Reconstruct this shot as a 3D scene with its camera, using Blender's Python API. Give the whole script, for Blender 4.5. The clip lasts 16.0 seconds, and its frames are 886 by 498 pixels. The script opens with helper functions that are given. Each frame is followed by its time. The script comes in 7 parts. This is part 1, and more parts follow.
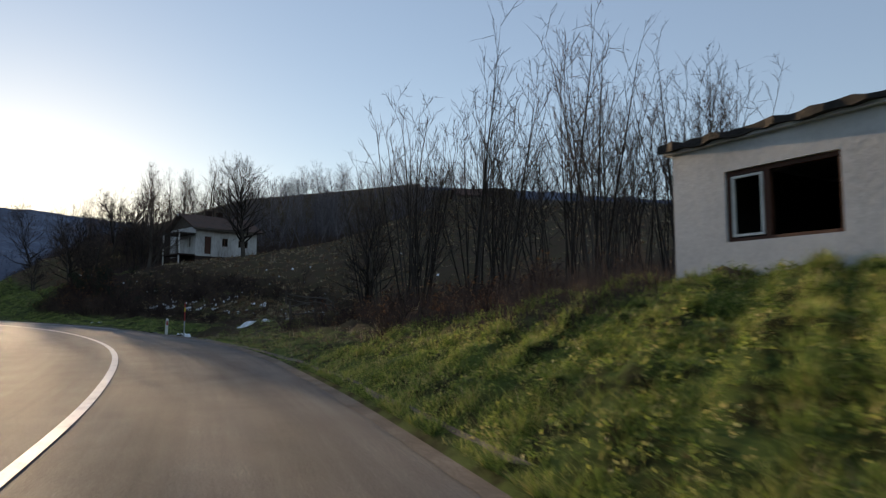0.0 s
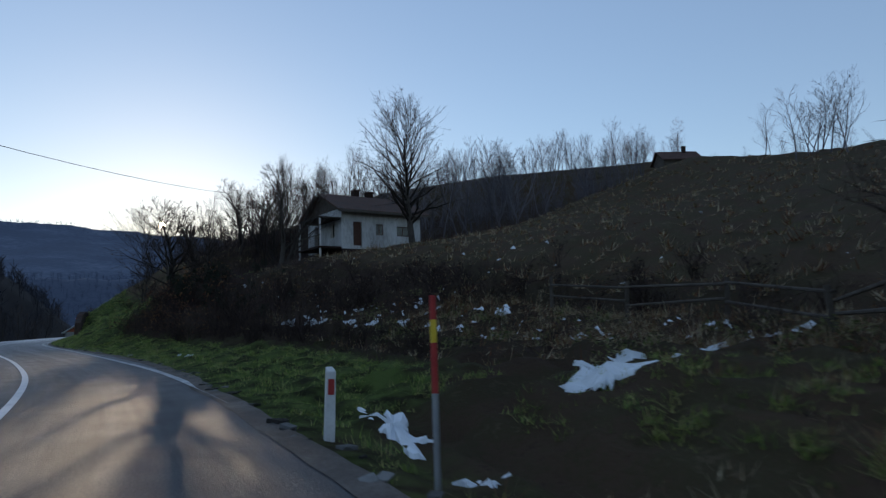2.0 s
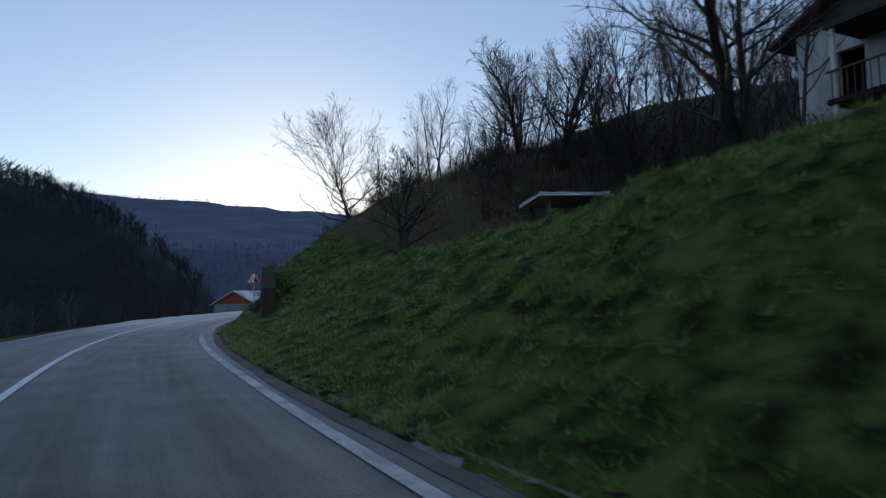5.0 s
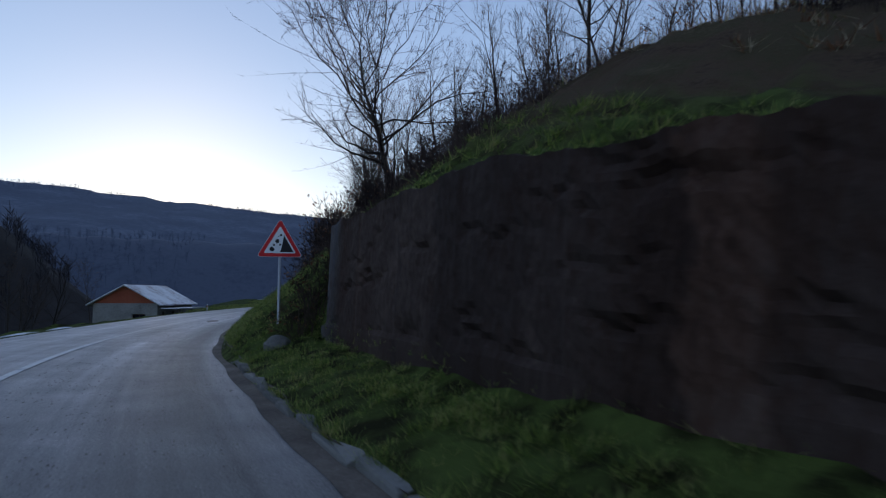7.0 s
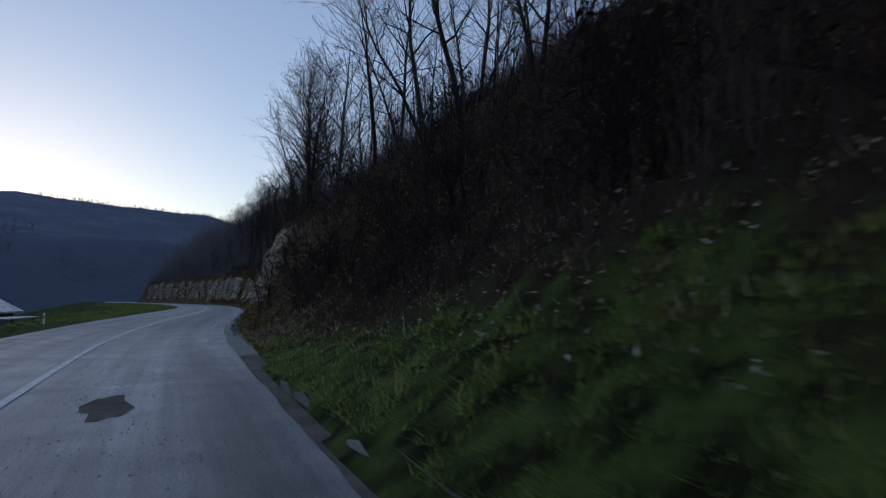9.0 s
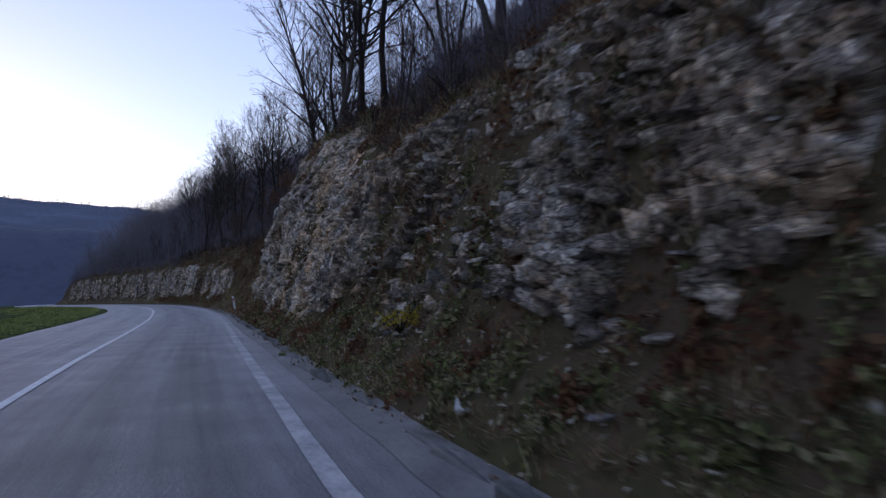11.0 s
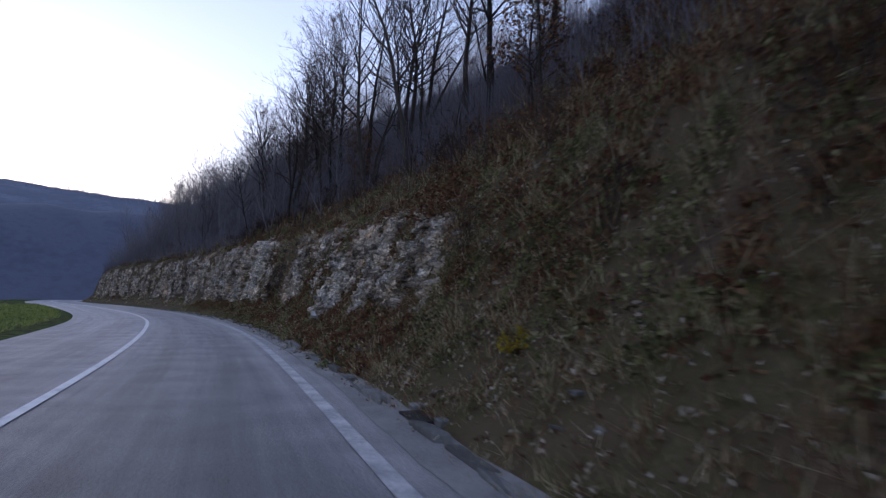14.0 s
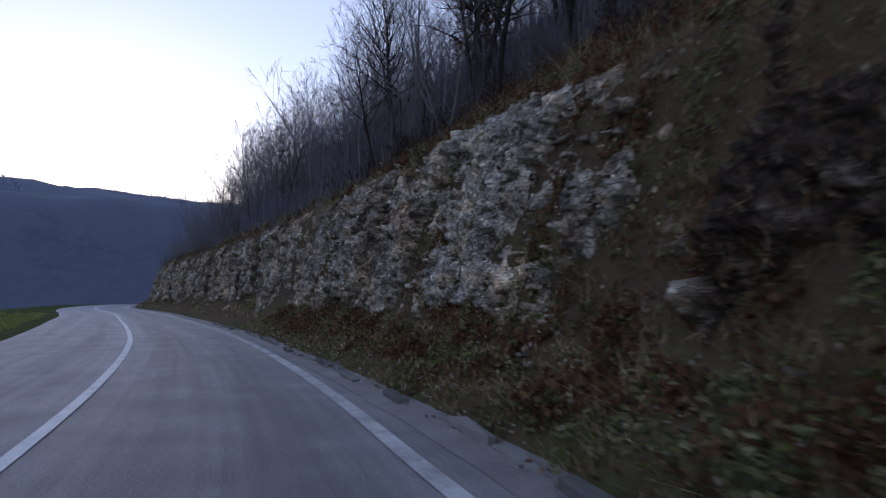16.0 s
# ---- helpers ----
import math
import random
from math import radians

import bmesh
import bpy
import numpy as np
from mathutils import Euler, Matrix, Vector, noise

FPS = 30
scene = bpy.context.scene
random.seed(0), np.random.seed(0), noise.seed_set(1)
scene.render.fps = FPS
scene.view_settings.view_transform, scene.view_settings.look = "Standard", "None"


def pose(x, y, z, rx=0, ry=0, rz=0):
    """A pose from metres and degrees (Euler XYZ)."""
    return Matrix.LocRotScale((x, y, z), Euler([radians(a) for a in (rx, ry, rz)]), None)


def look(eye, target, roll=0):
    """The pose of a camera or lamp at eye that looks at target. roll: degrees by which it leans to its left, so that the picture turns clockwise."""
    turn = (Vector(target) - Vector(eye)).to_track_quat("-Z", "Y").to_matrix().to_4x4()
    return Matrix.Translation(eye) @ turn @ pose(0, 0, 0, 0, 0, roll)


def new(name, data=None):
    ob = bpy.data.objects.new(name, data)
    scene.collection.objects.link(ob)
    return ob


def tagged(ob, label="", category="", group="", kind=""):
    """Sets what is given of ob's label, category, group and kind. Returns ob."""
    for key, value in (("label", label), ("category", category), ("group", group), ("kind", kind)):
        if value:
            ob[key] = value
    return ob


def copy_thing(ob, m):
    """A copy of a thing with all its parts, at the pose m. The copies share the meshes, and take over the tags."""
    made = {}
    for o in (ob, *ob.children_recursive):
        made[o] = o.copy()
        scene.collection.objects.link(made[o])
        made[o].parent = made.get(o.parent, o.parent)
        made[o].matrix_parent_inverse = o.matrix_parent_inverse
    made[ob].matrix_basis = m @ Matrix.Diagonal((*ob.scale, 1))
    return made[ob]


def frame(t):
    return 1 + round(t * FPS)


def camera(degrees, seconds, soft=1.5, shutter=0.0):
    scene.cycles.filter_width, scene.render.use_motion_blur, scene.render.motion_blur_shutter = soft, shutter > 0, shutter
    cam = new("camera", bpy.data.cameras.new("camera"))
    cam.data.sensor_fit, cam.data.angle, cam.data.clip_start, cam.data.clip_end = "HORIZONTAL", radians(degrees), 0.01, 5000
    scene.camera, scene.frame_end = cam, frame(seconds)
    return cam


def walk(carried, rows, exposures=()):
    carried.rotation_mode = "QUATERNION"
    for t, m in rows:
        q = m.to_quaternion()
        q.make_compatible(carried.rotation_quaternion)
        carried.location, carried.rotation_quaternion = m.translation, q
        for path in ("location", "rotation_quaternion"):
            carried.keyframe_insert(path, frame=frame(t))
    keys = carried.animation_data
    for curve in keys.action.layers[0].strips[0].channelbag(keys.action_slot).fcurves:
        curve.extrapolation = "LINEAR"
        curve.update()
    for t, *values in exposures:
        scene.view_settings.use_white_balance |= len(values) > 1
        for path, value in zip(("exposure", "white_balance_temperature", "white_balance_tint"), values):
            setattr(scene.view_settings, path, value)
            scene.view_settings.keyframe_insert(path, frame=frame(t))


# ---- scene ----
cam = camera(70.2, 16.0, soft=1.2, shutter=0.14)
PATH = [
    (0, (3.472, -3.666, 1.261), (3.526, -1.675, 1.441), 0.1),
    (0.5, (1.57, 2.074, 1.258), (1.555, 4.064, 1.456), 1.1),
    (1, (-0.364, 7.786, 1.261), (-0.472, 9.775, 1.441), 0.9),
    (1.5, (-2.812, 13.287, 1.258), (-3.032, 15.266, 1.448), -0.5),
    (2, (-5.756, 18.552, 1.194), (-6.086, 20.513, 1.405), -1.8),
    (2.5, (-9.056, 23.71, 1.263), (-9.504, 25.65, 1.447), 2.2),
    (3, (-12.998, 28.514, 1.238), (-13.575, 30.422, 1.39), -0.5),
    (3.5, (-17.2, 33.126, 1.256), (-17.881, 35.0, 1.409), -0.3),
    (4, (-21.595, 37.496, 1.262), (-22.286, 39.364, 1.436), -1.0),
    (4.5, (-26.028, 41.822, 1.212), (-26.729, 43.689, 1.372), -0.7),
    (5, (-30.838, 45.767, 1.23), (-31.508, 47.646, 1.373), -1.1),
    (5.2, (-32.689, 47.415, 1.272), (-33.325, 49.305, 1.422), -0.9),
    (5.5, (-35.385, 49.948, 1.253), (-35.97, 51.855, 1.407), -0.1),
    (6, (-39.675, 54.338, 1.25), (-40.175, 56.268, 1.403), 0.0),
    (6.5, (-43.705, 58.93, 1.25), (-44.121, 60.88, 1.403), -0.0),
    (7, (-47.464, 63.712, 1.25), (-47.799, 65.678, 1.399), 0.2),
    (7.3, (-49.584, 66.663, 1.248), (-49.872, 68.637, 1.389), 0.6),
    (7.5, (-50.938, 68.661, 1.255), (-51.194, 70.638, 1.419), 0.4),
    (7.7, (-52.234, 70.702, 1.25), (-52.457, 72.683, 1.406), -0.6),
    (8, (-54.099, 73.844, 1.267), (-54.306, 75.826, 1.442), -2.8),
    (8.5, (-57.366, 79.039, 1.237), (-57.445, 81.027, 1.437), -0.4),
    (8.7, (-58.491, 81.247, 1.243), (-58.498, 83.239, 1.418), -0.1),
    (9, (-60.129, 84.626, 1.25), (-60.032, 86.618, 1.403), 0.0),
    (9.5, (-62.684, 90.412, 1.25), (-62.443, 92.392, 1.403), 0.0),
    (10, (-64.972, 96.381, 1.25), (-64.647, 98.349, 1.404), 0.0),
    (10.5, (-66.96, 102.528, 1.25), (-66.626, 104.495, 1.395), -0.2),
    (10.8, (-67.997, 106.304, 1.239), (-67.692, 108.278, 1.337), -1.7),
    (11, (-68.622, 108.864, 1.237), (-68.347, 110.842, 1.341), -2.5),
    (11.5, (-70.076, 115.354, 1.25), (-69.819, 117.335, 1.337), -1.1),
    (12, (-71.639, 121.866, 1.256), (-71.38, 123.848, 1.317), 0.8),
    (12.5, (-73.177, 128.422, 1.215), (-72.968, 130.409, 1.306), 1.0),
    (13, (-74.753, 134.986, 1.263), (-74.595, 136.976, 1.387), 0.8),
    (13.5, (-76.518, 141.484, 1.279), (-76.397, 143.476, 1.409), 0.5),
    (14, (-78.456, 147.864, 1.25), (-78.368, 149.856, 1.404), 0.7),
    (14.5, (-80.432, 154.161, 1.27), (-80.37, 156.156, 1.397), 1.7),
    (15, (-82.504, 160.35, 1.232), (-82.479, 162.346, 1.357), 2.3),
    (15.5, (-84.624, 166.527, 1.238), (-84.676, 168.522, 1.373), 1.2),
    (16, (-86.994, 172.623, 1.218), (-87.124, 174.613, 1.363), -0.3),
]
walk(cam, [(t, look(eye, target, roll)) for t, eye, target, roll in PATH], exposures=[(0, 0.65, 6600, 14), (1, 0.8, 6500, 14), (2, 0.5, 5800, 12), (3.5, 0.42, 5700, 10), (5, 0.5, 5800, 14), (7.5, 0.45, 5800, 18), (8.5, 0.22, 5900, 18), (11, 1.0, 6100, 32), (12, 1.02, 6200, 32), (12.5, 1.35, 6400, 32), (13.5, 1.32, 6400, 31), (15, 1.42, 6300, 33), (16, 1.2, 6350, 30)])

# ---- light ----
SUN_AZ, SUN_EL = radians(33.0), radians(7.43)
SUN_DIR = Vector((-math.sin(SUN_AZ) * math.cos(SUN_EL), math.cos(SUN_AZ) * math.cos(SUN_EL), math.sin(SUN_EL)))
world = bpy.data.worlds.new("sky")
scene.world = world
world.use_nodes = True
wn = world.node_tree
sky = wn.nodes.new("ShaderNodeTexSky")
sky.sky_type = "NISHITA"
sky.sun_disc = False
sky.sun_elevation = SUN_EL
sky.sun_rotation = -SUN_AZ
sky.altitude = 300
sky.air_density = 1.0
sky.dust_density = 0.2
sky.ozone_density = 0.8
# thin high haze evens the sky out
veil = wn.nodes.new("ShaderNodeMix")
veil.data_type, veil.blend_type = "RGBA", "ADD"
veil.inputs[0].default_value = 1.0
veil.inputs[7].default_value = (0.98, 1.3, 1.92, 1)
wn.links.new(sky.outputs[0], veil.inputs[6])
wn.links.new(veil.outputs[2], wn.nodes["Background"].inputs[0])
wn.nodes["Background"].inputs[1].default_value = 0.085
sun = new("sun", bpy.data.lights.new("sun", "SUN"))
sun.data.energy = 5.0
sun.data.angle = radians(0.5)
sun.data.color = (1.0, 0.74, 0.45)
sun.matrix_world = look((0, 0, 60), Vector((0, 0, 60)) - SUN_DIR)


# ---- materials ----
def mat(name, cols, scale=1.0, rough=0.9, bump=0.3, fine=8.0, vary=0.0, translucent=0.0, island=False, metal=0.0, glow=None, stretch=None, spread=(0.3, 0.7)):
    """Two noises (coarse and fine) mix the colours; fine noise and its octaves give the relief."""
    m = bpy.data.materials.new(name)
    m.use_nodes = True
    n, l = m.node_tree.nodes, m.node_tree.links
    b = n["Principled BSDF"]
    b.inputs["Roughness"].default_value = rough
    b.inputs["Metallic"].default_value = metal
    b.inputs["Specular IOR Level"].default_value = 0.22
    geo = n.new("ShaderNodeNewGeometry")
    pos = geo.outputs["Position"]
    if stretch:
        mp = n.new("ShaderNodeMapping")
        mp.inputs["Scale"].default_value = stretch
        l.new(pos, mp.inputs["Vector"])
        pos = mp.outputs["Vector"]
    big = n.new("ShaderNodeTexNoise")
    big.inputs["Scale"].default_value = scale
    big.inputs["Detail"].default_value = 4
    small = n.new("ShaderNodeTexNoise")
    small.inputs["Scale"].default_value = scale * fine
    small.inputs["Detail"].default_value = 6
    small.inputs["Roughness"].default_value = 0.65
    l.new(pos, big.inputs["Vector"])
    l.new(pos, small.inputs["Vector"])
    mixn = n.new("ShaderNodeMix")
    mixn.inputs[0].default_value = 0.45
    l.new(big.outputs["Fac"], mixn.inputs[2])
    l.new(small.outputs["Fac"], mixn.inputs[3])
    fac = mixn.outputs[0]
    if island or vary:
        src = geo.outputs["Random Per Island"] if island else n.new("ShaderNodeObjectInfo").outputs["Random"]
        ma = n.new("ShaderNodeMath")
        ma.operation = "MULTIPLY_ADD"
        l.new(src, ma.inputs[0])
        ma.inputs[1].default_value = vary or 0.5
        ad = n.new("ShaderNodeMath")
        ad.operation = "SUBTRACT"
        l.new(fac, ad.inputs[0])
        ad.inputs[1].default_value = (vary or 0.5) / 2
        l.new(ad.outputs[0], ma.inputs[2])
        fac = ma.outputs[0]
    ramp = n.new("ShaderNodeValToRGB")
    els = ramp.color_ramp.elements
    while len(els) < len(cols):
        els.new(0.5)
    for i, c in enumerate(cols):
        els[i].position = spread[0] + (spread[1] - spread[0]) * i / max(1, len(cols) - 1)
        els[i].color = (*c, 1)
    l.new(fac, ramp.inputs[0])
    l.new(ramp.outputs[0], b.inputs["Base Color"])
    if bump:
        bp = n.new("ShaderNodeBump")
        bp.inputs["Strength"].default_value = bump
        bp.inputs["Distance"].default_value = 0.05
        l.new(small.outputs["Fac"], bp.inputs["Height"])
        l.new(bp.outputs[0], b.inputs["Normal"])
    if translucent:
        tr = n.new("ShaderNodeBsdfTranslucent")
        mx = n.new("ShaderNodeMixShader")
        mx.inputs[0].default_value = translucent
        l.new(ramp.outputs[0], tr.inputs[0])
        l.new(b.outputs[0], mx.inputs[1])
        l.new(tr.outputs[0], mx.inputs[2])
        l.new(mx.outputs[0], n["Material Output"].inputs[0])
    if glow:
        b.inputs["Emission Color"].default_value = (*glow[:3], 1)
        b.inputs["Emission Strength"].default_value = glow[3]
    return m


M = {
    "ground": mat("soil_and_grass", [(0.036, 0.026, 0.019), (0.115, 0.078, 0.05), (0.085, 0.073, 0.037), (0.20, 0.145, 0.095)], 0.8, 0.95, 1.0, 14),
    "grass": mat("grass_blades", [(0.055, 0.09, 0.022), (0.13, 0.20, 0.04), (0.215, 0.29, 0.06), (0.33, 0.385, 0.09), (0.43, 0.385, 0.15)], 1.6, 0.55, 0, 4, 0.45, 0.45, True),
    "drygrass": mat("dry_grass_blades", [(0.15, 0.06, 0.03), (0.30, 0.15, 0.07), (0.12, 0.14, 0.04), (0.36, 0.25, 0.14), (0.55, 0.46, 0.3)], 0.5, 0.8, 0, 5, 0.7, 0.3, True),
    "weeds": mat("olive_weeds", [(0.05, 0.055, 0.022), (0.12, 0.13, 0.045), (0.18, 0.2, 0.065), (0.3, 0.26, 0.14)], 1.2, 0.7, 0, 4, 0.6, 0.3, True),
    "asphalt": mat("asphalt", [(0.05, 0.05, 0.053), (0.15, 0.149, 0.153), (0.22, 0.219, 0.223), (0.5, 0.498, 0.495)], 1.1, 0.74, 1.0, 40, spread=(0.3, 0.72)),
    "gravel": mat("gravel_shoulder", [(0.07, 0.058, 0.048), (0.14, 0.118, 0.10), (0.24, 0.21, 0.185)], 1.5, 0.9, 0.8, 18),
    "grit": mat("pale_gritty_shoulder", [(0.12, 0.114, 0.108), (0.21, 0.203, 0.196), (0.32, 0.31, 0.30)], 1.5, 0.68, 0.6, 18),
    "paint": mat("road_paint", [(0.25, 0.25, 0.25), (0.6, 0.6, 0.6), (0.72, 0.72, 0.7)], 2.5, 0.6, 0.2, 12, spread=(0.3, 0.55)),
    "worn": mat("worn_road_paint", [(0.2, 0.2, 0.202), (0.32, 0.32, 0.32), (0.55, 0.55, 0.545)], 2.2, 0.7, 0.3, 10, spread=(0.25, 0.6)),
    "bark": mat("bark", [(0.02, 0.016, 0.013), (0.042, 0.034, 0.028), (0.075, 0.064, 0.054)], 3, 0.95, 0.7, 8, 0.4),
    "twig": mat("twigs", [(0.028, 0.02, 0.017), (0.05, 0.036, 0.029), (0.078, 0.057, 0.046)], 1.0, 0.9, 0, 4, 0.4),
    "bramble": mat("bramble_stems", [(0.022, 0.013, 0.011), (0.042, 0.027, 0.022), (0.08, 0.056, 0.043)], 1.0, 0.9, 0, 4, 0.5),
    "leaf": mat("withered_leaves", [(0.085, 0.033, 0.019), (0.155, 0.069, 0.034), (0.21, 0.118, 0.055)], 1.5, 0.8, 0, 4, 0.8, 0.35, True),
    "ivy": mat("ivy_leaves", [(0.010, 0.016, 0.008), (0.022, 0.034, 0.014)], 2, 0.6, 0, 4, 0.6, 0.1, True),
    "yellowleaf": mat("yellow_leaves", [(0.30, 0.22, 0.02), (0.45, 0.34, 0.03)], 2, 0.7, 0, 4, 0.6, 0.4, True),
    "litter": mat("leaf_litter", [(0.08, 0.035, 0.02), (0.17, 0.085, 0.045), (0.4, 0.33, 0.25), (0.13, 0.065, 0.038), (0.22, 0.14, 0.09), (0.1, 0.05, 0.03), (0.48, 0.42, 0.34)], 1.5, 0.85, 0, 4, 0.9, 0.1, True),
    "rock": mat("layered_limestone", [(0.05, 0.043, 0.037), (0.2, 0.185, 0.168), (0.36, 0.345, 0.325), (0.33, 0.25, 0.17), (0.56, 0.54, 0.51)], 1.3, 0.85, 1.0, 20, stretch=(1, 1, 1.2), spread=(0.34, 0.66)),
    "moss": mat("mossy_soil", [(0.05, 0.04, 0.032), (0.085, 0.068, 0.05), (0.075, 0.072, 0.04), (0.11, 0.085, 0.06)], 0.8, 0.95, 0.9, 10),
    "stone": mat("kerb_stone", [(0.08, 0.08, 0.077), (0.15, 0.147, 0.14), (0.23, 0.226, 0.215)], 2, 0.85, 0.6, 10, 0.4),
    "snow": mat("old_snow", [(0.72, 0.76, 0.8), (0.82, 0.85, 0.88)], 2, 0.6, 0.5, 8),
    "plaster": mat("grey_plaster", [(0.36, 0.36, 0.36), (0.48, 0.48, 0.475), (0.56, 0.555, 0.54)], 0.9, 0.9, 0.25, 12),
    "housewall": mat("weathered_grey_render", [(0.13, 0.125, 0.12), (0.24, 0.235, 0.23), (0.34, 0.33, 0.32)], 0.7, 0.9, 0.3, 10),
    "whitewash": mat("stained_whitewash", [(0.28, 0.26, 0.24), (0.5, 0.49, 0.475), (0.66, 0.65, 0.635)], 0.5, 0.9, 0.3, 10, stretch=(1, 1, 0.4)),
    "tar": mat("tarred_roof_edge", [(0.02, 0.018, 0.016), (0.045, 0.04, 0.035)], 3, 0.9, 0.8, 8),
    "woodframe": mat("brown_window_frame", [(0.05, 0.022, 0.014), (0.09, 0.04, 0.025)], 4, 0.6, 0.3, 8),
    "whiteframe": mat("white_frame_paint", [(0.5, 0.48, 0.44), (0.7, 0.68, 0.64)], 4, 0.6, 0.2, 8),
    # darkness of unlit rooms put into a near-black colour
    "dark": mat("unlit_interior_black", [(0.03, 0.03, 0.03), (0.05, 0.05, 0.05)], 1, 0.95, 0.2),
    "tiles": mat("weathered_roof_tiles", [(0.06, 0.035, 0.028), (0.10, 0.06, 0.045), (0.05, 0.045, 0.04)], 1.5, 0.9, 0.5, 10, 0.4),
    "brick": mat("red_hollow_brick", [(0.22, 0.06, 0.035), (0.32, 0.09, 0.05), (0.26, 0.11, 0.07)], 1.2, 0.9, 0.4, 10),
    "sheet": mat("pale_metal_roof", [(0.24, 0.17, 0.16), (0.46, 0.47, 0.5), (0.62, 0.64, 0.67)], 0.5, 0.45, 0.1, 6, metal=0.2, spread=(0.38, 0.56)),
    "concrete": mat("stained_concrete", [(0.017, 0.009, 0.006), (0.046, 0.026, 0.018), (0.06, 0.042, 0.034), (0.105, 0.075, 0.06)], 0.75, 0.95, 0.8, 13, stretch=(1, 1, 0.45)),
    "steel": mat("galvanised_steel", [(0.3, 0.31, 0.33), (0.42, 0.43, 0.45)], 6, 0.45, 0.1, 6, metal=0.7),
    "red": mat("red_reflective_film", [(0.5, 0.012, 0.016), (0.6, 0.02, 0.025)], 3, 0.45, 0.05),
    "white": mat("white_reflective_film", [(0.7, 0.71, 0.74), (0.78, 0.79, 0.82)], 3, 0.45, 0.05),
    "black": mat("black_film", [(0.012, 0.012, 0.014), (0.02, 0.02, 0.022)], 3, 0.5, 0.05),
    "yellow": mat("yellow_paint", [(0.6, 0.42, 0.03), (0.7, 0.5, 0.05)], 3, 0.6, 0.1),
    "redpaint": mat("faded_red_paint", [(0.30, 0.03, 0.03), (0.42, 0.06, 0.05)], 5, 0.7, 0.2),
    "postwhite": mat("dirty_white_plastic", [(0.5, 0.5, 0.49), (0.72, 0.72, 0.71)], 4, 0.6, 0.2, 8),
    "oldwood": mat("grey_weathered_wood", [(0.06, 0.05, 0.04), (0.13, 0.11, 0.09)], 4, 0.9, 0.6, 8),
    # blue emission on the mountains stands in for distance haze
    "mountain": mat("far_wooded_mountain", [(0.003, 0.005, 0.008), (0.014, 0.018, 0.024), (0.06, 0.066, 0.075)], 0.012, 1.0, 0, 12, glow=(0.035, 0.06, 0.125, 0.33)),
    # bluish cast of the far trees stands for haze, put into their colour
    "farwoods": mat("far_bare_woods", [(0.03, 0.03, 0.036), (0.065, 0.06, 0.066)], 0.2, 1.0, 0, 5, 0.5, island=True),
    # lifted to a pale bluish grey: distance haze painted into the wood
    "slopewood": mat("haze_greyed_wood", [(0.07, 0.064, 0.072), (0.12, 0.11, 0.122), (0.18, 0.165, 0.175)], 0.4, 0.95, 0, 6, 0.5),
    # weaker blue emission paints haze onto the nearer rise and its trees
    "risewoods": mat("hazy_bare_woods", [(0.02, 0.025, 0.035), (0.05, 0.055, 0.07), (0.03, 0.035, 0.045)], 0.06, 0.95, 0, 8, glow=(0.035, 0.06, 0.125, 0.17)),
    "woodfloor": mat("dark_forest_floor", [(0.014, 0.012, 0.012), (0.03, 0.026, 0.025)], 0.3, 0.95, 0.6, 8),
    "cable": mat("black_cable", [(0.02, 0.02, 0.02), (0.03, 0.03, 0.03)], 3, 0.6, 0),
}
for key in ("asphalt", "grit"):
    M[key].node_tree.nodes["Principled BSDF"].inputs["Specular IOR Level"].default_value = 0.36
for nd in M["asphalt"].node_tree.nodes:
    if nd.bl_idname == "ShaderNodeMix" and nd.data_type == "FLOAT":
        nd.inputs[0].default_value = 0.72
M["ground"].node_tree.nodes["Principled BSDF"].inputs["Specular IOR Level"].default_value = 0.05
# noise varies the mountains' glow, so the painted haze is uneven
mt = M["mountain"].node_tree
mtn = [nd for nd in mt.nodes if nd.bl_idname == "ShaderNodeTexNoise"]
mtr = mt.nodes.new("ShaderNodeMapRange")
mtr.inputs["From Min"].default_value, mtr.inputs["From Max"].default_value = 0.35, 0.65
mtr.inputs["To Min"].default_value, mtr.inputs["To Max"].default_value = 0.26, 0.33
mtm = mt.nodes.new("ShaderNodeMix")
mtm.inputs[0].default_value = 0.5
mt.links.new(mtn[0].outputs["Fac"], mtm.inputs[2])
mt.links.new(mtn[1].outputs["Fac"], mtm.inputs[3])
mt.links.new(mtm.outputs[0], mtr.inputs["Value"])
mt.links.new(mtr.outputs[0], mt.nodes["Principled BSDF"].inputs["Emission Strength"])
# the ground shows turf where its "turf" attribute says so
gm = M["ground"].node_tree
at_ = gm.nodes.new("ShaderNodeAttribute")
at_.attribute_name = "turf"
tn = gm.nodes.new("ShaderNodeTexNoise")
tn.inputs["Scale"].default_value = 2.2
tn.inputs["Detail"].default_value = 6
gg = gm.nodes.new("ShaderNodeNewGeometry")
gm.links.new(gg.outputs["Position"], tn.inputs["Vector"])
tr_ = gm.nodes.new("ShaderNodeValToRGB")
for k, c in ((0, (0.02, 0.02, 0.008)), (1, (0.078, 0.105, 0.026))):
    tr_.color_ramp.elements[k].position = 0.38 + 0.22 * k
    tr_.color_ramp.elements[k].color = (*c, 1)
gm.links.new(tn.outputs["Fac"], tr_.inputs[0])
tm = gm.nodes.new("ShaderNodeMix")
tm.data_type = "RGBA"
# shade under brush and woods is put into the soil's colour
shade_attr, shade_mix = gm.nodes.new("ShaderNodeAttribute"), gm.nodes.new("ShaderNodeMix")
shade_attr.attribute_name = "soil_shade"
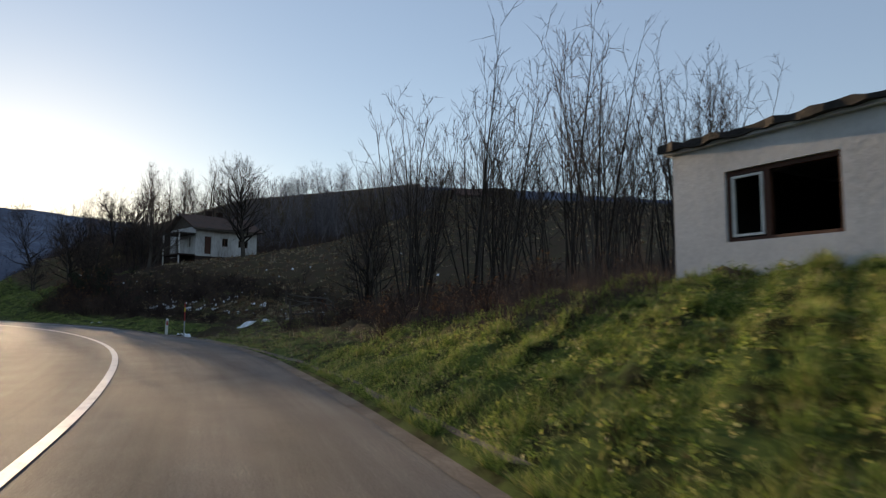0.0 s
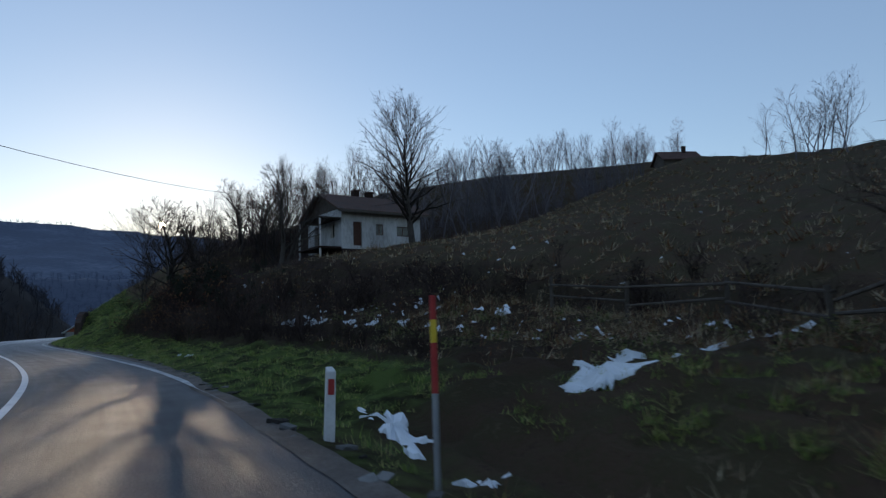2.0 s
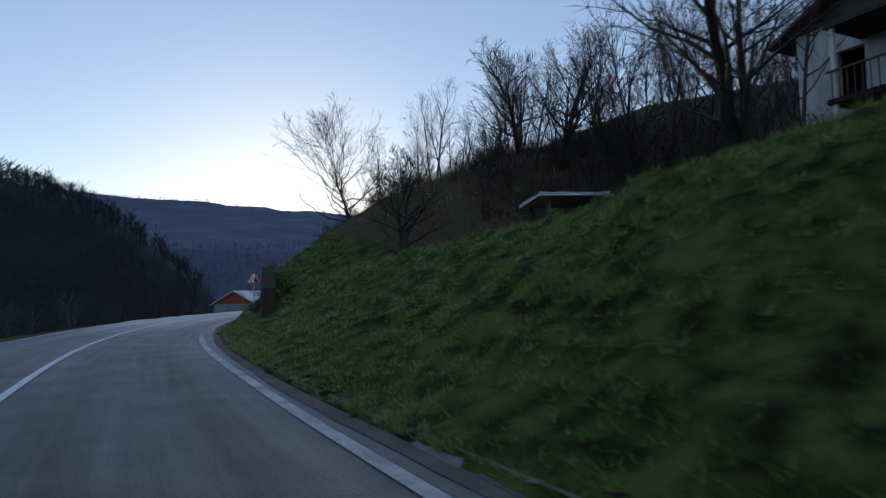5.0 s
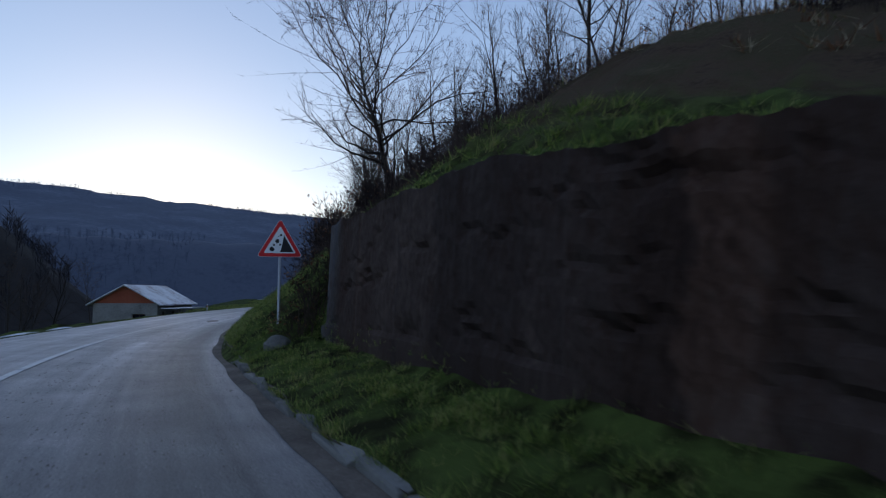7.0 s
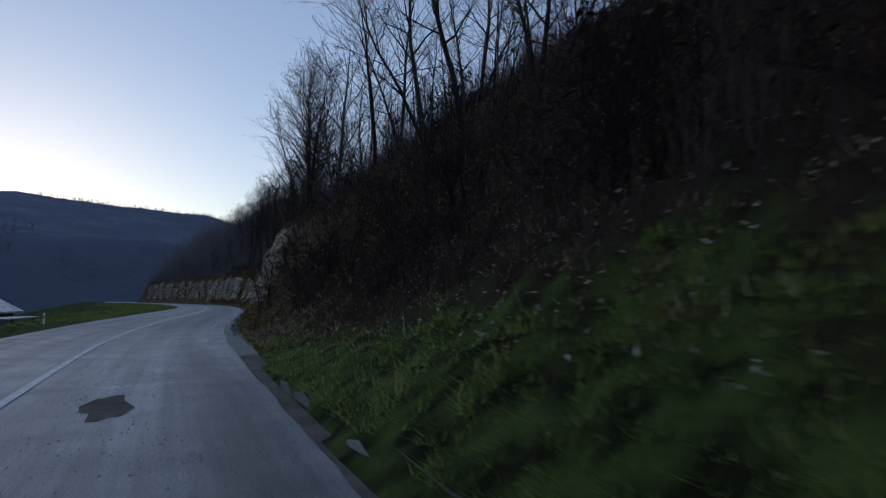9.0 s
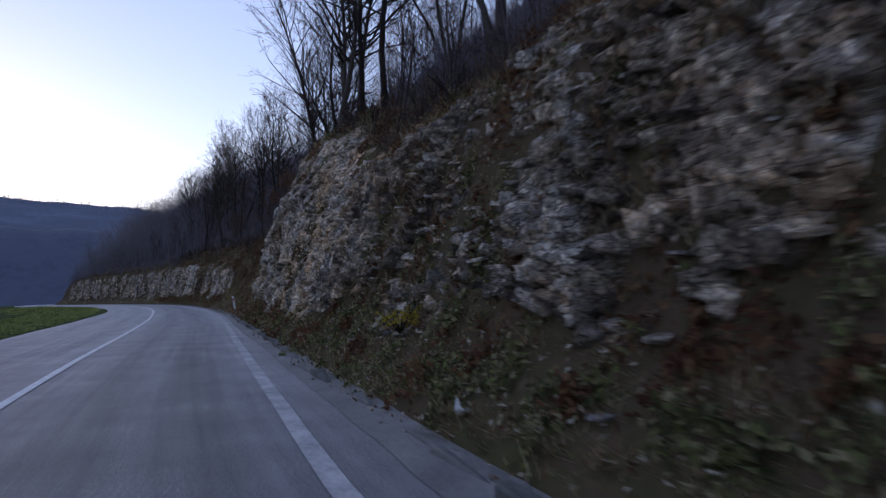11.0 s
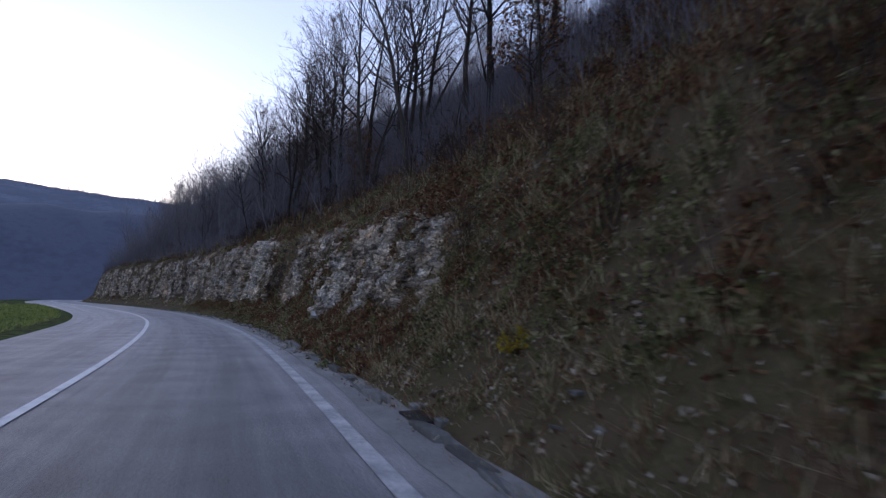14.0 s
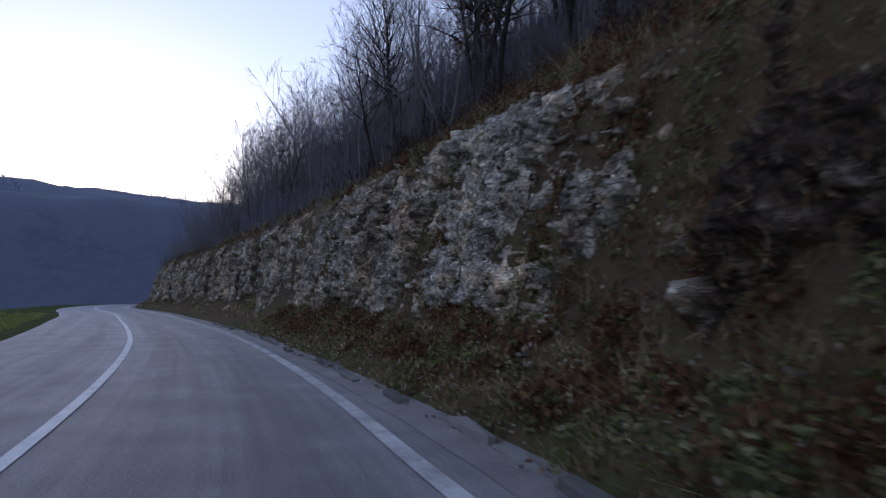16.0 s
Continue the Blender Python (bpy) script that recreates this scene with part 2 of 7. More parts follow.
shade_mix.data_type, shade_mix.blend_type = "RGBA", "MULTIPLY"
shade_mix.inputs[7].default_value = (0.42, 0.40, 0.40, 1)
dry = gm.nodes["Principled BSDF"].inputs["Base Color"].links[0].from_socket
gm.links.new(shade_attr.outputs["Fac"], shade_mix.inputs[0])
gm.links.new(dry, shade_mix.inputs[6])
old = shade_mix.outputs[2]
gm.links.new(at_.outputs["Fac"], tm.inputs[0])
gm.links.new(old, tm.inputs[6])
gm.links.new(tr_.outputs[0], tm.inputs[7])
gm.links.new(tm.outputs[2], gm.nodes["Principled BSDF"].inputs["Base Color"])
# each block of rock has its own tone, and earth lies in its hollows
rk = M["rock"].node_tree
tone, soil = rk.nodes.new("ShaderNodeAttribute"), rk.nodes.new("ShaderNodeAttribute")
tone.attribute_name, soil.attribute_name = "tone", "soil"
tramp = rk.nodes.new("ShaderNodeValToRGB")
for k, (p_, c_) in enumerate(((0.0, (0.3, 0.29, 0.275)), (1.0, (2.5, 2.4, 2.2)))):
    tramp.color_ramp.elements[k].position, tramp.color_ramp.elements[k].color = p_, (*c_, 1)
for p_, c_ in ((0.35, (0.85, 0.78, 0.7)), (0.55, (1.4, 1.2, 0.98)), (0.7, (1.75, 1.66, 1.52))):
    tramp.color_ramp.elements.new(p_).color = (*c_, 1)
tmul = rk.nodes.new("ShaderNodeMix")
tmul.data_type, tmul.blend_type = "RGBA", "MULTIPLY"
tmul.inputs[0].default_value = 1.0
ochre, omix = rk.nodes.new("ShaderNodeAttribute"), rk.nodes.new("ShaderNodeMix")
ochre.attribute_name = "ochre"
omix.data_type, omix.blend_type = "RGBA", "MULTIPLY"
omix.inputs[7].default_value = (1.12, 0.88, 0.64, 1)
esoil = rk.nodes.new("ShaderNodeMix")
esoil.data_type = "RGBA"
esoil.inputs[7].default_value = (0.075, 0.052, 0.036, 1)
rsrc = rk.nodes["Principled BSDF"].inputs["Base Color"].links[0].from_socket
rk.links.new(tone.outputs["Fac"], tramp.inputs[0])
rk.links.new(rsrc, tmul.inputs[6])
rk.links.new(tramp.outputs[0], tmul.inputs[7])
rk.links.new(soil.outputs["Fac"], esoil.inputs[0])
rk.links.new(ochre.outputs["Fac"], omix.inputs[0])
rk.links.new(tmul.outputs[2], omix.inputs[6])
rk.links.new(omix.outputs[2], esoil.inputs[6])
rg = rk.nodes.new("ShaderNodeNewGeometry")
rmap = rk.nodes.new("ShaderNodeMapping")
rmap.inputs["Scale"].default_value = (1.0, 1.0, 1.35)
rwarp = rk.nodes.new("ShaderNodeTexNoise")
rwarp.inputs["Scale"].default_value, rwarp.inputs["Detail"].default_value = 3.0, 4
rvadd = rk.nodes.new("ShaderNodeMix")
rvadd.data_type, rvadd.blend_type = "RGBA", "LINEAR_LIGHT"
rvadd.inputs[0].default_value = 0.14
rk.links.new(rg.outputs["Position"], rwarp.inputs["Vector"])
rk.links.new(rg.outputs["Position"], rvadd.inputs[6])
rk.links.new(rwarp.outputs["Color"], rvadd.inputs[7])
rk.links.new(rvadd.outputs[2], rmap.inputs["Vector"])
rheight, rcol = None, esoil.outputs[2]
for scale_, lo_, hi_, seam in ((6.0, 0.62, 1.3, 0.05), (17.0, 0.6, 1.36, 0.09)):
    chip, gap = rk.nodes.new("ShaderNodeTexVoronoi"), rk.nodes.new("ShaderNodeTexVoronoi")
    gap.feature = "DISTANCE_TO_EDGE"
    for nd in (chip, gap):
        nd.inputs["Scale"].default_value = scale_
        rk.links.new(rmap.outputs[0], nd.inputs["Vector"])
    split = rk.nodes.new("ShaderNodeSeparateColor")
    rk.links.new(chip.outputs["Color"], split.inputs[0])
    crange, grange = rk.nodes.new("ShaderNodeMapRange"), rk.nodes.new("ShaderNodeMapRange")
    crange.inputs["To Min"].default_value, crange.inputs["To Max"].default_value = lo_, hi_
    rk.links.new(split.outputs[0], crange.inputs["Value"])
    grange.inputs["From Max"].default_value = seam
    grange.inputs["To Min"].default_value = 0.35
    rk.links.new(gap.outputs["Distance"], grange.inputs["Value"])
    for fac_ in (crange.outputs[0], grange.outputs[0]):
        mu_ = rk.nodes.new("ShaderNodeMix")
        mu_.data_type, mu_.blend_type = "RGBA", "MULTIPLY"
        mu_.inputs[0].default_value = 1.0
        rk.links.new(rcol, mu_.inputs[6])
        rk.links.new(fac_, mu_.inputs[7])
        rcol = mu_.outputs[2]
    for k_, fac_ in ((1.0, split.outputs[1]), (0.8, grange.outputs[0])):
        ma_ = rk.nodes.new("ShaderNodeMath")
        ma_.operation = "MULTIPLY_ADD"
        ma_.inputs[1].default_value = k_ * 6 / scale_
        rk.links.new(fac_, ma_.inputs[0])
        if rheight:
            rk.links.new(rheight, ma_.inputs[2])
        rheight = ma_.outputs[0]
rbump = rk.nodes.new("ShaderNodeBump")
rbump.inputs["Strength"].default_value, rbump.inputs["Distance"].default_value = 0.9, 0.03
rk.links.new(rheight, rbump.inputs["Height"])
rk.links.new(rk.nodes["Principled BSDF"].inputs["Normal"].links[0].from_socket, rbump.inputs["Normal"])
rk.links.new(rbump.outputs[0], rk.nodes["Principled BSDF"].inputs["Normal"])
rk.links.new(rcol, rk.nodes["Principled BSDF"].inputs["Base Color"])
# the wall's casting panels differ, and its end is lighter and bluer
wk = M["concrete"].node_tree
wcol = wk.nodes["Principled BSDF"].inputs["Base Color"].links[0].from_socket
for nm, stops in (("panel", ((0.0, (0.62, 0.6, 0.62)), (0.55, (1.15, 1.1, 1.08)), (1.0, (2.1, 1.95, 1.85)))), ("cold", ((0.0, (1, 1, 1)), (1.0, (1.25, 1.9, 2.6))))):
    wa, wr, wm = wk.nodes.new("ShaderNodeAttribute"), wk.nodes.new("ShaderNodeValToRGB"), wk.nodes.new("ShaderNodeMix")
    wa.attribute_name = nm
    while len(wr.color_ramp.elements) < len(stops):
        wr.color_ramp.elements.new(0.5)
    for el_, (p_, c_) in zip(wr.color_ramp.elements, stops):
        el_.position, el_.color = p_, (*c_, 1)
    wm.data_type, wm.blend_type = "RGBA", "MULTIPLY"
    wm.inputs[0].default_value = 1.0
    wk.links.new(wa.outputs["Fac"], wr.inputs[0])
    wk.links.new(wcol, wm.inputs[6])
    wk.links.new(wr.outputs[0], wm.inputs[7])
    wcol = wm.outputs[2]
wk.links.new(wcol, wk.nodes["Principled BSDF"].inputs["Base Color"])
gl = bpy.data.materials.new("window_glass")
gl.use_nodes = True
gb = gl.node_tree.nodes["Principled BSDF"]
gb.inputs["Base Color"].default_value = (0.02, 0.025, 0.03, 1)
gb.inputs["Roughness"].default_value = 0.05
gb.inputs["Transmission Weight"].default_value = 0.6
M["glass"] = gl


# ---- mesh helpers ----
def link_mesh(name, verts, faces, material, parent=None, label="", smooth=False):
    """faces: an array of quads or triangles, or a list of mixed ones."""
    me = bpy.data.meshes.new(name)
    if isinstance(faces, np.ndarray):
        v, f = np.asarray(verts, np.float32), faces.astype(np.int32)
        me.vertices.add(len(v))
        me.vertices.foreach_set("co", v.ravel())
        me.loops.add(f.size)
        me.loops.foreach_set("vertex_index", f.ravel())
        me.polygons.add(len(f))
        me.polygons.foreach_set("loop_start", np.arange(0, f.size, f.shape[1], dtype=np.int32))
        me.update(calc_edges=True)
        me.validate()
    else:
        me.from_pydata([tuple(map(float, p)) for p in verts], [], faces)
        me.update()
    if smooth:
        me.polygons.foreach_set("use_smooth", np.ones(len(me.polygons), bool))
    me.materials.append(material)
    ob = new(name, me)
    if parent:
        ob.parent = parent
    if label:
        ob["label"] = label
    return ob


def part(name, bm, material, parent=None, label="", smooth=False):
    me = bpy.data.meshes.new(name)
    bm.normal_update()
    bm.to_mesh(me)
    bm.free()
    if smooth:
        for p in me.polygons:
            p.use_smooth = True
    me.materials.append(material)
    ob = new(name, me)
    if parent:
        ob.parent = parent
    if label:
        ob["label"] = label
    return ob


def box(bm, x0, y0, z0, x1, y1, z1, bevel=0.0, jitter=0.0, rng=random):
    vs = [bm.verts.new((x + rng.uniform(-jitter, jitter), y + rng.uniform(-jitter, jitter), z + rng.uniform(-jitter, jitter))) for x in (x0, x1) for y in (y0, y1) for z in (z0, z1)]
    fs = [bm.faces.new([vs[i] for i in f]) for f in ((0, 1, 3, 2), (4, 6, 7, 5), (0, 4, 5, 1), (2, 3, 7, 6), (0, 2, 6, 4), (1, 5, 7, 3))]
    if bevel:
        edges = list({e for f in fs for e in f.edges})
        bmesh.ops.bevel(bm, geom=edges, offset=bevel, segments=1, affect="EDGES")
    return bm


def boxes(*args, bevel=0.0):
    bm = bmesh.new()
    for a in args:
        box(bm, *a, bevel=bevel)
    return bm


def empty(name, m, label, category, group=""):
    ob = new(name)
    ob.matrix_world = m
    ob.empty_display_size = 0.2
    return tagged(ob, label, category, group)


def tubes(polys):
    """polys: (points, radii, sides). Vertices and faces of tapered tubes; a last radius of 0 ends in a tip."""
    V, F, base = [], [], 0
    for pts, rad, m in polys:
        pts = np.asarray(pts, float)
        d = np.gradient(pts, axis=0)
        d /= np.linalg.norm(d, axis=1, keepdims=True) + 1e-9
        ref = np.array([1.0, 0, 0]) if abs(d[0][0]) < 0.8 else np.array([0, 1.0, 0])
        u = np.cross(d, ref)
        u /= np.linalg.norm(u, axis=1, keepdims=True) + 1e-9
        w = np.cross(d, u)
        a = np.arange(m) * 2 * math.pi / m
        ring = u[:, None] * np.cos(a)[None, :, None] + w[:, None] * np.sin(a)[None, :, None]
        k = len(pts)
        tip = rad[-1] <= 0
        n = k - 1 if tip else k
        V.append((pts[:n, None] + ring[:n] * np.asarray(rad)[:n, None, None]).reshape(-1, 3))
        for i in range(n - 1):
            for j in range(m):
                j2 = (j + 1) % m
                F.append((base + i * m + j, base + i * m + j2, base + (i + 1) * m + j2, base + (i + 1) * m + j))
        if tip:
            V.append(pts[-1:])
            for j in range(m):
                F.append((base + (n - 1) * m + j, base + (n - 1) * m + (j + 1) % m, base + n * m))
            base += n * m + 1
        else:
            F.append(tuple(base + (n - 1) * m + j for j in range(m)))
            base += n * m
    return np.concatenate(V), F


# ---- the road's line and the lie of the land ----
AXIS = np.array([(14.5, -42.1), (11.4, -32.6), (8.3, -23.1), (5.2, -13.6), (2.1, -4.1), (-1.1, 5.3), (-5.3, 14.4), (-10.7, 22.8), (-17.0, 30.6), (-24.0, 37.7), (-31.4, 44.5), (-38.7, 51.3), (-45.6, 58.5), (-51.8, 66.4), (-57.2, 74.8), (-61.6, 83.8), (-65.2, 93.1), (-68.6, 102.5), (-71.5, 112.1), (-74.0, 121.7), (-76.3, 131.5), (-78.7, 141.2), (-81.4, 150.8), (-84.3, 160.4), (-87.6, 169.8), (-91.4, 179.1), (-95.9, 188.0), (-101.0, 196.6), (-106.3, 205.0), (-111.6, 213.4), (-117.4, 221.6), (-123.3, 229.7), (-128.7, 238.1), (-133.5, 246.8), (-137.7, 255.9), (-141.1, 265.3)])
knots = np.arange(len(AXIS)) * 10.0 - 40


def hermite(s):
    """A smooth line through the axis points."""
    s = np.asarray(s, float)
    tang = np.gradient(AXIS, axis=0)
    q = np.clip((s - knots[0]) / 10, 0, len(AXIS) - 1)
    i = np.minimum(q.astype(int), len(AXIS) - 2)
    f = (q - i)[..., None]
    p = (2 * f**3 - 3 * f**2 + 1) * AXIS[i] + (f**3 - 2 * f**2 + f) * tang[i] + (3 * f**2 - 2 * f**3) * AXIS[i + 1] + (f**3 - f**2) * tang[i + 1]
    over = (s - np.clip(s, knots[0], knots[-1]))[..., None]
    ends = np.where(over > 0, tang[-1], tang[0]) / 10
    return p + over * ends


S0, S1 = -60.0, 340.0
AS = np.arange(S0, S1 + 0.1, 1.0)
AP = hermite(AS)
AT = np.gradient(AP, axis=0)
AT /= np.linalg.norm(AT, axis=1, keepdims=True)
AN = np.stack([AT[:, 1], -AT[:, 0]], 1)


def xy(s, n):
    s, n = np.asarray(s, float), np.asarray(n, float)
    out = [np.interp(s, AS, AP[:, k]) + np.interp(s, AS, AN[:, k]) * n for k in (0, 1)]
    return np.stack(out, -1)


def sn(x, y):
    p = np.stack([np.ravel(x), np.ravel(y)], -1)
    i = np.concatenate([((AP[None] - c[:, None]) ** 2).sum(-1).argmin(1) for c in np.array_split(p, max(1, len(p) // 4000))])
    e = p - AP[i]
    return AS[i] + (e * AT[i]).sum(1), (e * AN[i]).sum(1)


STATIONS = []


def station(s, *profile):
    STATIONS.append((s, [p[0] for p in profile], [p[1] for p in profile]))


# right-hand profiles: metres from the road's middle, height
station(-60, (3.3, 0), (5, 0.7), (8, 2.0), (12, 3.2), (20, 5), (40, 9), (60, 14), (90, 19))
station(0, (3.3, 0), (4.3, 0.5), (6, 1.25), (8, 1.85), (12, 2.3), (20, 3.5), (40, 7.5), (60, 14), (90, 19))
station(8, (3.2, 0), (4.3, 0.45), (6, 1.05), (8, 1.6), (12, 2.0), (20, 3.2), (40, 7.5), (60, 14), (90, 19))
station(16, (3.3, 0), (4.5, 0.25), (6.6, 0.75), (9, 1.2), (13, 1.5), (20, 2.6), (40, 8), (60, 15), (90, 20))
station(24, (3.3, 0), (4.2, 0.05), (6.5, 0.3), (9, 0.5), (13, 0.7), (20, 2.2), (40, 7.4), (60, 13.2), (90, 17))
station(29, (2.95, 0), (4.0, -0.25), (5.2, -0.45), (7.2, 0.4), (9, 0.5), (13, 0.7), (20, 2.2), (40, 7.4), (60, 13.2), (90, 17))
station(36, (2.9, 0), (4.2, 0.05), (6, 0.1), (8, 0.3), (11, 0.6), (14, 1.2), (20, 3.2), (40, 8.4), (60, 12.8), (90, 15.5))
station(46, (3.3, 0), (4.2, 0.1), (7, 0.35), (10, 1.2), (14, 2.6), (20, 4.6), (28, 6.6), (40, 9.2), (60, 14.9), (90, 18))
station(60, (3.5, 0), (4.2, 0.15), (5.5, 0.55), (7, 1.5), (9, 2.75), (12, 3.9), (15, 4.8), (20, 5.7), (28, 6.8), (40, 9.6), (60, 17.3), (90, 20.5))
station(64.5, (3.45, 0), (4.2, 0.2), (5.4, 0.9), (8.2, 2.9), (10, 3.5), (14, 4.3), (20, 5.7), (28, 6.9), (40, 9.4), (60, 16.6), (90, 19.8))
station(72, (3.4, 0), (4.2, 0.25), (6, 1.0), (8.6, 2.45), (10, 2.8), (14, 3.55), (20, 5.4), (28, 6.9), (40, 9), (60, 14.4), (90, 19))
station(84, (3.4, 0), (4.2, 0.25), (5.2, 0.5), (7, 1.8), (10, 2.6), (14, 3.3), (20, 4.5), (40, 8.0), (60, 13), (90, 19))
station(97, (3.3, 0), (4.2, 0.3), (4.9, 0.35), (5.4, 2.5), (8, 4.4), (12, 7.0), (20, 9.5), (40, 11.5), (60, 14.5), (90, 20))
station(100, (3.2, 0), (3.8, 0.75), (4.9, 1.5), (5.6, 2.2), (8, 4.2), (12, 7.0), (20, 9.5), (40, 11.5), (60, 15), (90, 20.5))
station(112, (3.0, 0), (3.6, 0.5), (5, 1.6), (8, 4.2), (12, 7.4), (20, 11.5), (40, 15), (60, 19), (90, 24))
station(124, (3.3, 0), (4.4, 0.25), (6, 1.3), (8, 3.5), (12, 7.2), (20, 12.5), (40, 18.5), (60, 23), (90, 26))
station(136, (3.4, 0), (4.2, 0.3), (4.8, 0.8), (5.9, 3.7), (8, 5.4), (14, 10.2), (20, 14.6), (40, 22), (60, 24.6), (90, 26.5))
station(150, (3.65, 0), (4.3, 0.3), (4.9, 0.8), (6.0, 3.7), (8, 5.4), (14, 10.2), (20, 14.6), (40, 22), (60, 24.8), (90, 27.5))
station(160, (3.55, 0), (4.2, 0.3), (4.7, 0.8), (5.6, 4.5), (6.6, 6.6), (9, 8.0), (14, 11.6), (20, 15.6), (40, 23), (60, 25.5), (90, 29))
station(166, (3.6, 0), (4.2, 0.15), (4.6, 0.6), (5.5, 3.9), (6.6, 5.6), (9, 7.2), (14, 11.2), (20, 15.4), (40, 23), (60, 26.5), (90, 30))
station(171, (3.6, 0), (4.5, 0.08), (5.6, 1.2), (7, 3.0), (9, 5.2), (14, 10.2), (20, 15), (40, 25), (60, 28), (90, 31))
station(182, (3.6, 0), (4.4, 0.2), (5.4, 1.25), (6.6, 3.4), (9, 5.2), (14, 10.2), (20, 15.2), (40, 27), (60, 30), (90, 33))
station(191, (3.55, 0), (4.4, 0.4), (5.0, 1.0), (5.8, 3.0), (7, 3.9), (10, 6.8), (14, 10.6), (20, 15.4), (40, 28), (60, 34), (90, 39))
station(204, (3.4, 0), (4.4, 0.4), (5.1, 1.0), (5.95, 3.7), (7, 4.4), (10, 6.9), (14, 10.6), (20, 15.4), (40, 28), (60, 34), (90, 39))
station(215, (3.1, 0), (4.3, 0.4), (5.0, 0.8), (6.0, 4.3), (7, 4.9), (10, 7.3), (14, 10.6), (20, 15.4), (40, 28), (60, 34), (90, 39))
station(260, (3.3, 0), (4.5, 0.4), (5.2, 0.9), (6.2, 4.5), (7, 5.0), (8, 5.5), (14, 10.6), (20, 15.6), (40, 28), (60, 34), (90, 39))
station(340, (3.7, 0), (4.5, 0.4), (5.5, 1.0), (7.5, 3.0), (14, 9.0), (20, 14), (40, 26), (60, 33), (90, 38))
ST_S = np.array([st[0] for st in STATIONS], float)
LEFT_EDGE = [(-60, -3.2), (110, -3.0), (140, -3.4), (165, -3.9), (195, -3.3), (340, -3.3)]
LEFT_EDGE = np.array(LEFT_EDGE)


def right_edge(s):
    return np.interp(s, ST_S, [st[1][0] for st in STATIONS])


def height(s, n):
    """The ground's height beside the road."""
    s, n = np.broadcast_arrays(np.asarray(s, float), np.asarray(n, float))
    i = np.clip(np.searchsorted(ST_S, s, side="right") - 1, 0, len(ST_S) - 2)
    f = np.clip((s - ST_S[i]) / (ST_S[i + 1] - ST_S[i]), 0, 1)
    f = f * f * (3 - 2 * f)
    cols = np.array([np.interp(n, st[1], st[2]) for st in STATIONS])
    idx = np.indices(s.shape)
    z = (1 - f) * cols[(i, *idx)] + f * cols[(i + 1, *idx)]
    le = np.interp(s, LEFT_EDGE[:, 0], LEFT_EDGE[:, 1])
    m = le - n
    far = np.clip((s - 143) / 22, 0, 1)
    left = -np.interp(m, [0, 1.5, 6, 12, 30, 90], [0.02, 0.15, 0.9, 2.3, 4.6, 9]) * (1 - far) - np.interp(m, [0, 1, 5, 12, 30, 90], [0.0, -0.08, 0.1, 1.6, 6, 14]) * far
    z = np.where(n < le, left, z)
    strip = np.clip((n - right_edge(s) - 0.3) / 0.2, 0, 1)
    z = np.where((s > 122) & (n > 0), -0.06 * (1 - strip) + z * strip, z)
    return np.where((n >= le) & (n <= right_edge(s)), -0.06, z)


def lump(x, y, k=0.5, seed=0.0):
    """Cheap smooth unevenness, about -1 to 1."""
    return (np.sin(x * k * 1.7 + seed) * np.sin(y * k * 1.3 + 2 * seed) + 0.6 * np.sin(x * k * 3.9 - y * k * 2.7 + seed) + 0.35 * np.sin(x * k * 7.1 + y * k * 8.3 + 3 * seed)) / 1.6


def land(s, n):
    """Height with its unevenness."""
    s, n = np.broadcast_arrays(np.asarray(s, float), np.asarray(n, float))
    p = xy(s, n)
    away = np.clip(np.maximum(n - right_edge(s) - 0.3, -n - 4.5) / 3, 0, 1)
    return height(s, n) + away * (0.13 * lump(p[..., 0], p[..., 1], 0.9) + 0.09 * lump(p[..., 0], p[..., 1], 2.3, 1.3)) + np.clip(away * 2.5, 0, 1) * (0.12 * np.maximum(lump(p[..., 0], p[..., 1], 3.1, 2.1), -0.6) + 0.03 * lump(p[..., 0], p[..., 1], 5.7, 0.4))


def at(s, n, dz=0.0):
    p = xy(s, n)
    return Vector((float(p[0]), float(p[1]), float(land(s, n)) + dz))


def yaw_at(s):
    return math.degrees(math.atan2(-np.interp(s, AS, AT[:, 0]), np.interp(s, AS, AT[:, 1])))


def ground_z(x, y):
    s, n = sn(x, y)
    return float(land(s, n)[0])


def grid_faces(a, b):
    i = np.arange(a - 1)[:, None] * b + np.arange(b - 1)[None]
    return np.stack([i, i + b, i + b + 1, i + 1], -1).reshape(-1, 4)


# ---- ground ----
gs = np.concatenate([np.arange(S0, -6, 2.0), np.arange(-6, -1.5, 0.5), np.arange(-1.5, 14, 0.2), np.arange(14, 96, 0.5), np.arange(96, 124, 0.25), np.arange(124, 225, 0.5), np.arange(225, S1 + 0.1, 2.0)])
gn = np.concatenate([-np.geomspace(90, 3.0, 24), np.linspace(-2, 2.6, 5), np.arange(2.9, 9.6, 0.2), np.geomspace(9.6, 90, 28)])
GS, GN = np.meshgrid(gs, gn, indexing="ij")
gp = xy(GS, GN)
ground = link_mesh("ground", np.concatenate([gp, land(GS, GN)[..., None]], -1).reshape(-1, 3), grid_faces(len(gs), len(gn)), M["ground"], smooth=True)
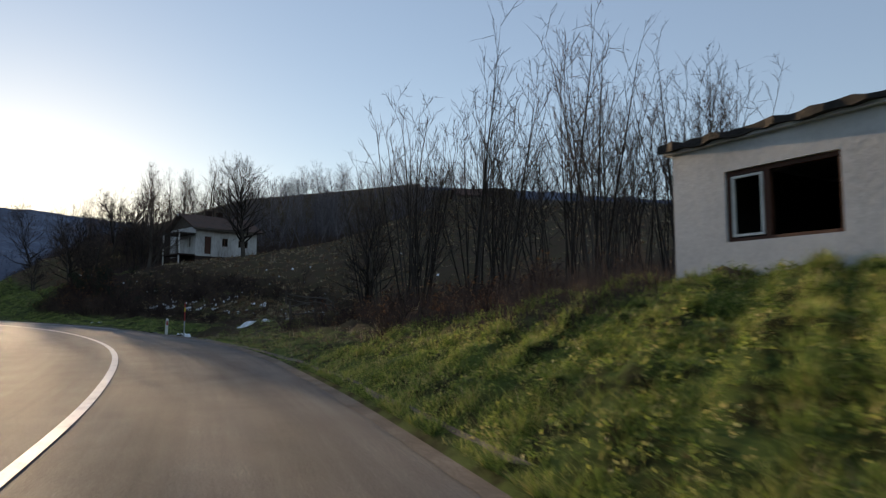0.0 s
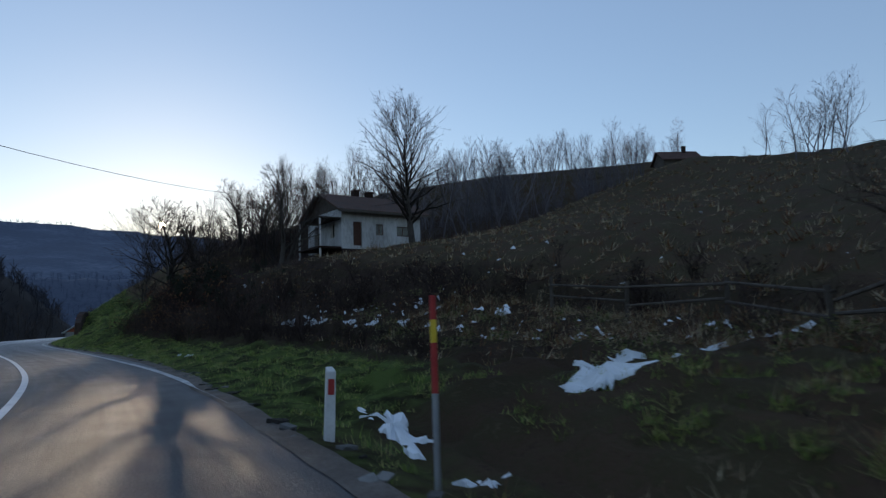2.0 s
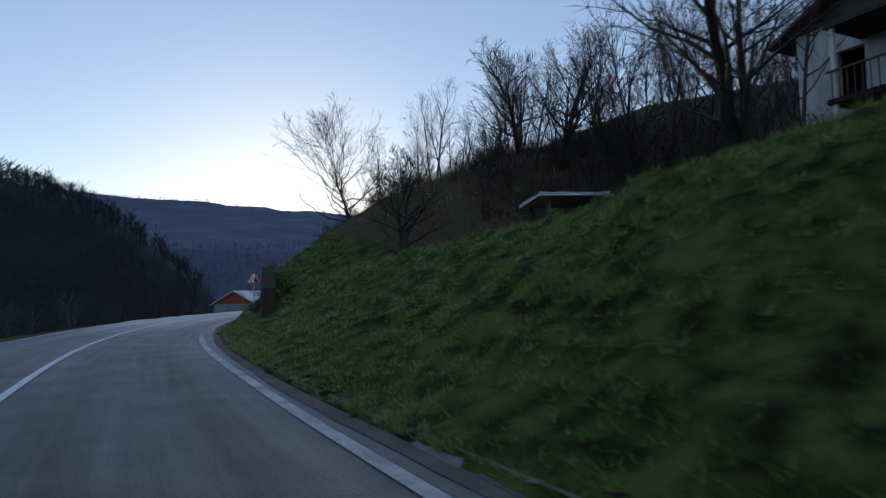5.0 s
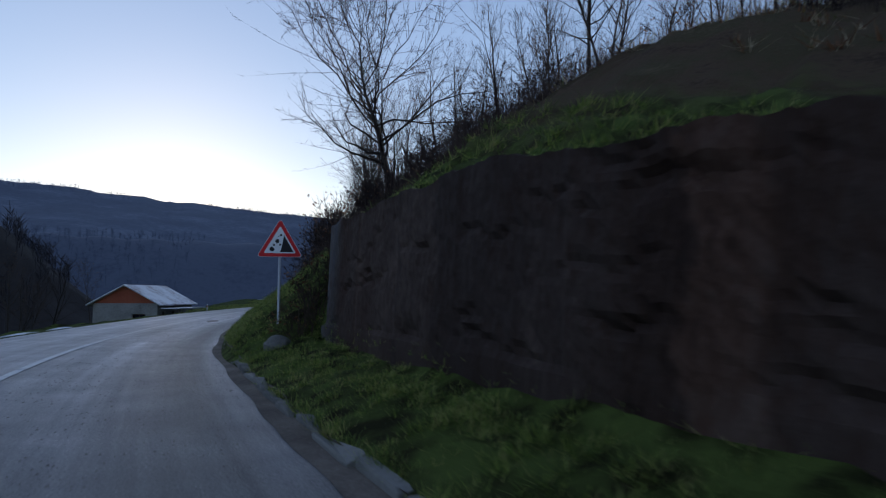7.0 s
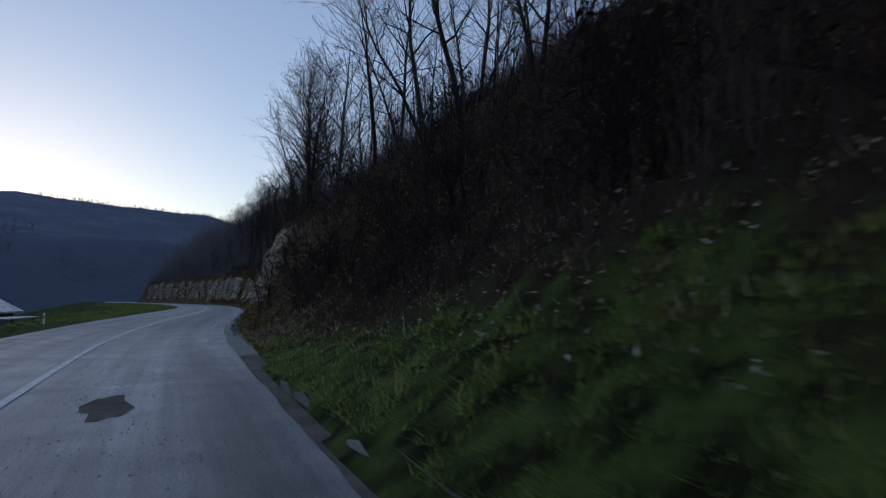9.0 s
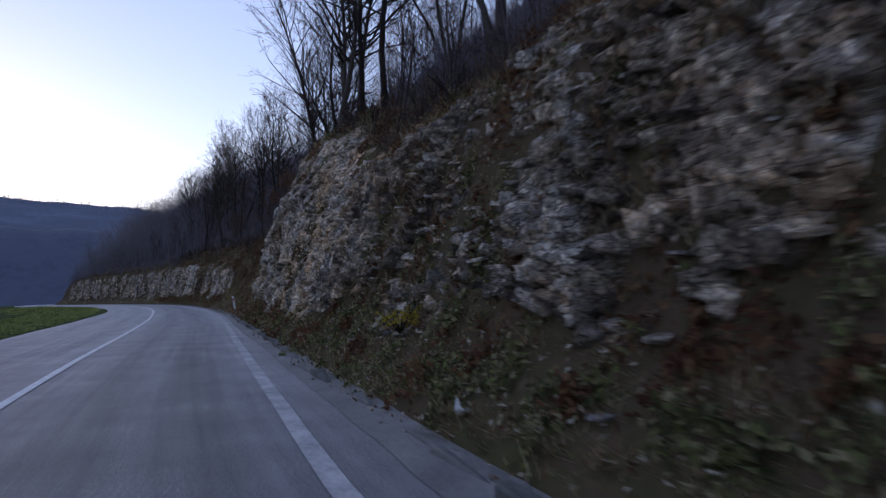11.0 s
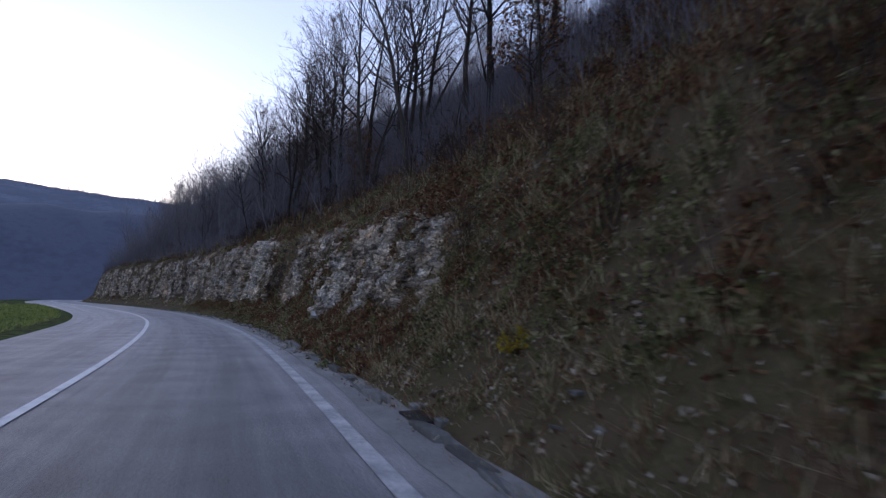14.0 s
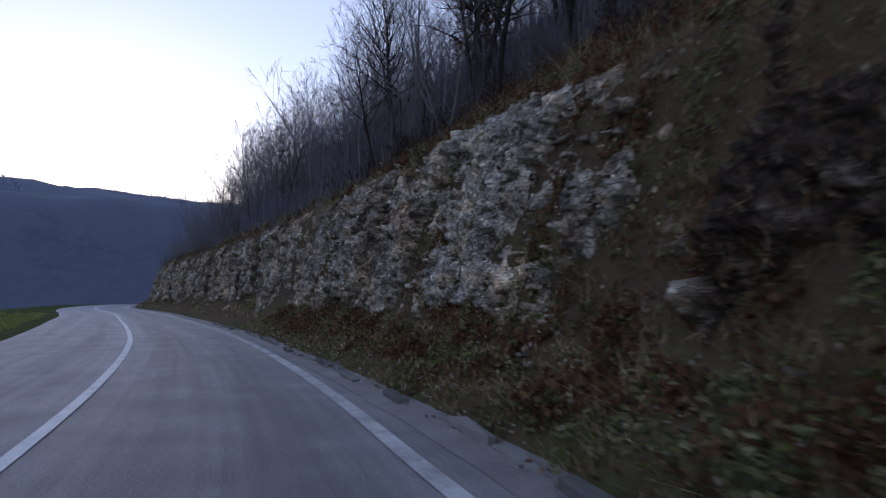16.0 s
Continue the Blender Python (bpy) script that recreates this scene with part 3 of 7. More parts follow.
TURF = ([-60, 4, 7, 9, 10.2, 11.6, 13.5, 16, 24, 26, 31, 34, 40, 44, 53, 56, 61.5, 63.5, 76, 86, 94, 100, 102, 104, 106, 108, 112, 118, 124, 132, 340], [10, 9, 6.6, 5.4, 5.0, 4.7, 4.8, 5.6, 5.6, 3.8, 3.8, 7.0, 7.1, 6.9, 5.8, 5.6, 5.6, 12, 14, 11, 8.0, 7.5, 6.4, 5.7, 5.4, 5.2, 4.9, 4.9, 4.4, 3.2, 3.2])
turf = np.interp(GS, *TURF) - GN
turf = np.clip(turf / 1.5 + 0.5 + 0.5 * lump(gp[..., 0], gp[..., 1], 1.7), 0, 1) * (GN > 0) + (GN < 0) * np.clip(1.2 + (GN + 16) / 10, 0.25, 1)
ta = ground.data.attributes.new("turf", "FLOAT", "POINT")
ta.data.foreach_set("value", turf.astype(np.float32).ravel())
# where the soil's colour is darkened for the shade of thicket and woods
soil_shade = np.interp(GS, [-60, 8, 12, 28, 34, 64, 70, 96, 100, 128, 133, 340], [0.2, 0.2, 0.5, 0.6, 1, 1, 0.4, 0.4, 1, 1, 0.1, 0.1]) * (GN > 0)
soil_shade = np.where((GS < 140) & (GN > 17), soil_shade * 0.55, soil_shade)
soil_shade = np.maximum(soil_shade, 0.75 * np.exp(-(((GS - 84) / 16) ** 2)) * np.clip((GN - 14) / 4, 0, 1))
soil_shade = np.maximum(soil_shade, (GS > 128) * np.clip((GN - 7.5) / 3, 0, 0.2))
ground.data.attributes.new("soil_shade", "FLOAT", "POINT").data.foreach_set("value", soil_shade.astype(np.float32).ravel())
tagged(ground, "uneven grassy and earthy ground beside the road", "ground", kind="structure")

# far land: one sheet round the middle of the place, up to the wooded mountains
CX, CY = -60.0, 90.0
ridge_az = np.array([-180, -90, -40, 0, 12, 18, 26, 31.9, 33.0, 34.3, 35.6, 38, 43, 47, 55, 75, 120, 180.0])
ridge_el = np.array([4, 3, 2, 2.5, 5.5, 7.0, 7.5, 8.0, 7.92, 7.95, 8.25, 8.35, 8.6, 8.8, 9.2, 8, 5, 5.0])
raz = np.radians(np.concatenate([np.arange(-180, 0, 4.0), np.arange(0, 60, 0.25), np.arange(60, 180.1, 4.0)]))
rr = np.concatenate([np.geomspace(6, 300, 40), np.geomspace(320, 1100, 26), [1180, 1400, 2000, 4500]])
RA, RR = np.meshgrid(raz, rr, indexing="ij")
FX, FY = CX - np.sin(RA) * RR, CY + np.cos(RA) * RR
fs, fn = sn(FX, FY)
fs, fn = fs.reshape(FX.shape), fn.reshape(FX.shape)
inside = (np.abs(fn) < 86) & (fs > S0 + 3) & (fs < S1 - 3)
near = height(np.clip(fs, S0, S1), np.clip(fn, -90, 90)) + np.maximum(fn - 90, 0) * 0.02 - np.where(inside, 6.0, 0.15)
el = np.interp(np.degrees(RA), ridge_az, ridge_el)
rngs = np.random.default_rng(12)
wob = sum(np.convolve(rngs.normal(0, 1, len(raz) + k - 1), np.ones(k) / k, "valid") * k**0.5 * a for k, a in ((21, 0.006), (7, 0.004), (1, 0.0018)))
fine = 1 + wob[:, None] + 0 * RA
crest = np.tan(np.radians(el)) * 1100 * fine
up = np.clip((RR - 230) / 870, 0, 1)
mount = -18 + (crest + 18 + 1.2) * (up**1.25 + 0.10 * np.sin(up * 9 + RA * 13) * up * (1 - up)) - np.clip(RR - 1100, 0, 400) * 0.12
w = np.clip((RR - 170) / 330, 0, 1)
w = w * w * (3 - 2 * w)
FZ = near * (1 - w) + mount * w
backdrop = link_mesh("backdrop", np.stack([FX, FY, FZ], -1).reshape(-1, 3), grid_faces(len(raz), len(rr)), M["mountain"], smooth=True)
backdrop.data.materials.append(M["moss"])
centre = (RR[:-1, :-1] < 60).astype(np.int32)
backdrop.data.polygons.foreach_set("material_index", centre.ravel())
tagged(backdrop, "hazy blue wooded mountains beyond the valley", "mountains", kind="structure")


hx, hy = np.meshgrid(np.linspace(-150, 150, 61), np.linspace(-150, 150, 61), indexing="ij")


def hill_h(x, y):
    return 49 * np.exp(-((((x + 224) ** 2 + (y - 164) ** 2) / 70**2) ** 1.6)) + 1.5 * lump(x, y, 0.07) - 14


link = link_mesh("wooded_hill", np.stack([hx - 224, hy + 164, hill_h(hx - 224, hy + 164)], -1).reshape(-1, 3), grid_faces(61, 61), M["woodfloor"], smooth=True)
tagged(link, "dark wooded hill across the road's left side", "hill", kind="structure")


def rise_h(x, y):
    """A long wooded rise across the valley, 150 m past the bend."""
    u, w_ = (x + 172) * 0.545 - (y - 300) * 0.839, (x + 172) * 0.839 + (y - 300) * 0.545
    return 38 * np.exp(-((u / 48) ** 2) - (np.maximum(-w_ - 90, 0) / 90) ** 2 - (np.maximum(w_ - 60, 0) / 60) ** 2) + 2.2 * lump(x, y, 0.035) - 16


ru, rw = np.meshgrid(np.linspace(-110, 110, 45), np.linspace(-270, 190, 93), indexing="ij")
rx_, ry_ = -172 + 0.545 * ru + 0.839 * rw, 300 - 0.839 * ru + 0.545 * rw
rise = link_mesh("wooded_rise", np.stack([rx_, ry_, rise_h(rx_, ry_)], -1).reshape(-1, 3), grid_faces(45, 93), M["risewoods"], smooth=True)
tagged(rise, "dark blue wooded rise across the valley past the bend", "hill", kind="structure")


def far_z(x, y):
    r, a = math.hypot(x - CX, y - CY), math.atan2(-(x - CX), y - CY)
    i = int(np.argmin(np.abs(raz - a)))
    return float(np.interp(r, rr, FZ[i]))


# ---- road ----
rs = np.arange(S0, S1 + 0.1, 0.5)
le = np.interp(rs, LEFT_EDGE[:, 0], LEFT_EDGE[:, 1])
re = right_edge(rs) + 0.05
rng = np.random.default_rng(3)
ragged = np.convolve(rng.normal(0, 1, len(rs) + 4), np.ones(5) / 5, "valid") * 0.09
prof = np.linspace(0, 1, 33)
rn = le[:, None] - 0.1 + (re + 0.12 + ragged - le + 0.1)[:, None] * prof[None]
rp = xy(np.repeat(rs[:, None], 33, 1), rn)
rz = 0.0 * rn + 0.004 * lump(rp[..., 0], rp[..., 1], 0.8)
rz[:, 0] -= 0.10
rz[:, -1] -= 0.10
road = link_mesh("road", np.concatenate([rp, rz[..., None]], -1).reshape(-1, 3), grid_faces(len(rs), 33), M["asphalt"], smooth=True)
gr_w = np.interp(rs, [14, 22, 58, 120, 130], [0.14, 0.04, 0.03, 0.03, 0.2])
gr_n = np.stack([re - 0.2 + 0.6 * ragged, re + 0.1, re + 0.1 + gr_w + ragged], 1)
gr_p = xy(np.repeat(rs[:, None], 3, 1), gr_n)
gr_z = np.stack([0.008 + 0 * rs, 0.02 + 0 * rs, np.where(rs > 122, 0.03, height(rs, re + 0.1 + gr_w) + 0.02)], 1)
shoulder = link_mesh("gravel_shoulder", np.concatenate([gr_p, gr_z[..., None]], -1).reshape(-1, 3), grid_faces(len(rs), 3), M["gravel"], smooth=True)
shoulder.data.materials.append(M["grit"])
shoulder.data.polygons.foreach_set("material_index", np.repeat((rs[:-1] > 124).astype(np.int32), 2))
tagged(shoulder, "gritty grey shoulder along the broken asphalt edge", "shoulder", kind="structure")
la = road.data.attributes.new("across", "FLOAT", "POINT")
la.data.foreach_set("value", rn.astype(np.float32).ravel())
am = M["asphalt"].node_tree
an_ = am.nodes.new("ShaderNodeAttribute")
an_.attribute_name = "across"
mr = am.nodes.new("ShaderNodeMapRange")
mr.inputs["From Min"].default_value, mr.inputs["From Max"].default_value = -4.0, 4.0
tk = am.nodes.new("ShaderNodeValToRGB")
tk.color_ramp.elements[0].position, tk.color_ramp.elements[0].color = 0.05, (1.25, 1.25, 1.25, 1)
tk.color_ramp.elements[1].position, tk.color_ramp.elements[1].color = 0.95, (1.3, 1.28, 1.25, 1)
for p_, c_ in ((0.2, 0.92), (0.29, 1.12), (0.38, 0.9), (0.5, 1.15), (0.61, 0.88), (0.69, 1.1), (0.77, 0.88), (0.86, 1.15)):
    e_ = tk.color_ramp.elements.new(p_)
    e_.color = (c_, c_, c_, 1)
mm = am.nodes.new("ShaderNodeMix")
mm.data_type, mm.blend_type = "RGBA", "MULTIPLY"
mm.inputs[0].default_value = 1.0
src = am.nodes["Principled BSDF"].inputs["Base Color"].links[0].from_socket
am.links.new(an_.outputs["Fac"], mr.inputs["Value"])
am.links.new(mr.outputs[0], tk.inputs[0])
am.links.new(src, mm.inputs[6])
am.links.new(tk.outputs[0], mm.inputs[7])
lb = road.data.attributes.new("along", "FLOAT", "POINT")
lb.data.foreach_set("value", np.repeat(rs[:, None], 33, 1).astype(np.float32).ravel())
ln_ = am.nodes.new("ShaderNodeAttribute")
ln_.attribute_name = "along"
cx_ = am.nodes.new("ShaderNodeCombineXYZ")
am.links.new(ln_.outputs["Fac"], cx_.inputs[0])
am.links.new(an_.outputs["Fac"], cx_.inputs[1])
streaks = []
for scale_, stretch_, lo_, hi_ in ((1.0, (0.07, 2.1, 1), 0.82, 1.16), (1.0, (0.22, 7.0, 1), 0.86, 1.14)):
    mp_ = am.nodes.new("ShaderNodeMapping")
    mp_.inputs["Scale"].default_value = stretch_
    am.links.new(cx_.outputs[0], mp_.inputs["Vector"])
    tx_ = am.nodes.new("ShaderNodeTexNoise")
    tx_.inputs["Scale"].default_value, tx_.inputs["Detail"].default_value = scale_, 5
    am.links.new(mp_.outputs[0], tx_.inputs["Vector"])
    rg_ = am.nodes.new("ShaderNodeMapRange")
    rg_.inputs["From Min"].default_value, rg_.inputs["From Max"].default_value = 0.3, 0.7
    rg_.inputs["To Min"].default_value, rg_.inputs["To Max"].default_value = lo_, hi_
    am.links.new(tx_.outputs["Fac"], rg_.inputs["Value"])
    streaks.append(rg_.outputs[0])
# dark start, older pale surface past the wall; tone also offsets sun glare and adds sky sheen
road_tone = am.nodes.new("ShaderNodeValToRGB")
road_tone.color_ramp.elements[0].position, road_tone.color_ramp.elements[0].color = 0.0, (0.5, 0.5, 0.5, 1)
road_tone.color_ramp.elements[1].position, road_tone.color_ramp.elements[1].color = 1.0, (1.7, 1.7, 1.72, 1)
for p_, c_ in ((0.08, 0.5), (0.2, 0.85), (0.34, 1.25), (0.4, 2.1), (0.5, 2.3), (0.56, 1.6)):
    road_tone.color_ramp.elements.new(p_).color = (c_, c_, c_ * 1.01, 1)
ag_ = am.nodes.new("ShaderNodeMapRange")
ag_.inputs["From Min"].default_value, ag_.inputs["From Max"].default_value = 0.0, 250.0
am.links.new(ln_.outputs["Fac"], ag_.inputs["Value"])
am.links.new(ag_.outputs[0], road_tone.inputs[0])
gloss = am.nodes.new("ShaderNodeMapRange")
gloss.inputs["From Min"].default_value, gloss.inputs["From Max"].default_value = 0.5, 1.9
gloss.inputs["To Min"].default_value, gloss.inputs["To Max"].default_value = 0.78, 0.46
am.links.new(road_tone.outputs[0], gloss.inputs["Value"])
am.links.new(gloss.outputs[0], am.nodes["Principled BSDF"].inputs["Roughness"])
col_ = mm.outputs[2]
old_ = np.clip((rs - 88) / 8, 0, 1) * np.clip((130 - rs) / 10, 0, 1)
band = 0.9 + 0.25 * np.sin(rs * 0.13) + 0.1 * np.sin(rs * 0.7)
wear = 1 + old_[:, None] * (0.4 * np.exp(-(((rn - band[:, None]) / 0.45) ** 2)) - 0.5 * np.exp(-(((rn - 2.55) / 0.4) ** 2)) + 0.22 * np.clip(-rn / 0.8, 0, 1))
new_ = np.clip((rs - 132) / 10, 0, 1)
wear -= new_[:, None] * 0.2 * np.exp(-(((rn - 1.6) / 1.0) ** 4))
road.data.attributes.new("wear", "FLOAT", "POINT").data.foreach_set("value", wear.astype(np.float32).ravel())
wr_ = am.nodes.new("ShaderNodeAttribute")
wr_.attribute_name = "wear"
for fac_ in (*streaks, road_tone.outputs[0], wr_.outputs["Fac"]):
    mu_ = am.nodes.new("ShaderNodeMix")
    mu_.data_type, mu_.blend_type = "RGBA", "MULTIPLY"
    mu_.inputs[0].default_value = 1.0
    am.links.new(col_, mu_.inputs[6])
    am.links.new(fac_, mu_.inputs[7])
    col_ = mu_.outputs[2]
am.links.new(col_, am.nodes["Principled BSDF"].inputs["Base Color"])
tagged(road, "worn grey asphalt country road with patched edges", "road", kind="structure")


def stripe(name, s0, s1, n_of, width, material, label):
    ss = np.arange(s0, s1 + 0.01, 0.5)
    nn = n_of(ss)
    a, b = xy(ss, nn - width / 2), xy(ss, nn + width / 2)
    za, zb = 0.012 + 0 * ss, 0.012 + 0 * ss
    v = np.stack([np.c_[a, za], np.c_[b, zb]], 1).reshape(-1, 3)
    return tagged(link_mesh(name, v, grid_faces(len(ss), 2), material), label, "road marking", kind="structure")


stripe("centre_line", -40, 330, lambda s: 0 * s, 0.13, M["paint"], "solid white painted centre line on the asphalt")
stripe("edge_line", 32, 84, lambda s: np.interp(s, [32, 37, 46, 51, 59, 64, 70, 84], [3.0, 2.86, 2.78, 2.82, 3.02, 3.08, 3.08, 2.9]), 0.15, M["worn"], "worn white edge line on the asphalt")
stripe("edge_line", 128, 330, lambda s: np.interp(s, [128, 140, 143, 150, 164, 177, 187, 198, 207, 216, 330], [2.75, 2.83, 2.94, 3.09, 3.17, 3.15, 3.06, 3.06, 2.84, 2.78, 2.9]), 0.16, M["worn"], "worn white edge line on the asphalt")

# loose grit on the old section
rng = np.random.default_rng(23)
k = 2600
gs_, gn_ = rng.uniform(90, 124, k), rng.uniform(0.4, 3.1, k)
gr_ = rng.uniform(0.006, 0.017, k)[:, None, None]
shape_ = np.array([(1, 0, 0), (-0.5, 0.87, 0), (-0.5, -0.87, 0), (0.1, 0, 0.9)])[None] * (1 + rng.uniform(-0.35, 0.35, (k, 4, 3)))
gv_ = np.c_[xy(gs_, gn_), np.full(k, 0.004)][:, None] + shape_ * gr_
gf_ = (np.arange(k)[:, None, None] * 4 + np.array([[(0, 1, 3), (1, 2, 3), (2, 0, 3)]])).reshape(-1, 3)
tagged(link_mesh("loose_grit", gv_.reshape(-1, 3), gf_, M["grit"]), "loose grit scattered over the worn asphalt", "gravel", kind="stuff")

# ---- buildings ----
def wall_mesh(w, h, th, openings):
    """A wall along +x from 0 to w, thickness along +y, with rectangular openings (x0, z0, x1, z1) right through."""
    xs = sorted({0.0, w, *[o[0] for o in openings], *[o[2] for o in openings]})
    zs = sorted({0.0, h, *[o[1] for o in openings], *[o[3] for o in openings]})
    bm = bmesh.new()
    hole = lambda x, z: any(o[0] < x < o[2] and o[1] < z < o[3] for o in openings)
    solid = {(i, k) for i in range(len(xs) - 1) for k in range(len(zs) - 1) if not hole((xs[i] + xs[i + 1]) / 2, (zs[k] + zs[k + 1]) / 2)}
    cache = {}

    def v(x, y, z):
        key = (round(x, 4), round(y, 4), round(z, 4))
        if key not in cache:
            cache[key] = bm.verts.new(key)
        return cache[key]

    for i, k in solid:
        x0, x1, z0, z1 = xs[i], xs[i + 1], zs[k], zs[k + 1]
        bm.faces.new((v(x0, 0, z0), v(x1, 0, z0), v(x1, 0, z1), v(x0, 0, z1)))
        bm.faces.new((v(x0, th, z0), v(x0, th, z1), v(x1, th, z1), v(x1, th, z0)))
        for (di, dk), q in (((-1, 0), ((x0, z0), (x0, z1))), ((1, 0), ((x1, z1), (x1, z0))), ((0, -1), ((x1, z0), (x0, z0))), ((0, 1), ((x0, z1), (x1, z1)))):
            if (i + di, k + dk) not in solid:
                (xa, za), (xb, zb) = q
                bm.faces.new((v(xa, 0, za), v(xb, 0, zb), v(xb, th, zb), v(xa, th, za)))
    return bm


def place(ob, x, y, z, rz=0.0):
    ob.matrix_local = pose(x, y, z, 0, 0, rz)
    return ob


def window_set(parent, x0, z0, x1, z1, y, frame_mat, mullions=1, name="window"):
    win = part(name, boxes((x0, y, z0, x0 + 0.06, y + 0.07, z1), (x1 - 0.06, y, z0, x1, y + 0.07, z1), (x0 + 0.06, y, z0, x1 - 0.06, y + 0.07, z0 + 0.06), (x0 + 0.06, y, z1 - 0.06, x1 - 0.06, y + 0.07, z1)), frame_mat, parent)
    for i in range(mullions):
        x = x0 + (x1 - x0) * (i + 1) / (mullions + 1)
        part("mullion", boxes((x - 0.03, y + 0.004, z0 + 0.06, x + 0.03, y + 0.066, z1 - 0.06)), frame_mat, win)
    part("pane", boxes((x0 + 0.05, y + 0.03, z0 + 0.05, x1 - 0.05, y + 0.036, z1 - 0.05)), M["glass"], win)
    return win


# the roadside outbuilding: one corner over the bank, its long wall beside the road
def outbuilding():
    base = empty("outbuilding", pose(7.25, 5.75, 1.2, 0, 0, -61.0), "small grey plastered outbuilding with an unglazed window and tarred flat roof", "building")
    W, D, H = 6.0, 4.2, 2.36
    part("wall", wall_mesh(W, H, 0.25, [(0.87, 0.95, 2.44, 1.95)]), M["plaster"], base)
    for nm, x, y, rz, w in (("wall", W, 0.25, 90, D - 0.25), ("wall", 0.25, 0.25, 90, D - 0.5), ("wall", 0.0, D - 0.25, 0, W - 0.25)):
        place(part(nm, wall_mesh(w, H, 0.25, []), M["plaster"], base), x, y, 0, rz)
    # near-black floor and added lining make the room behind the window dark
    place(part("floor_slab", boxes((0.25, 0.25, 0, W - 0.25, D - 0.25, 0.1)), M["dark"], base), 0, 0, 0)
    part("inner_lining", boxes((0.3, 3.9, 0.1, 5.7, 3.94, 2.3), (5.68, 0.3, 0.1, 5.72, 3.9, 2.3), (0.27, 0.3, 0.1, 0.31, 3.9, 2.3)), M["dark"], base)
    rng = random.Random(5)
    n = 40
    bm = bmesh.new()
    rows = []
    for i in range(n + 1):
        x = -0.15 + (W + 0.3) * i / n
        y0, za, zb = -0.18 + rng.uniform(-0.04, 0.04), H + 0.03 + rng.uniform(-0.03, 0.02), H + 0.14 + rng.uniform(-0.03, 0.035)
        rows.append([bm.verts.new(q) for q in ((x, y0, za), (x, y0 + 0.02, zb), (x, D + 0.15, zb), (x, D + 0.15, za))])
    for a, b in zip(rows, rows[1:]):
        for j in range(4):
            bm.faces.new((a[j], a[(j + 1) % 4], b[(j + 1) % 4], b[j]))
    bm.faces.new(rows[0][::-1])
    bm.faces.new(rows[-1])
    bmesh.ops.recalc_face_normals(bm, faces=bm.faces)
    part("roof", bm, M["tar"], base, "rough black tarred roof slab")
    part("roof_slab", boxes((-0.1, -0.1, H - 0.0, W + 0.1, D + 0.1, H + 0.05)), M["plaster"], base)
    win = part("window_frame", boxes((0.874, 0.05, 0.954, 0.934, 0.13, 1.946), (2.39, 0.05, 0.954, 2.436, 0.13, 1.946), (0.934, 0.05, 1.886, 2.39, 0.13, 1.946), (0.934, 0.05, 0.954, 2.39, 0.13, 1.0), (1.42, 0.05, 1.0, 1.5, 0.13, 1.886)), M["woodframe"], base, "dark brown wooden window frame")
    part("casement", boxes((0.95, 0.04, 1.02, 0.985, 0.08, 1.87), (1.375, 0.04, 1.02, 1.41, 0.08, 1.87), (0.985, 0.04, 1.02, 1.375, 0.08, 1.055), (0.985, 0.04, 1.835, 1.375, 0.08, 1.87)), M["whiteframe"], win, "narrow white casement frame")
    v, f = tubes([([(3.2, 1.0, H + 0.1), (3.2, 1.0, H + 0.75)], [0.012, 0.012], 6), ([(2.9, 1.0, H + 0.7), (3.5, 1.0, H + 0.7)], [0.008, 0.008], 5), ([(2.95, 1.0, H + 0.55), (3.45, 1.0, H + 0.55)], [0.008, 0.008], 5), ([(2.9, 1.0, H + 0.55), (2.9, 1.0, H + 0.72)], [0.006, 0.006], 4)])
    link_mesh("aerial", v, f, M["steel"], base)


outbuilding()


def gable_prism(L, half, rise, over, th, name, material, parent, z, overlen=0.4):
    """Two sloping roof slabs along x, the ridge over y = 0."""
    for sgn in (-1, 1):
        bm = bmesh.new()
        y1 = sgn * (half + over)
        dz = -rise / half * over
        pts = [(-overlen, 0, rise), (L + overlen, 0, rise), (L + overlen, y1, dz), (-overlen, y1, dz)]
        lo = [bm.verts.new((x, y, zz + z)) for x, y, zz in pts]
        hi = [bm.verts.new((x, y, zz + z + th)) for x, y, zz in pts]
        for q in ((0, 1, 2, 3), (7, 6, 5, 4), (0, 4, 5, 1), (1, 5, 6, 2), (2, 6, 7, 3), (3, 7, 4, 0)):
            bm.faces.new([(lo + hi)[i] for i in q])
        bmesh.ops.recalc_face_normals(bm, faces=bm.faces)
        slope = part(name, bm, material, parent)
    return slope


def gable_wall(half, rise, th, x, z, material, parent, name="gable"):
    bm = bmesh.new()
    a = [bm.verts.new((x, y, zz)) for y, zz in ((-half, z), (half, z), (0, z + rise))]
    b = [bm.verts.new((x + th, y, zz)) for y, zz in ((-half, z), (half, z), (0, z + rise))]
    bm.faces.new(a)
    bm.faces.new(b[::-1])
    for i in range(3):
        bm.faces.new((a[i], a[(i + 1) % 3], b[(i + 1) % 3], b[i]))
    bmesh.ops.recalc_face_normals(bm, faces=bm.faces)
    return part(name, bm, material, parent)


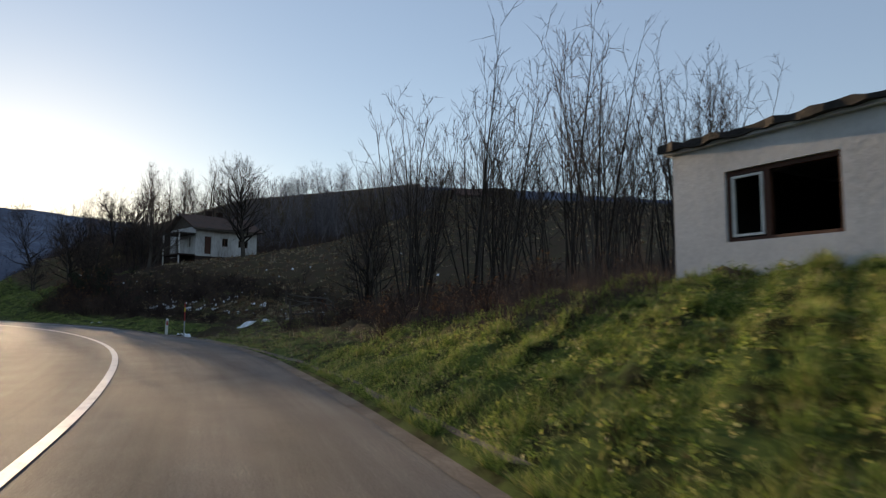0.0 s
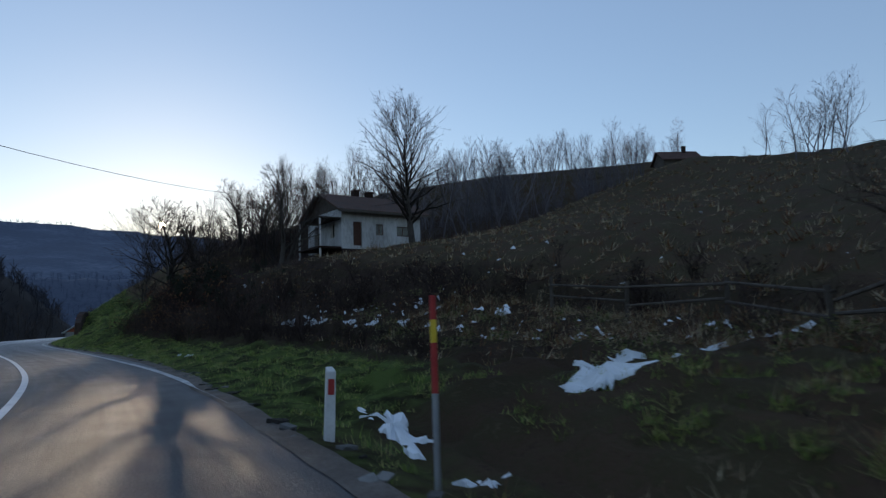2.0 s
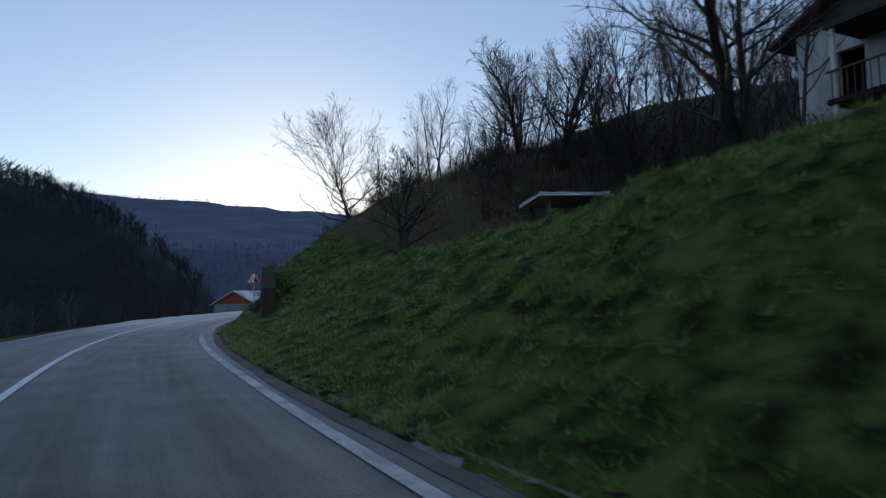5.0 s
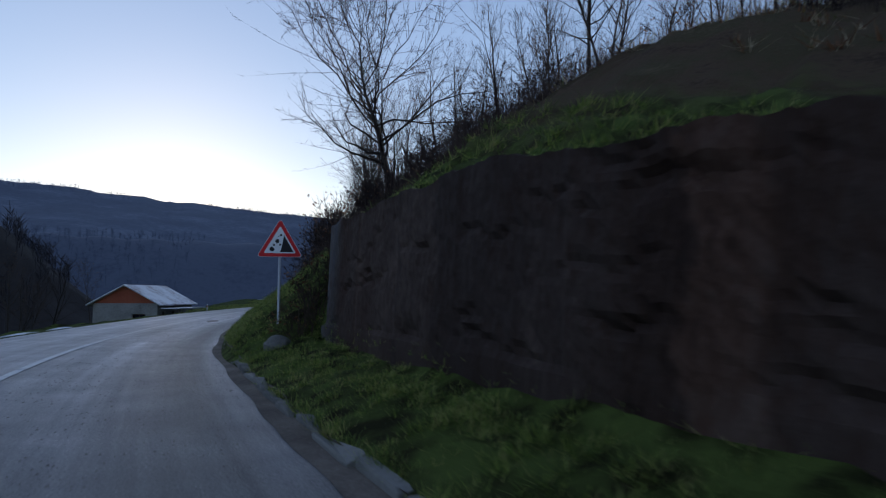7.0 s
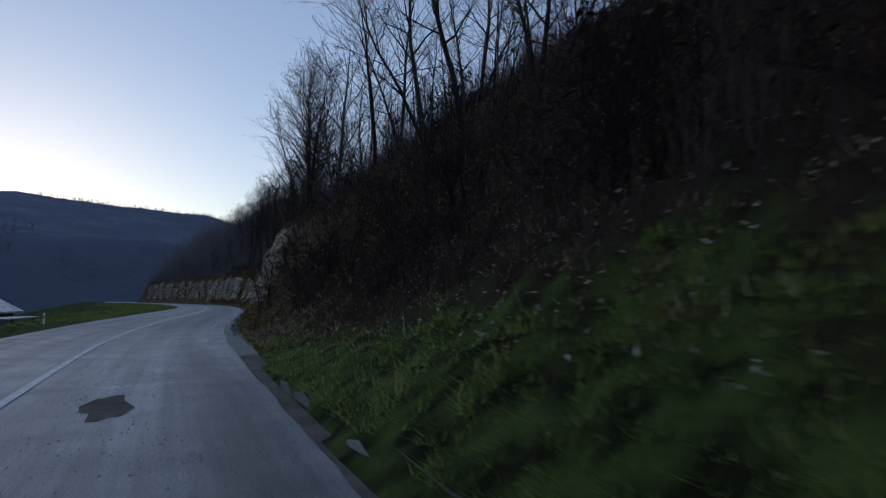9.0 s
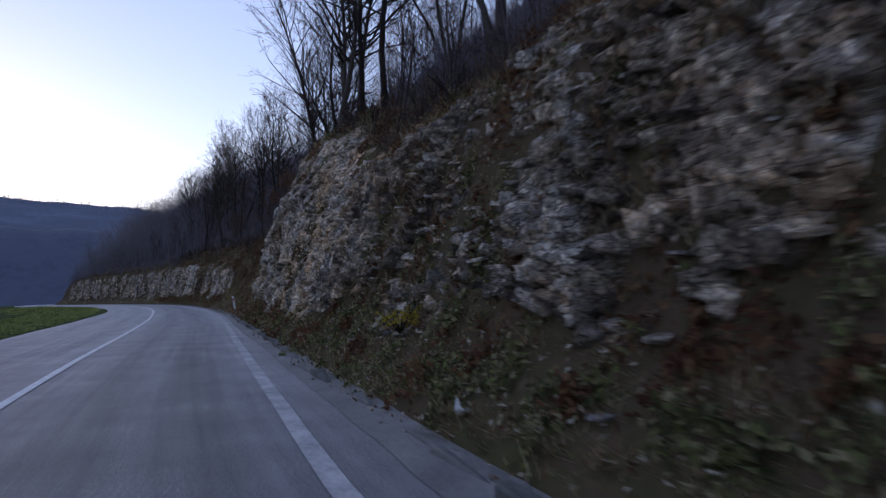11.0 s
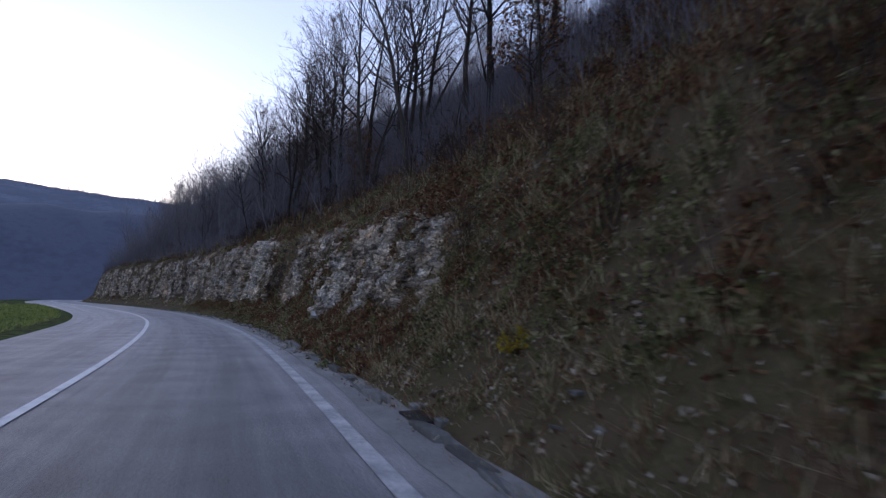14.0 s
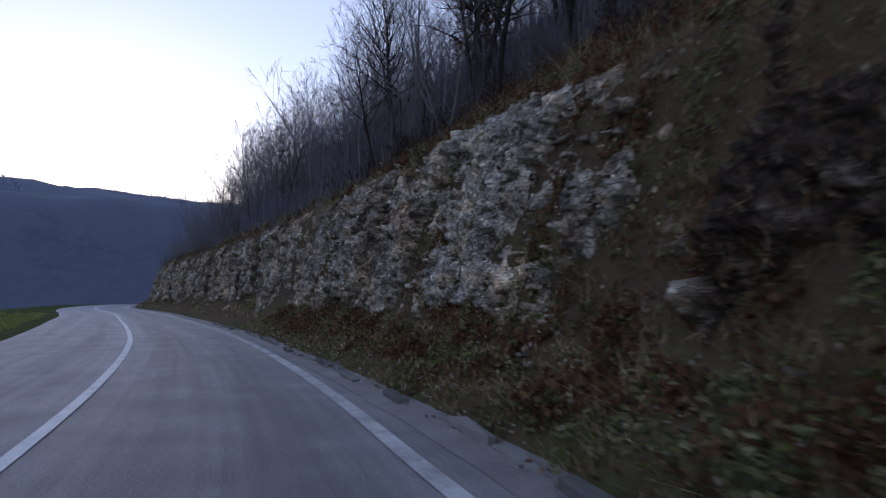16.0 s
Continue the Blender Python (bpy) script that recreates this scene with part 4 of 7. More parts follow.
# the whitewashed house above the road
def hill_house():
    L, half, H, rise = 8.6, 3.6, 3.5, 1.7
    base = empty("hill_house", pose(-24.0, 67.9, 6.7, 0, 0, 45.0), "stained whitewashed house with dark tiled gable roof on the hill", "house")
    base.scale = (0.86, 0.9, 0.92)
    place(part("wall", wall_mesh(L, H, 0.3, [(5.9, 1.3, 7.3, 2.2), (3.6, 1.3, 4.4, 2.3), (1.2, 0.3, 2.1, 2.4)]), M["whitewash"], base), 0, -half, 0)
    place(part("wall", wall_mesh(L, H, 0.3, []), M["whitewash"], base), 0, half - 0.3, 0)
    w = place(part("wall", wall_mesh(2 * half - 0.6, H, 0.3, [(1.0, 1.1, 1.9, 2.4), (4.4, 0.3, 5.4, 2.4)]), M["whitewash"], base), 0.3, -half + 0.3, 0, 90)
    place(part("wall", wall_mesh(2 * half - 0.6, H, 0.3, []), M["whitewash"], base), L, -half + 0.3, 0, 90)
    gable_wall(half, rise, 0.25, 0.02, H, M["oldwood"], base).data.materials[0] = M["oldwood"]
    gable_wall(half, rise, 0.25, L - 0.27, H, M["whitewash"], base)
    gable_prism(L, half, rise, 0.75, 0.16, "roof_slope", M["tiles"], base, H + 0.02, 0.7)
    part("ceiling_boards", boxes((0.3, -half + 0.3, H - 0.06, L - 0.3, half - 0.3, H)), M["dark"], base)
    part("bargeboard", boxes((-0.74, -0.12, H + rise - 0.2, -0.70, 0.12, H + rise + 0.12)), M["whiteframe"], base)
    part("eaves_board", boxes((-0.7, -half - 0.82, H - 0.42, L + 0.7, -half - 0.76, H - 0.24)), M["oldwood"], base, "weathered eaves board")
    for x, y in ((3.4, 0.5), (5.2, 0.9)):
        ch = part("chimney", boxes((x, y - 0.35, H + 1.2, x + 0.6, y + 0.35, H + rise + 0.75), bevel=0.02), M["concrete"], base)
        part("chimney_cap", boxes((x - 0.08, y - 0.43, H + rise + 0.754, x + 0.68, y + 0.43, H + rise + 0.86)), M["concrete"], ch)
    for x0, z0, x1, z1 in ((5.9, 1.3, 7.3, 2.2), (3.6, 1.3, 4.4, 2.3)):
        place(window_set(base, x0 + 0.01, z0 + 0.01, x1 - 0.01, z1 - 0.01, 0.1, M["woodframe"], 1), 0, -half, 0)
    place(window_set(base, 1.01, 1.11, 1.89, 2.39, -0.25, M["whiteframe"], 1), 0.0, -half + 0.3, 0, 90)
    place(part("door", boxes((1.21, 0.12, 0.3, 2.09, 0.17, 2.39), bevel=0.01), M["woodframe"], base), 0, -half, 0)
    part("porch_roof", boxes((-2.2, -3.6, 2.55, -0.002, 1.2, 2.68)), M["tiles"], base)
    for y in (-3.4, 1.0):
        part("porch_post", boxes((-2.1, y - 0.07, -1.8, -1.96, y + 0.07, 2.546)), M["whiteframe"], base)
    part("balcony", boxes((-2.2, -3.6, 0.0, -0.002, 1.2, 0.16)), M["concrete"], base)
    bars = [(-2.18, y, 0.16, -2.15, y + 0.03, 1.05) for y in np.arange(-3.5, 1.1, 0.25)] + [(-2.2, -3.6, 1.05, -2.13, 1.2, 1.12)]
    part("railing", boxes(*bars), M["oldwood"], base)
    part("foundation", boxes((-0.05, -half - 0.05, -2.8, L + 0.05, half + 0.05, -0.002)), M["concrete"], base)


hill_house()


def low_shed(x, y, z, rz, w, d, label):
    base = empty("garden_shed", pose(x, y, z, 0, 0, rz), label, "shed")
    for px, py in ((0.1, 0.1), (w - 0.1, 0.1), (0.1, d - 0.1), (w - 0.1, d - 0.1)):
        part("post", boxes((px - 0.07, py - 0.07, -0.8, px + 0.07, py + 0.07, 1.7)), M["oldwood"], base)
    for i in range(9):
        if i % 4 != 3:
            part("board", boxes((0.02 + i * (w - 0.2) / 9, d - 0.16, 0.1, 0.12 + (i + 0.8) * (w - 0.2) / 9, d - 0.13, 1.68)), M["oldwood"], base)
    place(part("roof", boxes((-0.3, -0.3, 0, w + 0.3, d + 0.3, 0.06)), M["sheet"], base), 0, 0, 1.71)
    bm = boxes((-0.28, -0.28, 1.772, w + 0.28, d + 0.2, 1.82))
    bmesh.ops.subdivide_edges(bm, edges=bm.edges, cuts=5, use_grid_fill=True)
    rng = random.Random(9)
    for v in bm.verts:
        v.co += Vector((rng.uniform(-0.05, 0.05), rng.uniform(-0.05, 0.05), rng.uniform(0, 0.04) if v.co.z > 1.8 else 0))
    part("snow_cover", bm, M["snow"], base, "thin snow on the roof")


def ridge_cabin():
    base = empty("ridge_cabin", pose(10.3, 98.7, 17.3, 0, 0, 12), "small dark cabin with gable roof and chimney on the ridge", "house")
    base.scale = (0.75,) * 3
    for x, y, rz, w_ in ((-3.0, -2.2, 0, 6.0), (-3.0, 1.95, 0, 6.0), (-2.75, -1.95, 90, 3.9), (3.0, -1.95, 90, 3.9)):
        place(part("wall", wall_mesh(w_, 2.6, 0.25, [(2.2, 0.9, 3.2, 1.9)] if y < -2 else []), M["oldwood"], base), x, y, 0, rz)
    for x in (-2.98, 2.73):
        gable_wall(2.2, 1.5, 0.25, x, 2.604, M["oldwood"], base)
    part("foundation", boxes((-2.95, -2.15, -4.5, 2.95, 2.15, -0.002)), M["concrete"], base)
    part("roof_frame", boxes((-2.7, -0.06, 3.9, 2.7, 0.06, 4.05)), M["oldwood"], base)
    gable_prism(6.0, 2.2, 1.5, 0.5, 0.14, "roof_slope", M["tiles"], base, 2.62, 0.4)
    for ob in base.children:
        if ob.name.startswith("roof_slope"):
            place(ob, -3.0, 0, 0)
    ch = part("chimney", boxes((0.9, -0.6, 3.2, 1.45, -0.05, 4.9), bevel=0.02), M["concrete"], base)
    part("chimney_cap", boxes((0.82, -0.68, 4.904, 1.53, 0.03, 5.0)), M["concrete"], ch)


ridge_cabin()
low_shed(-35.9, 70.0, 2.85, -65, 2.7, 2.0, "low open wooden shed with thin snow on its roof")


# brick-gabled house below the road
def brick_house():
    L, half, H, rise = 9.0, 3.3, 3.0, 1.8
    base = empty("brick_house", pose(-90.6, 122.4, -2.6, 0, 0, 100.0), "low house with a red brick gable and pale sheet roof", "house")
    place(part("wall", wall_mesh(L, H, 0.3, [(1.2, 0.5, 2.0, 2.1), (3.6, 0.5, 4.4, 2.1), (6.0, 0.9, 7.0, 1.9)]), M["housewall"], base), 0, -half, 0)
    place(part("wall", wall_mesh(L, H, 0.3, []), M["housewall"], base), 0, half - 0.3, 0)
    place(part("wall", wall_mesh(2 * half - 0.6, H, 0.3, [(0.9, 0.9, 2.3, 1.9)]), M["housewall"], base), 0.3, -half + 0.3, 0, 90)
    place(part("wall", wall_mesh(2 * half - 0.6, H, 0.3, []), M["housewall"], base), L, -half + 0.3, 0, 90)
    gable_wall(half, rise, 0.25, 0.02, H + 0.004, M["brick"], base)
    gable_wall(half, rise, 0.25, L - 0.27, H + 0.004, M["brick"], base)
    gable_prism(L, half, rise, 0.5, 0.12, "roof_slope", M["sheet"], base, H + 0.02, 0.5)
    part("lean_to_roof", boxes((-0.3, -half - 2.4, H - 0.55, L - 2, -half - 0.504, H - 0.47)), M["sheet"], base)
    for x in (0.0, 3.2, 6.6):
        part("lean_to_post", boxes((x, -half - 2.3, -0.5, x + 0.14, -half - 2.16, H - 0.552)), M["oldwood"], base)
    place(window_set(base, 0.91, 0.91, 2.29, 1.89, -0.25, M["woodframe"], 1), 0, -half + 0.3, 0, 90)
    place(window_set(base, 6.01, 0.91, 6.99, 1.89, 0.1, M["woodframe"], 1), 0, -half, 0)
    for x in (1.21, 3.61):
        place(part("door", boxes((x, 0.12, 0.5, x + 0.78, 0.17, 2.09)), M["oldwood"], base), 0, -half, 0)
    part("inner_floor", boxes((0.3, -half + 0.3, 0.0, L - 0.3, half - 0.3, 0.08)), M["dark"], base)
    part("foundation", boxes((-0.05, -half - 0.05, -2.0, L + 0.05, half + 0.05, -0.002)), M["concrete"], base)


brick_house()


# ---- retaining wall ----
def retaining_wall():
    s0, s1, n0, th = 85.0, 97.7, 5.0, 0.35
    ss = np.arange(s0, s1 + 0.01, 0.08)
    zs = np.linspace(-0.1, 1.0, 40)
    rng = np.random.default_rng(8)
    top = np.interp(ss, [85, 87, 91, 97.7], [1.6, 2.2, 2.6, 2.55]) + 0.03 * np.sin(ss * 2.1) + 0.02 * np.sin(ss * 5.3) + rng.normal(0, 0.008, len(ss))
    WS, WZ = ss[:, None] + 0 * zs[None], zs[None] * top[:, None]
    rough = rng.normal(0, 0.004, WS.shape) + 0.018 * lump(WS, WZ, 1.1, 3.0) + 0.010 * lump(WS, WZ * 3, 2.7, 1.0)
    # short cracks and broken hollows along the casting joints
    for q in range(46):
        cs, cz, cl = rng.uniform(s0, s1), rng.choice([0.35, 0.75, 1.15, 1.5, 1.9, 2.2]) + rng.normal(0, 0.07), rng.uniform(0.12, 0.55)
        rough += rng.uniform(0.03, 0.09) * np.exp(-(((WS - cs) / cl) ** 4) - ((WZ - cz - 0.05 * np.sin(WS * 7)) / rng.uniform(0.02, 0.06)) ** 2)
    rough += 0.02 * (np.floor(WS / 1.9) % 2) + 0.12 * np.exp(-(((WS - 92.6) / 0.35) ** 2) - ((WZ - 0.75) / 0.16) ** 2)
    rough += 0.25 * np.clip((WS - s1 + 0.5) / 0.5, 0, 1) ** 2
    rough = np.where(WZ < 0.7, np.minimum(rough, 0.0), np.minimum(rough, 0.09)) - 0.085
    V = []
    for layer, off in ((0, 0.0), (1, th)):
        n = n0 + off + (rough if layer == 0 else 0 * rough) + 0.04 * np.maximum(zs[None] * top[:, None] - 0.6, 0)
        p = xy(np.repeat(ss[:, None], len(zs), 1), n)
        V.append(np.concatenate([p, (zs[None] * top[:, None])[..., None]], -1).reshape(-1, 3))
    a, b = len(ss), len(zs)
    F = [*map(tuple, grid_faces(a, b)), *[tuple(reversed(q)) for q in grid_faces(a, b) + a * b]]
    k = a * b
    for i in range(a - 1):
        F.append((i * b + b - 1, (i + 1) * b + b - 1, k + (i + 1) * b + b - 1, k + i * b + b - 1))
    for j in range(b - 1):
        F.append((j, j + 1, k + j + 1, k + j))
        F.append(((a - 1) * b + j, k + (a - 1) * b + j, k + (a - 1) * b + j + 1, (a - 1) * b + j + 1))
    ob = link_mesh("retaining_wall", np.concatenate(V), F, M["concrete"])
    tint = np.random.default_rng(19).uniform(0, 1, 400)
    panel = tint[(np.floor(WS / 0.62 + 0.15 * np.sin(WZ * 5)) % 400).astype(int)] * 0.6 + tint[(np.floor(WS / 1.9) % 400).astype(int)] * 0.4
    cold = np.clip((WS - s1 + 1.6) / 0.6, 0, 1)
    for nm, val in (("panel", panel), ("cold", cold)):
        ob.data.attributes.new(nm, "FLOAT", "POINT").data.foreach_set("value", np.concatenate([val.ravel(), val.ravel()]).astype(np.float32))
    tagged(ob, "dark stained concrete retaining wall under a grass bank", "wall", kind="structure")


retaining_wall()


# ---- sign, posts, kerbs ----
def warning_sign():
    m = pose(-52.81, 75.6, 0.57, 0, 0, 23.0)
    base = empty("warning_sign", m, "triangular red and white falling rocks warning sign on a steel post", "road sign")
    v, f = tubes([([(0, 0.05, -0.3), (0, 0.05, 2.15)], [0.03, 0.03], 10)])
    link_mesh("post", v, f, M["steel"], base, smooth=True)

    def tri(half, z0, y0, y1, material, name, rad=0.04, parent=base):
        h = half * math.sqrt(3)
        pts = []
        for cx, cz, a0 in ((-half + rad * 1.73, z0 + rad, 150), (half - rad * 1.73, z0 + rad, 270), (0, z0 + h - 2 * rad, 30)):
            for i in range(6):
                a = radians(a0 + i * 24)
                pts.append((cx + rad * math.cos(a), cz + rad * math.sin(a)))
        bm = bmesh.new()
        fr = [bm.verts.new((x, y0, z)) for x, z in pts]
        bk = [bm.verts.new((x, y1, z)) for x, z in pts]
        bm.faces.new(fr)
        bm.faces.new(bk[::-1])
        for i in range(len(pts)):
            j = (i + 1) % len(pts)
            bm.faces.new((fr[i], bk[i], bk[j], fr[j]))
        bmesh.ops.recalc_face_normals(bm, faces=bm.faces)
        return part(name, bm, material, parent)

    plate = tri(0.45, 1.45, 0.0, 0.02, M["steel"], "plate")
    tri(0.447, 1.4515, -0.004, -0.0005, M["white"], "rim", 0.04, plate)
    tri(0.437, 1.458, -0.008, -0.0045, M["red"], "border", 0.036, plate)
    tri(0.317, 1.526, -0.012, -0.0085, M["white"], "field", 0.02, plate)

    def flat(points, name):
        bm = bmesh.new()
        a = [bm.verts.new((x, -0.016, z)) for x, z in points]
        b = [bm.verts.new((x, -0.0125, z)) for x, z in points]
        bm.faces.new(a)
        bm.faces.new(b[::-1])
        for i in range(len(points)):
            j = (i + 1) % len(points)
            bm.faces.new((a[i], b[i], b[j], a[j]))
        bmesh.ops.recalc_face_normals(bm, faces=bm.faces)
        return part(name, bm, M["black"], plate)

    flat([(0.0, 1.55), (0.27, 1.55), (0.085, 1.87), (0.075, 1.9), (0.06, 1.8), (0.04, 1.68), (0.02, 1.6)], "cliff_shape")
    rng = random.Random(2)
    for cx, cz, r in ((-0.155, 1.605, 0.05), (-0.055, 1.77, 0.045), (-0.115, 1.69, 0.022), (0.005, 1.70, 0.022), (0.015, 1.89, 0.024), (-0.03, 1.86, 0.012)):
        flat([(cx + r * rng.uniform(0.8, 1.15) * math.cos(k * math.pi / 3.5), cz + r * rng.uniform(0.8, 1.15) * math.sin(k * math.pi / 3.5)) for k in range(7)], "falling_stone")


warning_sign()


def marker_post(x, y, z, lean, refl, label, h=0.88):
    p = Vector((x, y, 0))
    s = float(sn(x, y)[0][0])
    base = empty("marker_post", pose(p.x, p.y, z, 0, lean, yaw_at(s)), label, "delineator post", "roadside delineator posts")
    bm = bmesh.new()
    prof = [(-0.06, -0.05), (0.06, -0.05), (0.045, 0.05), (-0.045, 0.05)]
    lo = [bm.verts.new((x, y, -0.2)) for x, y in prof]
    hi = [bm.verts.new((x * 0.92, y * 0.92, h + (0.03 if y > 0 else -0.02))) for x, y in prof]
    for i in range(4):
        bm.faces.new((lo[i], lo[(i + 1) % 4], hi[(i + 1) % 4], hi[i]))
    bm.faces.new(hi)
    bm.faces.new(lo[::-1])
    bmesh.ops.bevel(bm, geom=list(bm.edges), offset=0.008, segments=1, affect="EDGES")
    part("post", bm, M["postwhite"], base)
    part("reflector", boxes((-0.035, -0.054, h - 0.27, 0.035, -0.05, h - 0.1)), refl, base, "red reflector")


marker_post(-8.2, 25.25, 0.05, 2, M["redpaint"], "white plastic marker post with red reflector on the verge", 0.6)
marker_post(-75.46, 145.86, 0.06, -8, M["redpaint"], "leaning dirty white marker post with red reflector")
marker_post(-79.9, 119.7, -0.5, 0, M["redpaint"], "white plastic marker post beyond the far road edge")
marker_post(-65.0, 112.5, 0.0, -3, M["redpaint"], "white marker post at the foot of the wooded bank")


def snow_pole():
    p = at(28.0, 3.55)
    base = empty("snow_pole", pose(p.x, p.y, -0.15, 0, 0, 20), "thin snow pole banded red and yellow over bare steel", "snow pole")
    for name, z0, z1, m, lab in (("pole", -0.3, 0.78, "steel", ""), ("red_band", 0.78, 1.15, "redpaint", "faded red band"), ("yellow_band", 1.15, 1.32, "yellow", "yellow band"), ("red_tip", 1.32, 1.5, "redpaint", "faded red tip")):
        v, f = tubes([([(0, 0, z0), (0, 0, z1)], [0.025, 0.025], 8)])
        link_mesh(name, v, f, M[m], base, lab, smooth=False)


snow_pole()


def stone_mesh(name, seed, sx, sy, sz, bevel=0.12):
    rng = random.Random(seed)
    bm = bmesh.new()
    box(bm, -0.5, -0.5, -0.5, 0.5, 0.5, 0.5, jitter=0.14, rng=rng)
    bmesh.ops.bevel(bm, geom=list(bm.edges), offset=bevel, segments=1, affect="EDGES")
    for v in bm.verts:
        v.co = Vector((v.co.x * sx, v.co.y * sy, v.co.z * sz))
    bm.normal_update()
    me = bpy.data.meshes.new(name)
    bm.to_mesh(me)
    bm.free()
    return me


# kerbstones along the inner edge
kerb_meshes = []
for i in range(5):
    me = stone_mesh("kerbstone", 40 + i, 0.14, 0.92, 0.34, 0.07)
    me.materials.append(M["stone"])
    kerb_meshes.append(me)
kerb = empty("kerb", pose(0, 0, 0), "row of worn grey stone kerbs along the road edge", "kerb")
kerb["kind"] = "structure"
rng = random.Random(11)
s = 56.0
while s < 122:
    if not (63 < s < 70 and rng.random() < 0.3) and not (99 < s and rng.random() < 0.6):
        ob = new("kerbstone", rng.choice(kerb_meshes))
        p = xy(s, float(right_edge(s)) + 0.12 + rng.uniform(-0.03, 0.03))
        ob.matrix_world = pose(p[0], p[1], (-0.165 if s < 88 else -0.1) + rng.uniform(-0.03, 0.02), rng.uniform(-3, 3), rng.uniform(-4, 4), yaw_at(s) + rng.uniform(-3, 3))
        ob.parent = kerb
    s += 0.98
s = 132.0
while s < 230:
    if rng.random() < 0.9:
        ob = new("kerbstone", rng.choice(kerb_meshes))
        p = xy(s, float(right_edge(s)) + 0.2 + rng.uniform(-0.05, 0.05))
        ob.matrix_world = pose(p[0], p[1], -0.105 + rng.uniform(-0.04, 0.03), rng.uniform(-3, 3), rng.uniform(-4, 4), yaw_at(s) + rng.uniform(-4, 4))
        ob.parent = kerb
    s += 0.98

# fence, cable, snow
def fence():
    base = empty("pasture_fence", pose(0, 0, 0), "broken grey wooden pasture fence below the hillside", "fence")
    pts = [at(26.5, 7.6), at(28.2, 9.6), at(30.0, 11.6), at(32.5, 12.6), at(35.5, 13.2), at(38.5, 13.6)]
    rng = random.Random(4)
    for p in pts:
        v, f = tubes([([p + Vector((0, 0, -0.2)), p + Vector((rng.uniform(-0.1, 0.1), rng.uniform(-0.1, 0.1), 0.95))], [0.06, 0.05], 7)])
        link_mesh("fence_post", v, f, M["oldwood"], base)
    for a, b in zip(pts, pts[1:]):
        for h in (0.45, 0.8):
            v, f = tubes([([a + Vector((0, -0.07, h + rng.uniform(-0.1, 0.08))), b + Vector((0, -0.07, h + rng.uniform(-0.15, 0.08)))], [0.035, 0.03], 6)])
            link_mesh("rail", v, f, M["oldwood"], base)


fence()
A, B = Vector((-24.9, 67.0, 11.2)), Vector((-24.4, 10.0, 8.6))
cab = [A.lerp(B, i / 24) + Vector((0, 0, -2.2 * 4 * (i / 24) * (1 - i / 24))) for i in range(25)]
v, f = tubes([(cab, [0.012] * 25, 5)])
tagged(link_mesh("overhead_cable", v, f, M["cable"]), "thin black overhead cable running to the house", "cable")
pv, pf = tubes([([B + Vector((0, 0, -11)), B + Vector((0, 0, 0.4))], [0.13, 0.09], 10)])
tagged(link_mesh("cable_pole", pv, pf, M["oldwood"]), "grey wooden pole carrying the overhead cable", "pole")


def snow_patch(s, n, ls, ln, seed, dz=0.03):
    rng = np.random.default_rng(seed)
    k = 56
    a = np.arange(k) * 2 * math.pi / k
    r = 0.9 + 0.3 * np.sin(a * 2 + seed) + 0.22 * np.sin(a * 5 + 2 * seed) + 0.16 * np.sin(a * 11 + seed) + rng.normal(0, 0.1, k)
    r = np.clip(r, 0.2, 1.6)
    V, F = [], []
    thick = min(1.0, ls / 0.3)
    for q, up in ((1.0, -0.05), (0.95, 0.4 * dz * thick), (0.5, 0.8 * dz + 0.02 * thick), (0.0, 0.8 * dz + 0.025 * thick)):
        ss, nn = s + ls * q * r * np.cos(a), n + ln * q * r * np.sin(a)
        z = land(ss, nn) + up + rng.normal(0, 0.003, k)
        V.append(np.c_[xy(ss, nn), z])
    for ring in range(3):
        for j in range(k):
            F.append((ring * k + j, ring * k + (j + 1) % k, (ring + 1) * k + (j + 1) % k, (ring + 1) * k + j))
    tagged(link_mesh("snow_patch", np.concatenate(V), F, M["snow"]), "patch of old melting snow on the grass", "snow", "melting snow patches")


for args in ((31.2, 4.5, 0.85, 0.33, 1), (28.7, 4.3, 0.25, 0.18, 2), (30.3, 7.2, 0.5, 0.42, 3), (31.1, 8.1, 0.3, 0.5, 4), (30.3, 8.9, 0.2, 0.4, 5), (47.7, 9.75, 0.5, 0.1, 6, 0.01), (46.4, 9.9, 0.5, 0.1, 7, 0.01), (45.1, 4.44, 0.035, 0.16, 8, 0.0), (46.7, 4.55, 0.05, 0.05, 18, 0.0), (48.3, 9.3, 0.3, 0.16, 9, 0.01), (47.0, 9.45, 0.65, 0.16, 10, 0.01), (46.0, 9.6, 0.4, 0.14, 16, 0.01), (43.6, 9.6, 0.35, 0.1, 11, 0.01), (45.6, 9.45, 0.7, 0.1, 31, 0.01), (44.2, 9.75, 0.5, 0.1, 32, 0.01), (42.8, 9.8, 0.35, 0.09, 33, 0.01), (48.6, 9.15, 0.5, 0.1, 34, 0.01), (40.3, 10.3, 0.3, 0.12, 35, 0.01), (39.3, 12.2, 0.3, 0.12, 36, 0.01), (41.4, 10.1, 0.3, 0.08, 37, 0.01), (38.4, 11.2, 0.25, 0.1, 38, 0.01), (37.2, 12.0, 0.3, 0.1, 39, 0.01), (52.0, 11.0, 0.4, 0.12, 12, 0.01), (104.5, -3.7, 2.2, 0.14, 21), (109.5, -3.6, 1.6, 0.12, 22), (113.5, -3.7, 1.2, 0.16, 23)):
    snow_patch(*args)
rng = np.random.default_rng(17)
V, F = [], []
